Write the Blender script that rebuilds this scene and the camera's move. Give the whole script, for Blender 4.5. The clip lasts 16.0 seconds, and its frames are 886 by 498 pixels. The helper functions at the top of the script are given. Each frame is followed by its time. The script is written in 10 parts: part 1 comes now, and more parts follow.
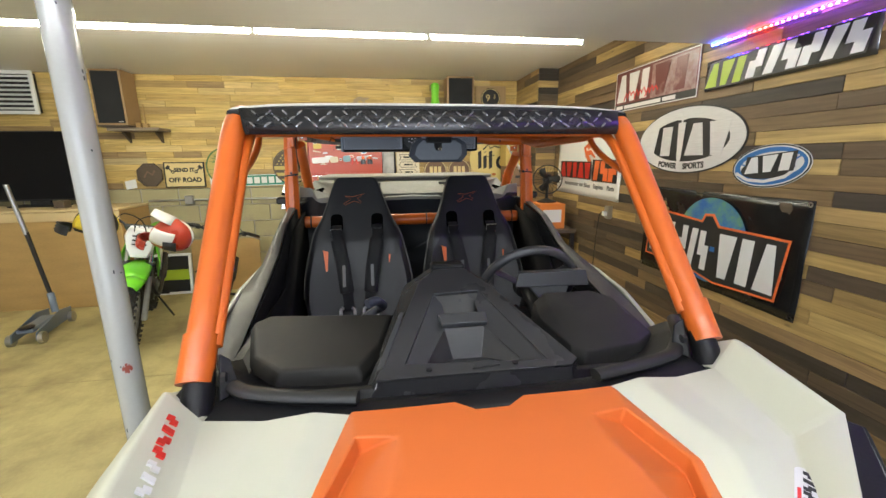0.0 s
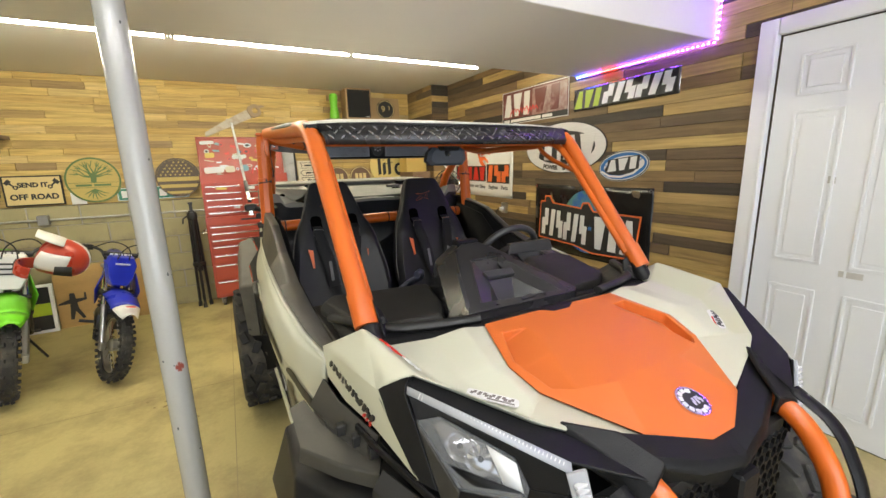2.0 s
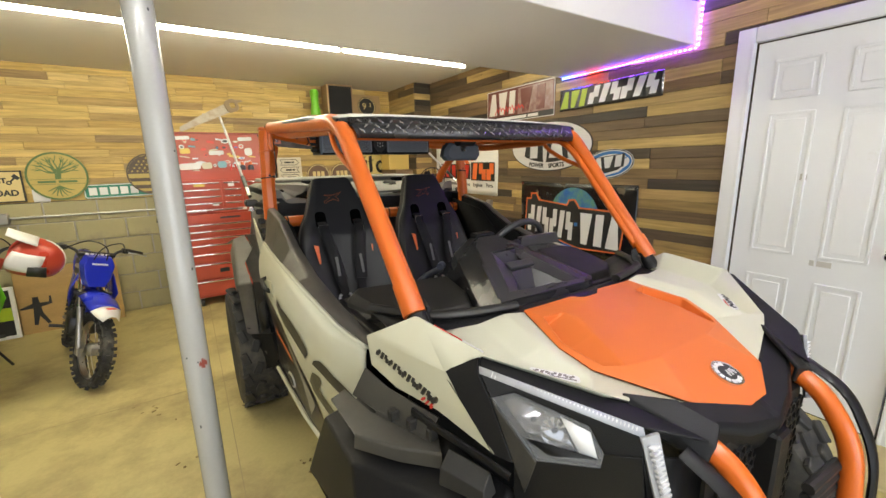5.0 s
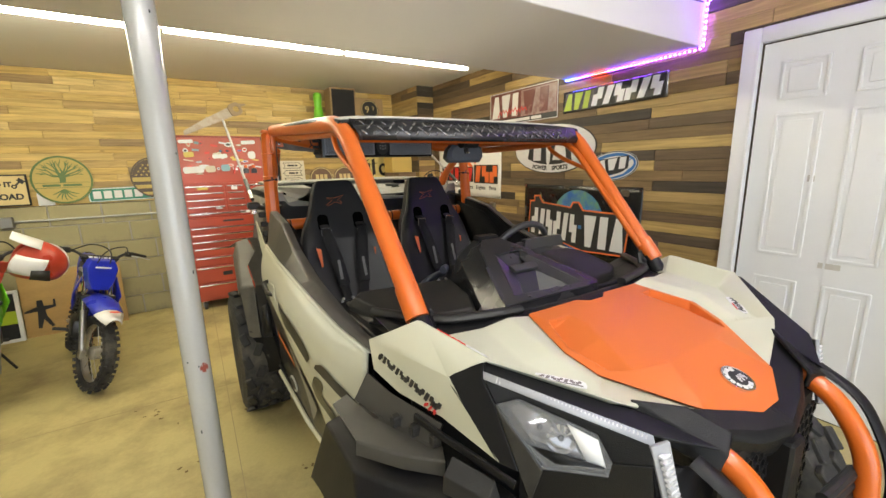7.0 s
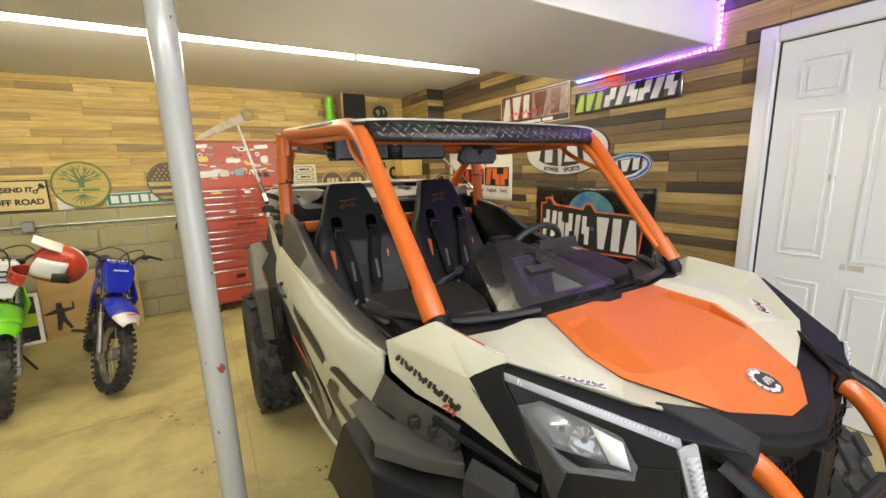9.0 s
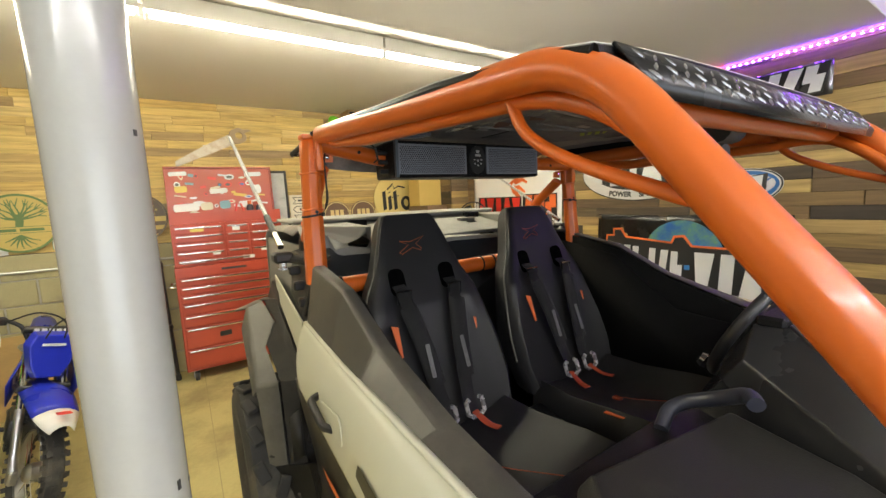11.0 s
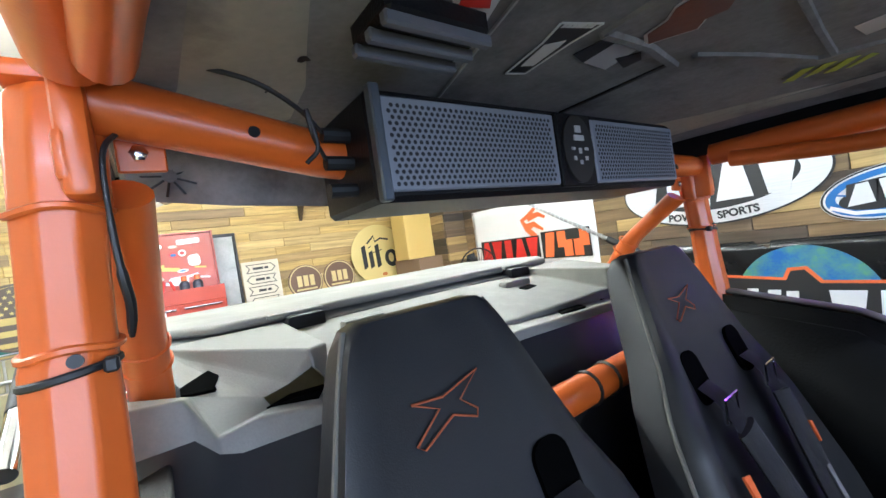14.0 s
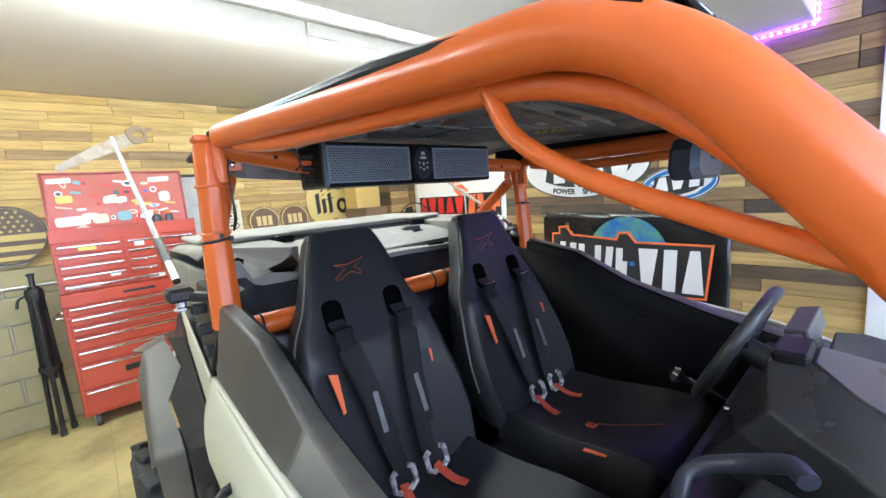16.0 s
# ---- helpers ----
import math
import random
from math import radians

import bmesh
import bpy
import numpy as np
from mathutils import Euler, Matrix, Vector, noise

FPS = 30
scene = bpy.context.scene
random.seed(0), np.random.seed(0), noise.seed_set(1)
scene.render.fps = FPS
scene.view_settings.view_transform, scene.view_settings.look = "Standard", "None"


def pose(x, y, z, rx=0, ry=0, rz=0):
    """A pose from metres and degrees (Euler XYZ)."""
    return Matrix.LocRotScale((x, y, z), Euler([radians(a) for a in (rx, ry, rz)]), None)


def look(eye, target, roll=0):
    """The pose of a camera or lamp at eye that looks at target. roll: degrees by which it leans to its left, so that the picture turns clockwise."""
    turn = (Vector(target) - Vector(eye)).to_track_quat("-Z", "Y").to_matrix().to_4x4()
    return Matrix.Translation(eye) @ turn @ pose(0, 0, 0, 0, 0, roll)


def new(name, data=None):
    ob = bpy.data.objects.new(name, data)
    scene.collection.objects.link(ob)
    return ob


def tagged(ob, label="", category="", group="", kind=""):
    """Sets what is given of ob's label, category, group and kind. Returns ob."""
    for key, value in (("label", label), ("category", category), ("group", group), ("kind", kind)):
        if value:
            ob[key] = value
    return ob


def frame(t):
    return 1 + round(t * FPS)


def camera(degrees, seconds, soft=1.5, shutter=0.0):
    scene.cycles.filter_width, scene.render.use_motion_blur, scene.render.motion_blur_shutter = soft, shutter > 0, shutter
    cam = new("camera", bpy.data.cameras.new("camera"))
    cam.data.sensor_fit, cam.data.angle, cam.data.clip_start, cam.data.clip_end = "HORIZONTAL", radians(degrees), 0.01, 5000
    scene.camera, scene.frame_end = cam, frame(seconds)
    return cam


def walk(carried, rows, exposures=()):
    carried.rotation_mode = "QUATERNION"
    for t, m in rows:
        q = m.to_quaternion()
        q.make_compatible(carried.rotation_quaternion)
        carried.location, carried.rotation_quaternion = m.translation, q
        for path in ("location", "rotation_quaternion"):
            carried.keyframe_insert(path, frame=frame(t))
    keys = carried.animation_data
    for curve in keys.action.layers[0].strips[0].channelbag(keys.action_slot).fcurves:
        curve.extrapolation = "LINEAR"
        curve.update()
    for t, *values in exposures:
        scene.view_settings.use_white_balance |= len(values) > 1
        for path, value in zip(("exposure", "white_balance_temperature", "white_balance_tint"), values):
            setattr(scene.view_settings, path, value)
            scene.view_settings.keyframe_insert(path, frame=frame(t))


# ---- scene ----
cam = camera(96.0, 16.0)
PATH = [
    (0, (0.004, 0.001, 1.579), (0.296, 1.93, 1.139), -0.6),
    (0.5, (-0.232, -0.02, 1.573), (0.285, 1.855, 1.108), -1.2),
    (1, (-0.358, -0.088, 1.564), (0.3, 1.742, 1.096), -1.9),
    (1.5, (-0.5, -0.172, 1.575), (0.293, 1.611, 1.134), -1.9),
    (2, (-0.594, -0.197, 1.575), (0.317, 1.534, 1.159), -1.6),
    (2.5, (-0.703, -0.161, 1.569), (0.315, 1.515, 1.178), -1.6),
    (3, (-0.77, -0.145, 1.578), (0.308, 1.501, 1.222), -1.5),
    (3.5, (-0.781, -0.15, 1.578), (0.315, 1.484, 1.217), -1.4),
    (4, (-0.789, -0.149, 1.575), (0.291, 1.492, 1.195), -1.4),
    (4.5, (-0.786, -0.147, 1.567), (0.276, 1.498, 1.161), -1.2),
    (4.7, (-0.781, -0.143, 1.565), (0.268, 1.506, 1.141), -1.2),
    (7, (-0.77, -0.124, 1.56), (0.263, 1.539, 1.151), -1.4),
    (7.5, (-0.766, -0.131, 1.556), (0.262, 1.532, 1.133), -1.3),
    (8, (-0.769, -0.135, 1.559), (0.243, 1.532, 1.116), -1.8),
    (8.2, (-0.761, -0.133, 1.558), (0.246, 1.54, 1.13), -2.0),
    (10.3, (-0.839, 0.184, 1.521), (0.141, 1.891, 1.171), -1.1),
    (10.5, (-0.818, 0.363, 1.507), (0.167, 2.074, 1.186), -1.1),
    (10.7, (-0.796, 0.553, 1.526), (0.209, 2.257, 1.228), -1.9),
    (11, (-0.765, 0.811, 1.537), (0.316, 2.477, 1.295), -2.7),
    (11.3, (-0.688, 1.063, 1.546), (0.497, 2.647, 1.293), -3.4),
    (11.5, (-0.629, 1.205, 1.545), (0.59, 2.769, 1.289), -4.0),
    (12, (-0.462, 1.535, 1.546), (0.673, 3.174, 1.387), -5.4),
    (12.5, (-0.387, 1.683, 1.558), (0.739, 3.334, 1.493), -6.6),
    (13, (-0.386, 1.68, 1.57), (0.739, 3.334, 1.554), -7.6),
    (13.5, (-0.376, 1.658, 1.564), (0.769, 3.299, 1.557), -8.1),
    (14, (-0.365, 1.627, 1.565), (0.809, 3.246, 1.55), -8.4),
    (14.5, (-0.373, 1.599, 1.575), (0.85, 3.181, 1.516), -8.6),
    (15, (-0.468, 1.49, 1.574), (0.787, 3.04, 1.416), -7.9),
    (15.5, (-0.617, 1.26, 1.574), (0.699, 2.749, 1.353), -6.4),
    (16, (-0.653, 0.995, 1.58), (0.659, 2.479, 1.302), -4.4),
]
walk(cam, [(t, look(eye, target, roll)) for t, eye, target, roll in PATH],
     exposures=[(0.0, -0.12, 6150, 10), (1.0, -0.22, 6350, 10), (2.5, -0.22, 6650, 10), (10.5, -0.18, 6750, 10), (11.5, 0.14, 6400, 10), (12.0, 0.50, 5600, 10), (12.4, 0.62, 5250, 11), (13.0, 0.64, 5100, 12), (15.0, 0.66, 5100, 12), (15.5, 0.56, 5100, 12), (16.0, 0.46, 5150, 12)])

FZ = 0.055          # floor level

# ---- world and lights ----
WORLD = bpy.data.worlds.new("world")
scene.world = WORLD
WORLD.use_nodes = True
WORLD.node_tree.nodes["Background"].inputs[0].default_value = (0.42, 0.52, 0.68, 1)
WORLD.node_tree.nodes["Background"].inputs[1].default_value = 0.4
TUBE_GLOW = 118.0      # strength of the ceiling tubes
STRIP_GLOW = 55.0     # strength of the coloured strip

# daylight in the open garage doorway behind the camera
day = bpy.data.lights.new("doorway_daylight", "AREA")
day.shape = "RECTANGLE"
day.size, day.size_y = 3.8, 2.0
day.energy = 105.0
day.color = (0.84, 0.92, 1.0)
day_ob = new("doorway_daylight", day)
day_ob.matrix_basis = pose(-0.5, -2.98, 1.12, 90, 0, 0)

# ---- helpers of this scene ----
rng = random.Random(7)


def link(mat, a, b):
    mat.node_tree.links.new(a, b)


def surface(name, col, rough=0.5, metal=0.0, var=0.18, scale=6.0, fine=90.0, bump=0.15, col2=None, mix=0.0, mixscale=3.0,
            coat=0.0, spec=0.5, rvar=0.12, stretch=(1, 1, 1), sheen=0.0, trans=0.0, perobj=0.0):
    """A painted, moulded or woven surface: base colour varied at two scales, roughness varied, fine relief."""
    m = bpy.data.materials.new(name)
    m.use_nodes = True
    nt = m.node_tree
    b = nt.nodes["Principled BSDF"]
    tc = nt.nodes.new("ShaderNodeTexCoord")
    mp = nt.nodes.new("ShaderNodeMapping")
    mp.inputs["Scale"].default_value = stretch
    link(m, tc.outputs["Object"], mp.inputs["Vector"])
    big = nt.nodes.new("ShaderNodeTexNoise")
    big.inputs["Scale"].default_value = scale
    big.inputs["Detail"].default_value = 5
    small = nt.nodes.new("ShaderNodeTexNoise")
    small.inputs["Scale"].default_value = fine
    small.inputs["Detail"].default_value = 3
    for n in (big, small):
        link(m, mp.outputs["Vector"], n.inputs["Vector"])
    hsv = nt.nodes.new("ShaderNodeMix")
    hsv.data_type = "RGBA"
    lo = tuple(c * (1 - var) for c in col)
    hi = tuple(min(1, c * (1 + var)) for c in col)
    hsv.inputs["A"].default_value = (*lo, 1)
    hsv.inputs["B"].default_value = (*hi, 1)
    mid = nt.nodes.new("ShaderNodeMath")
    mid.operation = "ADD"
    half = nt.nodes.new("ShaderNodeMath")
    half.operation = "MULTIPLY"
    half.inputs[1].default_value = 0.35
    link(m, small.outputs["Fac"], half.inputs[0])
    big2 = nt.nodes.new("ShaderNodeMath")
    big2.operation = "MULTIPLY"
    big2.inputs[1].default_value = 0.65
    link(m, big.outputs["Fac"], big2.inputs[0])
    link(m, half.outputs[0], mid.inputs[0])
    link(m, big2.outputs[0], mid.inputs[1])
    link(m, mid.outputs[0], hsv.inputs["Factor"])
    out = hsv.outputs["Result"]
    if col2:
        st = nt.nodes.new("ShaderNodeTexNoise")
        st.inputs["Scale"].default_value = mixscale
        st.inputs["Detail"].default_value = 8
        st.inputs["Roughness"].default_value = 0.65
        link(m, mp.outputs["Vector"], st.inputs["Vector"])
        rp = nt.nodes.new("ShaderNodeValToRGB")
        rp.color_ramp.elements[0].position = 0.60 - mix * 0.3
        rp.color_ramp.elements[1].position = 0.72
        link(m, st.outputs["Fac"], rp.inputs["Fac"])
        mx = nt.nodes.new("ShaderNodeMix")
        mx.data_type = "RGBA"
        link(m, out, mx.inputs["A"])
        mx.inputs["B"].default_value = (*col2, 1)
        link(m, rp.outputs["Color"], mx.inputs["Factor"])
        out = mx.outputs["Result"]
    link(m, out, b.inputs["Base Color"])
    rr = nt.nodes.new("ShaderNodeMapRange")
    rr.inputs["To Min"].default_value = max(0.02, rough - rvar)
    rr.inputs["To Max"].default_value = min(1, rough + rvar)
    link(m, big.outputs["Fac"], rr.inputs["Value"])
    link(m, rr.outputs["Result"], b.inputs["Roughness"])
    b.inputs["Metallic"].default_value = metal
    b.inputs["Coat Weight"].default_value = coat
    b.inputs["Coat Roughness"].default_value = 0.08
    b.inputs["Specular IOR Level"].default_value = spec
    if sheen:
        b.inputs["Sheen Weight"].default_value = sheen
    if trans:
        b.inputs["Transmission Weight"].default_value = trans
    if bump:
        bp = nt.nodes.new("ShaderNodeBump")
        bp.inputs["Strength"].default_value = bump
        bp.inputs["Distance"].default_value = 0.002
        link(m, small.outputs["Fac"], bp.inputs["Height"])
        link(m, bp.outputs["Normal"], b.inputs["Normal"])
    return m


def glow(name, col, strength):
    m = bpy.data.materials.new(name)
    m.use_nodes = True
    b = m.node_tree.nodes["Principled BSDF"]
    b.inputs["Base Color"].default_value = (0.9, 0.9, 0.9, 1)
    b.inputs["Emission Color"].default_value = (*col, 1)
    b.inputs["Emission Strength"].default_value = strength
    return m


def boards(name, ramp, rough=0.6, knots=0.5):
    """Sawn boards: every piece takes its own tone, with long grain, knots and dirt."""
    m = bpy.data.materials.new(name)
    m.use_nodes = True
    nt = m.node_tree
    b = nt.nodes["Principled BSDF"]
    tc = nt.nodes.new("ShaderNodeTexCoord")
    oi = nt.nodes.new("ShaderNodeObjectInfo")
    off = nt.nodes.new("ShaderNodeVectorMath")
    off.operation = "MULTIPLY_ADD"
    off.inputs[1].default_value = (1, 1, 1)
    sh = nt.nodes.new("ShaderNodeCombineXYZ")
    mul = nt.nodes.new("ShaderNodeMath")
    mul.operation = "MULTIPLY"
    mul.inputs[1].default_value = 91.7
    link(m, oi.outputs["Random"], mul.inputs[0])
    for k in range(3):
        link(m, mul.outputs[0], sh.inputs[k])
    link(m, tc.outputs["Object"], off.inputs[0])
    link(m, sh.outputs["Vector"], off.inputs[2])
    mp = nt.nodes.new("ShaderNodeMapping")
    mp.inputs["Scale"].default_value = (1.6, 26, 26)
    link(m, off.outputs["Vector"], mp.inputs["Vector"])
    g = nt.nodes.new("ShaderNodeTexNoise")
    g.inputs["Scale"].default_value = 1.6
    g.inputs["Detail"].default_value = 8
    g.inputs["Roughness"].default_value = 0.62
    g.inputs["Distortion"].default_value = 0.6
    link(m, mp.outputs["Vector"], g.inputs["Vector"])
    rp = nt.nodes.new("ShaderNodeValToRGB")
    rp.color_ramp.elements.remove(rp.color_ramp.elements[1])
    for k, (p, c) in enumerate(ramp):
        e = rp.color_ramp.elements[0] if k == 0 else rp.color_ramp.elements.new(p)
        e.position = p
        e.color = (*c, 1)
    link(m, oi.outputs["Random"], rp.inputs["Fac"])
    gr = nt.nodes.new("ShaderNodeValToRGB")
    gr.color_ramp.elements[0].position = 0.30
    gr.color_ramp.elements[0].color = (0.52, 0.50, 0.46, 1)
    gr.color_ramp.elements[1].position = 0.66
    gr.color_ramp.elements[1].color = (1.12, 1.10, 1.06, 1)
    link(m, g.outputs["Fac"], gr.inputs["Fac"])
    mx = nt.nodes.new("ShaderNodeMix")
    mx.data_type = "RGBA"
    mx.blend_type = "MULTIPLY"
    mx.inputs["Factor"].default_value = 0.85
    link(m, rp.outputs["Color"], mx.inputs["A"])
    link(m, gr.outputs["Color"], mx.inputs["B"])
    kn = nt.nodes.new("ShaderNodeTexVoronoi")
    kn.inputs["Scale"].default_value = 3.2
    km = nt.nodes.new("ShaderNodeMapping")
    km.inputs["Scale"].default_value = (1.0, 2.3, 2.3)
    link(m, off.outputs["Vector"], km.inputs["Vector"])
    link(m, km.outputs["Vector"], kn.inputs["Vector"])
    kr = nt.nodes.new("ShaderNodeValToRGB")
    kr.color_ramp.elements[0].position = 0.03
    kr.color_ramp.elements[0].color = (knots, knots, knots, 1)
    kr.color_ramp.elements[1].position = 0.085
    kr.color_ramp.elements[1].color = (0, 0, 0, 1)
    link(m, kn.outputs["Distance"], kr.inputs["Fac"])
    mk = nt.nodes.new("ShaderNodeMix")
    mk.data_type = "RGBA"
    link(m, kr.outputs["Color"], mk.inputs["Factor"])
    link(m, mx.outputs["Result"], mk.inputs["A"])
    mk.inputs["B"].default_value = (0.06, 0.035, 0.018, 1)
    link(m, mk.outputs["Result"], b.inputs["Base Color"])
    b.inputs["Roughness"].default_value = rough
    bp = nt.nodes.new("ShaderNodeBump")
    bp.inputs["Strength"].default_value = 0.35
    bp.inputs["Distance"].default_value = 0.002
    link(m, g.outputs["Fac"], bp.inputs["Height"])
    link(m, bp.outputs["Normal"], b.inputs["Normal"])
    return m


# ---- materials ----
PINE = boards("yellow pine boards", [(0.0, (0.60, 0.41, 0.13)), (0.22, (0.68, 0.50, 0.18)), (0.44, (0.56, 0.38, 0.12)), (0.62, (0.72, 0.55, 0.24)),
                                     (0.78, (0.50, 0.35, 0.13)), (0.89, (0.30, 0.20, 0.10)), (0.95, (0.62, 0.50, 0.26)), (1.0, (0.66, 0.47, 0.16))])
PALLET = boards("weathered dark boards", [(0.0, (0.040, 0.032, 0.025)), (0.16, (0.075, 0.056, 0.038)), (0.34, (0.16, 0.105, 0.055)), (0.52, (0.26, 0.17, 0.075)),
                                          (0.64, (0.085, 0.066, 0.048)), (0.76, (0.42, 0.28, 0.10)), (0.90, (0.54, 0.39, 0.15)), (1.0, (0.34, 0.22, 0.10))])
PLYWOOD = surface("plywood", (0.43, 0.275, 0.10), 0.55, var=0.42, scale=1.6, fine=26, bump=0.2, stretch=(1.2, 1.2, 6))
CONCRETE = surface("stained concrete", (0.54, 0.460, 0.205), 0.5, var=0.26, scale=1.3, fine=55, bump=0.25, col2=(0.27, 0.205, 0.10), mix=0.55, mixscale=2.2, rvar=0.2)
BLOCK = surface("grey block", (0.36, 0.322, 0.182), 0.85, var=0.22, scale=4, fine=140, bump=0.7, col2=(0.24, 0.215, 0.16), mix=0.2, mixscale=2.5)
MORTAR = surface("mortar", (0.36, 0.34, 0.30), 0.9, bump=0.5, fine=160)
CEILING = surface("ceiling paint", (0.78, 0.76, 0.73), 0.7, var=0.05, scale=1.5, fine=60, bump=0.1)
WHITE = surface("white gloss paint", (0.82, 0.83, 0.85), 0.35, var=0.035, scale=3, fine=70, bump=0.05, col2=(0.66, 0.64, 0.60), mix=0.0, mixscale=2.0)
WALLPAINT = surface("wall paint", (0.72, 0.70, 0.66), 0.6, var=0.06, scale=2)
STEELGREY = surface("grey painted steel", (0.40, 0.40, 0.375), 0.22, var=0.10, scale=3, fine=120, bump=0.06, coat=0.3, rvar=0.05)
ORANGE = surface("orange powder coat", (0.61, 0.124, 0.013), 0.33, var=0.06, scale=4, fine=300, bump=0.06, coat=0.16, rvar=0.06)
ORANGEPLASTIC = surface("orange body plastic", (0.61, 0.142, 0.027), 0.46, spec=0.32, var=0.05, scale=3, fine=400, bump=0.03, coat=0.05, rvar=0.06)
CREAM = surface("off-white body plastic", (0.58, 0.58, 0.462), 0.42, var=0.05, scale=3, fine=400, bump=0.02, coat=0.12, rvar=0.06)
BLACKPLASTIC = surface("textured black plastic", (0.0075, 0.0075, 0.0085), 0.42, spec=0.22, var=0.25, scale=6, fine=420, bump=0.35, rvar=0.1)
GREYPLASTIC = surface("worn grey-black plastic", (0.022, 0.021, 0.0195), 0.52, spec=0.26, var=0.3, scale=5, fine=380, bump=0.3, col2=(0.055, 0.05, 0.042), mix=0.3, mixscale=3)
BEDPLASTIC = surface("dusty grey plastic", (0.21, 0.205, 0.185), 0.58, var=0.28, scale=3, fine=300, bump=0.25, col2=(0.37, 0.355, 0.31), mix=0.5, mixscale=2.5)
VINYL = surface("black seat vinyl", (0.018, 0.0182, 0.0198), 0.44, spec=0.36, var=0.25, scale=7, fine=500, bump=0.14)
RUBBER = surface("tyre rubber", (0.030, 0.029, 0.028), 0.75, var=0.3, scale=9, fine=200, bump=0.4, col2=(0.10, 0.09, 0.07), mix=0.25, mixscale=5)
FABRIC = surface("harness webbing", (0.006, 0.006, 0.0065), 0.8, fine=900, bump=0.6, sheen=0.05)
CHROME = surface("chrome", (0.75, 0.75, 0.76), 0.12, 1.0, var=0.05, bump=0.0, rvar=0.05)
STEEL = surface("bare steel", (0.45, 0.45, 0.45), 0.35, 1.0, var=0.15, bump=0.1)
DARKSTEEL = surface("dark steel", (0.06, 0.06, 0.065), 0.4, 0.8, var=0.2)
TOOLRED = surface("red enamel", (0.40, 0.058, 0.029), 0.36, var=0.08, scale=3, fine=200, bump=0.04, coat=0.15, rvar=0.06)
BLACK = surface("flat black", (0.012, 0.012, 0.012), 0.5, var=0.2, bump=0.1)
INK = surface("black print", (0.02, 0.02, 0.02), 0.45, var=0.1, bump=0)
PRINTWHITE = surface("white print", (0.72, 0.72, 0.71), 0.35, var=0.03, bump=0)
PRINTRED = surface("red print", (0.62, 0.03, 0.02), 0.4, var=0.05, bump=0)
PRINTORANGE = surface("orange print", (0.78, 0.16, 0.04), 0.4, var=0.05, bump=0)
PRINTGREEN = surface("green print", (0.38, 0.52, 0.03), 0.4, var=0.05, bump=0)
PRINTBLUE = surface("blue print", (0.03, 0.16, 0.45), 0.4, var=0.06, bump=0)
MAROON = surface("maroon print", (0.13, 0.028, 0.022), 0.35, var=0.2, scale=5, bump=0, col2=(0.35, 0.22, 0.2), mix=0.2, mixscale=6)
SILVER = surface("silver print", (0.60, 0.60, 0.60), 0.3, 0.3, var=0.08, bump=0)
VINYLBANNER = surface("black banner vinyl", (0.010, 0.010, 0.010), 0.25, var=0.2, scale=4, fine=30, bump=0.25, rvar=0.1)
WHITEBANNER = surface("white banner vinyl", (0.80, 0.79, 0.76), 0.35, var=0.03, scale=3, fine=25, bump=0.15)
CARDBOARD = surface("cardboard", (0.42, 0.29, 0.15), 0.8, var=0.12, scale=3, fine=120, bump=0.1)
GREENPLASTIC = surface("lime green plastic", (0.16, 0.58, 0.02), 0.35, var=0.06, bump=0.02, coat=0.2)
BLUEPLASTIC = surface("blue plastic", (0.012, 0.025, 0.42), 0.3, var=0.08, bump=0.02, coat=0.3)


# ---- mesh helpers ----
def thing(name, label, category, at=(0, 0, 0), group="", kind="", m=None):
    e = new(name)
    e.empty_display_size = 0.05
    e.matrix_basis = m if m is not None else pose(*at)
    return tagged(e, label, category, group, kind)


def obj(name, me, parent=None, label="", m=None):
    ob = new(name, me)
    if m is not None:
        ob.matrix_basis = m
    if parent is not None:
        ob.parent = parent
    if label:
        ob["label"] = label
    return ob


def part(name, bm, material, parent=None, label="", smooth=35, m=None, solid=0.0, bevel=0.0, segs=2, offset=0.0, soft=0.0):
    me = bpy.data.meshes.new(name)
    bmesh.ops.recalc_face_normals(bm, faces=bm.faces)
    bm.to_mesh(me)
    bm.free()
    for mt in (material if isinstance(material, (list, tuple)) else [material]):
        me.materials.append(mt)
    if smooth:
        me.polygons.foreach_set("use_smooth", [True] * len(me.polygons))
        me.set_sharp_from_angle(angle=radians(smooth))
    ob = obj(name, me, parent, label, m)
    if soft:
        v = ob.modifiers.new("fold", "BEVEL")
        v.width = soft
        v.segments = 4
        v.limit_method = "ANGLE"
        v.angle_limit = radians(9)
        v.harden_normals = True
    if solid:
        s = ob.modifiers.new("thickness", "SOLIDIFY")
        s.thickness = solid
        s.offset = offset
    if soft:
        ob.modifiers.new("shading", "WEIGHTED_NORMAL").keep_sharp = True
    if bevel:
        v = ob.modifiers.new("round", "BEVEL")
        v.width = bevel
        v.segments = segs
        v.limit_method = "ANGLE"
        v.angle_limit = radians(28)
        v.harden_normals = True
    return ob


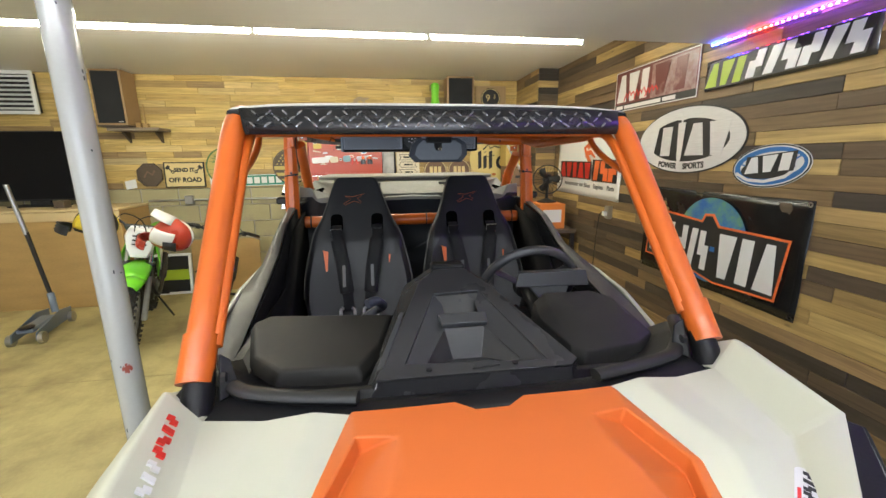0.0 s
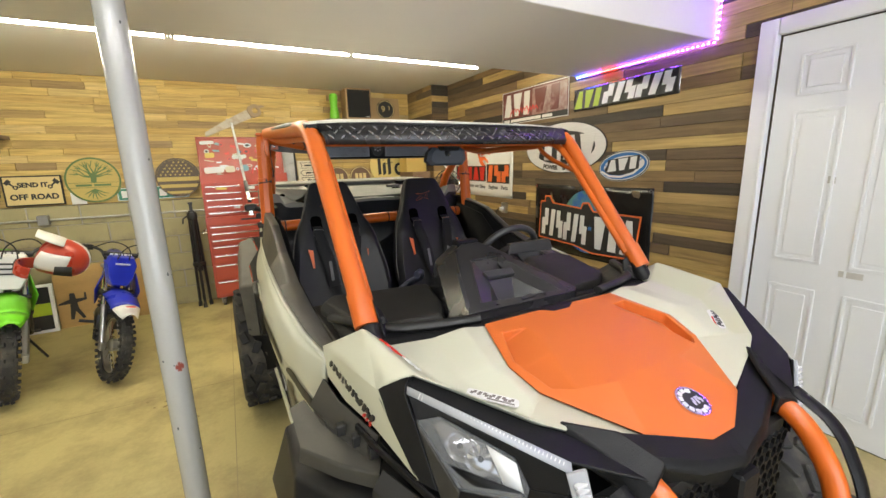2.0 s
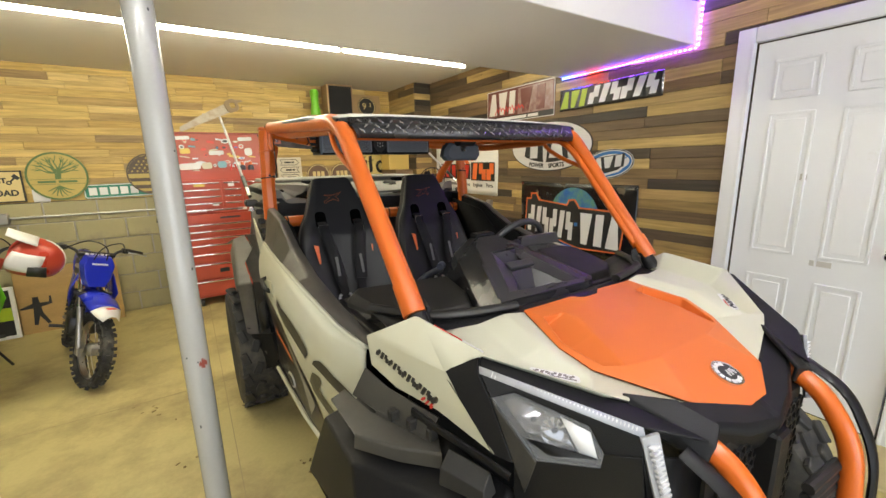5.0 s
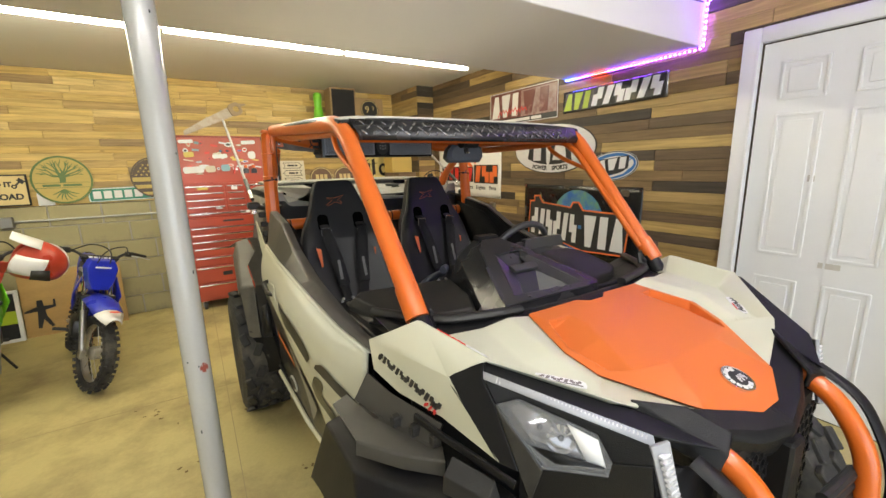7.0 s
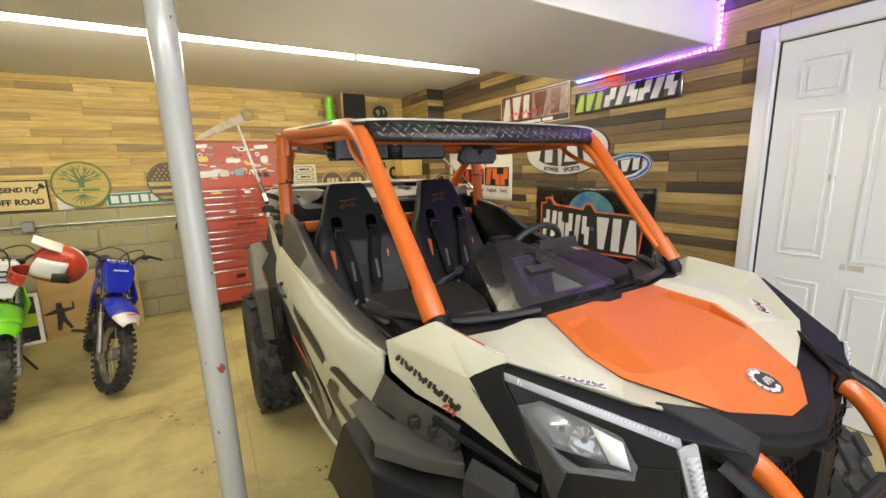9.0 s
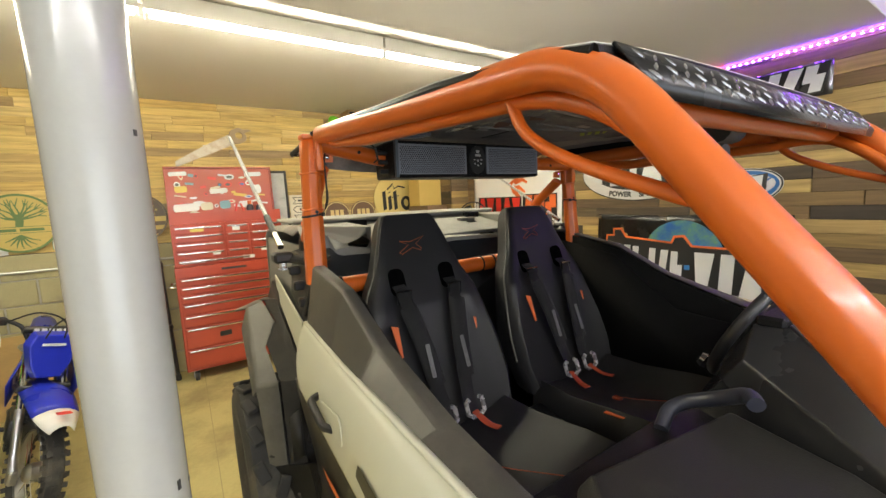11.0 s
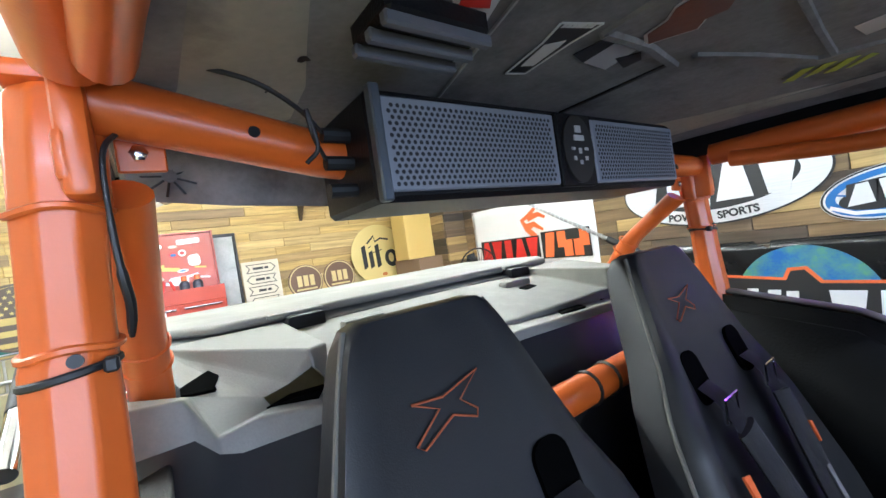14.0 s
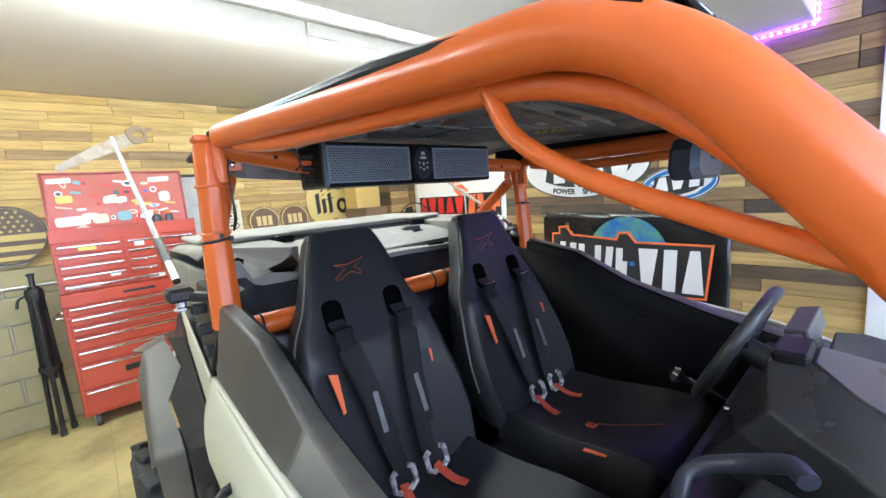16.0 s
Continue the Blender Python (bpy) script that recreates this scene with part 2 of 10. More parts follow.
def box(bm, lo, hi, bev=0.0, m=None, seg=1):
    lo, hi = Vector(lo), Vector(hi)
    r = bmesh.ops.create_cube(bm, size=1, matrix=Matrix.Translation((lo + hi) / 2) @ Matrix.Diagonal((*(hi - lo), 1)))
    vs = r["verts"]
    if bev:
        es = list({e for v in vs for e in v.link_edges})
        r = bmesh.ops.bevel(bm, geom=es, offset=bev, segments=seg, affect="EDGES", profile=0.5)
        vs = list({v for f in r["faces"] for v in f.verts} | {v for v in vs if v.is_valid})
    if m is not None:
        bmesh.ops.transform(bm, matrix=m, verts=vs)
    return vs


def boxm(lo, hi, bev=0.0, m=None, seg=1):
    bm = bmesh.new()
    box(bm, lo, hi, bev, m, seg)
    return bm


def prism(bm, outline, z0, z1, m=None, hole=None):
    """A flat outline (x, y) pulled from z0 to z1."""
    def ring(pts, z):
        return [bm.verts.new((x, y, z)) for x, y in pts]
    a, b = ring(outline, z0), ring(outline, z1)
    n = len(a)
    vs = a + b
    for i in range(n):
        bm.faces.new((a[i], a[(i + 1) % n], b[(i + 1) % n], b[i]))
    if hole is None:
        bm.faces.new(a)
        bm.faces.new(b)
    else:
        c, d = ring(hole, z0), ring(hole, z1)
        vs += c + d
        for i in range(n):
            j = (i + 1) % n
            bm.faces.new((c[i], c[j], d[j], d[i]))
            bm.faces.new((a[i], a[j], c[j], c[i]))
            bm.faces.new((b[i], b[j], d[j], d[i]))
    if m is not None:
        bmesh.ops.transform(bm, matrix=m, verts=vs)
    return vs


def prismm(outline, z0, z1, m=None, hole=None):
    bm = bmesh.new()
    prism(bm, outline, z0, z1, m, hole)
    return bm


def oval(rx, ry, n=40, cx=0, cy=0, a0=0.0):
    return [(cx + rx * math.cos(a0 + 2 * math.pi * i / n), cy + ry * math.sin(a0 + 2 * math.pi * i / n)) for i in range(n)]


def rounded(w, h, r, n=5, cx=0, cy=0):
    pts = []
    for sx, sy, a in ((1, 1, 0), (-1, 1, 90), (-1, -1, 180), (1, -1, 270)):
        for k in range(n + 1):
            t = radians(a + 90 * k / n)
            pts.append((cx + sx * (w / 2 - r) + r * math.cos(t), cy + sy * (h / 2 - r) + r * math.sin(t)))
    return pts


def curve_path(pts, n=8):
    """A smooth line through points."""
    P = [Vector(p) for p in pts]
    P = [2 * P[0] - P[1]] + P + [2 * P[-1] - P[-2]]
    out = []
    for i in range(1, len(P) - 2):
        for k in range(n):
            t = k / n
            a, b, c, d = P[i - 1], P[i], P[i + 1], P[i + 2]
            out.append(0.5 * ((2 * b) + (c - a) * t + (2 * a - 5 * b + 4 * c - d) * t * t + (3 * b - a - 3 * c + d) * t ** 3))
    out.append(P[-2])
    return out


def bent(pts, r=0.08, n=6):
    """Straight runs with rounded corners of radius r."""
    P = [Vector(p) for p in pts]
    out = [P[0]]
    for i in range(1, len(P) - 1):
        a, b, c = P[i - 1], P[i], P[i + 1]
        u, v = (a - b), (c - b)
        k = min(r, u.length * 0.48, v.length * 0.48)
        s, e = b + u.normalized() * k, b + v.normalized() * k
        for j in range(n + 1):
            t = j / n
            out.append(s * (1 - t) ** 2 + b * 2 * t * (1 - t) + e * t * t)
    out.append(P[-1])
    return out


def tube(bm, pts, r, seg=12, ry=None, cap=True, flat=None):
    """Round bar along points; r may be a list; ry gives an oval; flat is the side towards which the wide way lies."""
    P = [Vector(p) for p in pts]
    n = len(P)
    ring = []
    up = Vector(flat) if flat is not None else None
    for i in range(n):
        d = (P[min(i + 1, n - 1)] - P[max(i - 1, 0)]).normalized()
        if i == 0:
            ref = up if up is not None else (Vector((0, 0, 1)) if abs(d.z) < 0.9 else Vector((1, 0, 0)))
        x = ref - d * ref.dot(d)
        if x.length < 1e-6:
            x = d.orthogonal()
        x.normalize()
        ref = x if up is None else up
        y = d.cross(x)
        rr = r[i] if isinstance(r, (list, tuple)) else r
        r2 = (ry[i] if isinstance(ry, (list, tuple)) else ry) if ry is not None else rr
        ring.append([bm.verts.new(P[i] + x * rr * math.cos(2 * math.pi * k / seg) + y * r2 * math.sin(2 * math.pi * k / seg)) for k in range(seg)])
    for i in range(n - 1):
        for k in range(seg):
            bm.faces.new((ring[i][k], ring[i][(k + 1) % seg], ring[i + 1][(k + 1) % seg], ring[i + 1][k]))
    if cap:
        bm.faces.new(ring[0])
        bm.faces.new(ring[-1])
    return [v for q in ring for v in q]


def tubem(pts, r, seg=12, **k):
    bm = bmesh.new()
    tube(bm, pts, r, seg, **k)
    return bm


def lathe(bm, prof, seg=24, m=None):
    """Turned shape: prof is (radius, height) about local z."""
    ring = []
    for r, z in prof:
        ring.append([bm.verts.new((r * math.cos(2 * math.pi * k / seg), r * math.sin(2 * math.pi * k / seg), z)) for k in range(seg)])
    for i in range(len(ring) - 1):
        for k in range(seg):
            bm.faces.new((ring[i][k], ring[i][(k + 1) % seg], ring[i + 1][(k + 1) % seg], ring[i + 1][k]))
    bm.faces.new(ring[0])
    bm.faces.new(ring[-1])
    vs = [v for q in ring for v in q]
    if m is not None:
        bmesh.ops.transform(bm, matrix=m, verts=vs)
    return vs


def lathem(prof, seg=24, m=None):
    bm = bmesh.new()
    lathe(bm, prof, seg, m)
    return bm


def skin(bm, rows, close=False):
    """A sheet over rows of points, each row of the same length."""
    V = [[bm.verts.new(p) for p in r] for r in rows]
    for i in range(len(V) - 1):
        n = len(V[i])
        for k in range(n if close else n - 1):
            bm.faces.new((V[i][k], V[i][(k + 1) % n], V[i + 1][(k + 1) % n], V[i + 1][k]))
    return V


def loft(bm, rows, cap=True):
    V = skin(bm, rows, True)
    if cap:
        bm.faces.new(V[0])
        bm.faces.new(V[-1])
    return V


def poly(bm, *loops):
    """Faces from loops of points, shared corners welded."""
    for lp in loops:
        bm.faces.new([bm.verts.new(p) for p in lp])
    bmesh.ops.remove_doubles(bm, verts=bm.verts, dist=0.0015)
    return bm


def mirrored(bm, cx):
    """Adds the mirror image about the plane x = cx."""
    g = bmesh.ops.duplicate(bm, geom=bm.verts[:] + bm.edges[:] + bm.faces[:])["geom"]
    vs = [e for e in g if isinstance(e, bmesh.types.BMVert)]
    for v in vs:
        v.co.x = 2 * cx - v.co.x
    bmesh.ops.reverse_faces(bm, faces=[e for e in g if isinstance(e, bmesh.types.BMFace)])
    bmesh.ops.remove_doubles(bm, verts=bm.verts, dist=0.0015)
    return bm


def words(text, size, material, parent, m, label="", name="lettering", bold=0.0):
    """Words in the built-in font, as a thin raised print."""
    c = bpy.data.curves.new(name, "FONT")
    c.body = text
    c.size = size
    c.align_x = "CENTER"
    c.align_y = "CENTER"
    c.extrude = 0.0008
    c.offset = bold
    tmp = bpy.data.objects.new("tmp", c)
    me = bpy.data.meshes.new_from_object(tmp)
    bpy.data.objects.remove(tmp)
    me.name = name
    me.materials.clear()
    me.materials.append(material)
    return obj(name, me, parent, label, m)


def slab(k, w, h, s):
    """One blocky shape of a logo: width w, height h, leaning s."""
    kinds = [
        [(0, 0), (0.58 * w, 0), (0.58 * w, 0.36 * h), (w, 0.36 * h), (w, h), (0.42 * w, h), (0.42 * w, 0.64 * h), (0, 0.64 * h)],
        [(0, 0), (w, 0), (0.72 * w, h), (0.28 * w, h)],
        [(0.10 * w, 0), (0.72 * w, 0), (0.95 * w, h), (0.30 * w, h)],
        [(0.25 * w, 0), (0.75 * w, 0), (w, h), (0, h)],
        [(0.42 * w, 0), (w, 0), (w, 0.64 * h), (0.58 * w, 0.64 * h), (0.58 * w, h), (0, h), (0, 0.36 * h), (0.42 * w, 0.36 * h)],
        [(0.18 * w, 0), (0.82 * w, 0), (0.82 * w, h), (0.18 * w, h)],
    ]
    return [(x + s * y, y) for x, y in kinds[k % len(kinds)]]


def logo_blocks(parent, n, x0, x1, y0, y1, material, lean=0.2, gap=0.12, z0=0.003, z1=0.006, seed=0, name="logo_shape", rise=0.0):
    """A row of plain blocky shapes in the place of a brand's lettering."""
    w = (x1 - x0) / n
    for i in range(n):
        bm = prismm(slab(i * 2 + seed, w * (1 - gap), y1 - y0, lean), z0, z1)
        bmesh.ops.translate(bm, verts=bm.verts, vec=(x0 + i * w, y0 + rise * i / n, 0))
        part(name, bm, material, parent, smooth=0)


def bars(parent, rows, material, z0=0.002, z1=0.004, name="print_bar"):
    """Plain bars for small print: rows of (x0, x1, y0, y1)."""
    for x0, x1, y0, y1 in rows:
        part(name, boxm((x0, y0, z0), (x1, y1, z1)), material, parent, smooth=0)


def on_east(y, z, off=0.0, tilt=0.0):
    """Frame on the east wall: local x runs to -y, local y up, local z into the room."""
    m = Matrix(((0, 0, -1, 2.015 - off), (-1, 0, 0, y), (0, 1, 0, z), (0, 0, 0, 1)))
    return m @ pose(0, 0, 0, 0, 0, tilt)


def on_north(x, z, y=5.26, lean=0.0, tilt=0.0):
    """Frame on the north wall: local x runs to +x, local y up, local z into the room."""
    m = Matrix(((1, 0, 0, x), (0, 0, -1, y), (0, 1, 0, z), (0, 0, 0, 1)))
    return m @ pose(0, 0, 0, -lean, 0, tilt)

# ---- the room ----
CEIL, SOFFIT, S0, S1 = 2.55, 2.237, 1.27, 2.335
WEST, SOUTH, EAST, NORTH = -4.6, -3.0, 2.035, 5.18

floor = tagged(part("floor", boxm((WEST, SOUTH, FZ - 0.15), (EAST + 0.15, 5.45, FZ)), CONCRETE, smooth=0), "stained bare concrete garage floor with saw cuts", "floor", kind="structure")
for lo, hi in (((-0.734, SOUTH + 0.05, FZ - 0.004), (-0.730, 5.17, FZ + 0.0015)), ((WEST + 0.05, 2.93, FZ - 0.004), (1.95, 2.936, FZ + 0.0014))):
    part("floor_joint", boxm(lo, hi), surface("joint dirt", (0.37, 0.31, 0.17), 0.9), floor, smooth=0)

ceiling = tagged(part("ceiling", boxm((WEST, S1, CEIL), (EAST + 0.15, 5.45, CEIL + 0.1)), CEILING, smooth=0), "flat white painted ceiling with faint stains", "ceiling", kind="structure")
tagged(part("ceiling_front", boxm((WEST, SOUTH, CEIL + 0.01), (EAST + 0.15, S0, CEIL + 0.11)), CEILING, smooth=0), "flat white painted ceiling near the entry", "ceiling", kind="structure")
soffit = tagged(part("ceiling_beam", boxm((WEST, S0, SOFFIT), (EAST - 0.02, S1, CEIL + 0.12), 0.004), CEILING, smooth=0), "wide boxed-in ceiling beam painted white", "ceiling beam", kind="structure")
tagged(part("wall_west", boxm((WEST - 0.12, SOUTH, FZ - 0.1), (WEST, 5.45, CEIL + 0.1)), WALLPAINT, smooth=0), "plain painted side wall of the garage", "wall", kind="structure")
wall_s = tagged(new("wall_south"), "plain painted end wall with an open garage doorway", "wall", kind="structure")
for lo, hi in (((WEST, SOUTH - 0.12, FZ - 0.1), (-2.45, SOUTH, CEIL + 0.1)), ((1.45, SOUTH - 0.12, FZ - 0.1), (EAST + 0.15, SOUTH, CEIL + 0.1)), ((-2.45, SOUTH - 0.12, 2.16), (1.45, SOUTH, CEIL + 0.1))):
    part("wall_panel", boxm(lo, hi), WALLPAINT, wall_s, smooth=0)

BACKING = surface("dark backing board", (0.07, 0.05, 0.03), 0.8)
# block knee wall with a ledge, boarded wall above it
wall_n = tagged(part("wall_north", boxm((WEST, NORTH + 0.012, FZ - 0.1), (EAST + 0.1, 5.45, 1.265)), MORTAR, smooth=0), "grey concrete block wall with a ledge on top", "wall", kind="structure")
wall_up = tagged(part("wall_north_upper", boxm((WEST, 5.285, 1.265), (EAST + 0.1, 5.45, CEIL)), BACKING, smooth=0), "wall clad in yellow pine boards of mixed tones", "wall", kind="structure")
wall_e = tagged(new("wall_east"), "wall clad in dark and tan weathered boards", "wall", kind="structure")
D0, D1, DTOP = 0.20, 0.945, 2.175      # doorway in the east wall
for lo, hi in (((EAST, SOUTH, FZ - 0.1), (EAST + 0.1, D0, CEIL + 0.1)), ((EAST, D1, FZ - 0.1), (EAST + 0.1, 5.3, CEIL + 0.1)), ((EAST, D0, DTOP), (EAST + 0.1, D1, CEIL + 0.1)), ((EAST, D0, FZ - 0.1), (EAST + 0.1, D1, 0.13))):
    part("wall_panel", boxm(lo, hi), BACKING, wall_e, smooth=0)
column = tagged(part("wall_column", boxm((1.80, 4.53, FZ), (2.034, 5.284, CEIL)), BACKING, smooth=0), "boxed corner column clad in weathered boards", "column", kind="structure")

# lamps: 4-foot tubes end to end
TUBEMAT = glow("lit warm tube", (1.0, 0.945, 0.72), TUBE_GLOW)
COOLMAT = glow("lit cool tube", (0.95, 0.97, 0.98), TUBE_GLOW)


def tube_lamp(x, y, z, lit=TUBEMAT):
    t = thing("tube_light", "lit four-foot strip light fixed under the ceiling", "light", (x, y, z), "row of ceiling strip lights")
    part("housing", boxm((-0.595, -0.022, 0.0), (0.595, 0.022, 0.085), 0.003), WHITE, t)
    part("diffuser", tubem([(-0.574, 0, -0.012), (0.574, 0, -0.012)], 0.017, 10, flat=(0, 0, 1)), lit, t, "glowing white diffuser")
    for s in (-1, 1):
        part("end_cap", boxm((s * 0.598 - 0.006, -0.02, -0.03), (s * 0.598 + 0.006, 0.02, 0.02), 0.002), WHITE, t)
    return t


LAMP_Y, LAMP_Z = 3.16, 2.462
for i in range(4):
    tube_lamp(-3.245 + 1.205 * i + 0.62, LAMP_Y, LAMP_Z)
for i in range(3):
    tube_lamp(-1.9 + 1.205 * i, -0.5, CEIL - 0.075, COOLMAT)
part("pull_cord", tubem([(1.585, LAMP_Y, CEIL), (1.59, LAMP_Y + 0.01, 2.47), (1.60, LAMP_Y, 2.42)], 0.003, 6), WHITE).parent = None
tagged(bpy.data.objects["pull_cord"], "thin white cord hanging from the strip light", "cord")

# coloured strip along the beam and the top of the east wall
STRIP = {"violet": glow("violet diode", (0.23, 0.045, 1.0), STRIP_GLOW * 2), "blue": glow("blue diode", (0.05, 0.1, 1.0), STRIP_GLOW * 2), "red": glow("red diode", (1.0, 0.04, 0.02), STRIP_GLOW * 1.2)}
strip = thing("light_strip", "flexible strip of glowing violet diodes along the beam", "light strip")
SX = EAST - 0.028
line = [(SX, S1, SOFFIT - 0.012), (SX, S0 - 0.01, SOFFIT - 0.012), (SX, S0 - 0.012, 2.49), (SX, 1.10, 2.50), (SX, -1.8, 2.50)]
part("tape", tubem(bent(line, 0.02, 3), 0.008, 6, ry=0.003, flat=(-1, 0, 0)), PRINTWHITE, strip)
dm = {}
for a, b in zip(line, line[1:]):
    a, b = Vector(a), Vector(b)
    n = int((b - a).length / 0.03)
    for k in range(n):
        p = a + (b - a) * (k + 0.5) / n
        c = "violet"
        if p.y > 2.2 and p.z < 2.3:
            c = "blue"
        elif 1.93 < p.y < 2.08 and p.z < 2.3:
            c = "red"
        dm.setdefault(c, bmesh.new())
        box(dm[c], p - Vector((0.0105, 0.0045, 0.004)), p + Vector((-0.001, 0.0045, 0.004)))
for c, bm in dm.items():
    part("diode_run", bm, STRIP[c], strip, "tiny %s glowing diodes" % c, smooth=0)["kind"] = "stuff"

# thin cable pinned to the beam, and a loose hook of wire beside it
tagged(part("beam_cable", tubem(curve_path([(1.30, S0 - 0.004, 2.548), (1.40, S0 - 0.005, 2.498), (1.62, S0 - 0.006, 2.468), (1.80, S0 - 0.005, 2.470), (1.97, S0 - 0.004, 2.480)], 6), 0.0035, 6), BLACK), "thin black cable pinned across the beam", "cable")
tagged(part("wire_hook", tubem(curve_path([(0.595, S0 - 0.003, 2.38), (0.612, S0 - 0.014, 2.30), (0.629, S0 - 0.018, 2.272), (0.640, S0 - 0.014, 2.30), (0.652, S0 - 0.003, 2.38)], 5), 0.0022, 6), DARKSTEEL), "small loop of wire hanging on the beam", "wire")

# crumbs of dirt and dry leaf on the floor
bm = bmesh.new()
for cx, cy, sp, n in ((-0.42, 1.70, 0.06, 9), (-0.96, 2.13, 0.03, 3), (-1.16, 2.82, 0.06, 6), (-0.85, 2.40, 0.5, 7)):
    for k in range(n):
        w, l = rng.uniform(0.002, 0.006), rng.uniform(0.004, 0.012)
        x, y = cx + rng.gauss(0, sp), cy + rng.gauss(0, sp)
        box(bm, (-w, -l, 0.0005), (w, l, rng.uniform(0.002, 0.005)), 0, pose(x, y, FZ, 0, 0, rng.uniform(0, 180)))
tagged(part("floor_debris", bm, surface("dark dry dirt", (0.17, 0.12, 0.05), 0.9, var=0.4), smooth=0), "scattered dark crumbs and leaf bits on concrete", "debris", kind="stuff")

# steel pole
pole = thing("support_pole", "grey painted steel support pole with chipped red paint", "pole", (-0.825, 1.306, FZ), kind="structure")
part("shaft", lathem([(0.038, 0.0), (0.038, SOFFIT - FZ - 0.01)], 28), STEELGREY, pole)
part("base_plate", boxm((-0.075, -0.075, 0), (0.075, 0.075, 0.01), 0.003), STEELGREY, pole)
part("cap_plate", boxm((-0.07, -0.10, SOFFIT - FZ - 0.012), (0.07, 0.10, SOFFIT - FZ), 0.003), STEELGREY, pole)
bm = bmesh.new()
for k in range(9):
    a, h = radians(-76 + 4.2 * k), 0.004 + 0.013 * math.sin(math.pi * (k + 0.7) / 9.5) * (0.75 + 0.25 * math.sin(5 * k))
    z = 0.895 + 0.004 * math.sin(2.3 * k)
    box(bm, (-0.0017, -0.0004, -h), (0.0017, 0.0004, h), 0, Matrix.Translation((0.0382 * math.cos(a), 0.0382 * math.sin(a), z)) @ pose(0, 0, 0, 0, 0, math.degrees(a) + 90))
part("paint_smear", bm, surface("dull red paint", (0.26, 0.05, 0.03), 0.6), pole, "smear of red paint", smooth=0)
bm = bmesh.new()
for k in range(12):
    a, z, h = radians(rng.uniform(-170, 0)), rng.uniform(0.3, 2.0), rng.uniform(0.002, 0.006)
    box(bm, (-0.0018, -0.0006, -h), (0.0018, 0.0006, h), 0, Matrix.Translation((0.0382 * math.cos(a), 0.0382 * math.sin(a), z)) @ pose(0, 0, 0, 0, 0, math.degrees(a) + 90))
part("chips", bm, DARKSTEEL, pole, "small dark chips", smooth=0)

# ---- door in the east wall ----
door = thing("door_1", "closed white six-panel steel door with a chrome knob", "door", (EAST - 0.012, (D0 + D1) / 2, 0.13), kind="structure", m=Matrix(((0, 0, -1, EAST - 0.012), (-1, 0, 0, (D0 + D1) / 2), (0, 1, 0, 0.13), (0, 0, 0, 1))))
DW, DH = D1 - D0 - 0.006, DTOP - 0.13 - 0.006
bm = boxm((-DW / 2, 0.004, -0.03), (DW / 2, DH, 0.0))
part("leaf", bm, WHITE, door)
for cx, w in ((-0.177, 0.180), (0.127, 0.165)):
    for y0, y1 in ((0.14, 0.74), (0.90, 1.65), (1.745, 1.925)):
        h = y1 - y0
        o = rounded(w + 0.024, h + 0.024, 0.006, 2, cx, (y0 + y1) / 2)
        i = rounded(w - 0.006, h - 0.006, 0.004, 2, cx, (y0 + y1) / 2)
        part("door_panel", prismm(o, -0.002, 0.007, hole=i), WHITE, door, bevel=0.005)
        part("panel_field", prismm(rounded(w - 0.050, h - 0.050, 0.004, 2, cx, (y0 + y1) / 2), -0.002, 0.005), WHITE, door, bevel=0.004)
part("knob", lathem([(0.030, 0), (0.032, 0.006), (0.014, 0.012), (0.012, 0.03), (0.026, 0.042), (0.029, 0.055), (0.022, 0.066), (0.006, 0.069)], 24, pose(0.30, 0.955, 0.0)), CHROME, door, "round chrome knob")
part("deadbolt", lathem([(0.032, 0), (0.032, 0.010), (0.024, 0.016), (0.010, 0.018)], 24, pose(0.30, 1.10, 0.0)), STEEL, door, "round steel deadbolt")
bars(door, [(-0.10, -0.09, 1.30, 1.335), (-0.085, -0.07, 1.30, 1.33), (0.0, 0.02, 0.845, 0.875), (0.03, 0.09, 0.845, 0.875)], surface("tape residue", (0.55, 0.53, 0.50), 0.7), 0.0, 0.002, "residue")
part("closer", boxm((0.28, DH - 0.035, 0.002), (0.37, DH + 0.02, 0.03), 0.004), STEEL, door)
frame_d = thing("trim", "white painted door casing with a moulded edge", "door casing", kind="structure", m=door.matrix_basis.copy())
for lo, hi in (((-DW / 2 - 0.10, -0.07, -0.01), (-DW / 2 - 0.012, DH + 0.09, 0.03)), ((DW / 2 + 0.012, -0.07, -0.01), (DW / 2 + 0.10, DH + 0.09, 0.03)), ((-DW / 2 - 0.012, DH + 0.008, -0.01), (DW / 2 + 0.012, DH + 0.09, 0.03))):
    part("casing", boxm(lo, hi, 0.008, seg=2), WHITE, frame_d)
for x in (-DW / 2 - 0.028, DW / 2 + 0.012):
    part("casing_bead", boxm((x, -0.05, 0.02), (x + 0.016, DH + 0.02, 0.037), 0.005, seg=2), WHITE, frame_d)
tagged(part("doorstep", boxm((1.60, D0 - 0.25, FZ), (EAST - 0.002, D1 + 0.2, 0.128), 0.008), CONCRETE), "low grey concrete step before the door", "step", kind="structure")

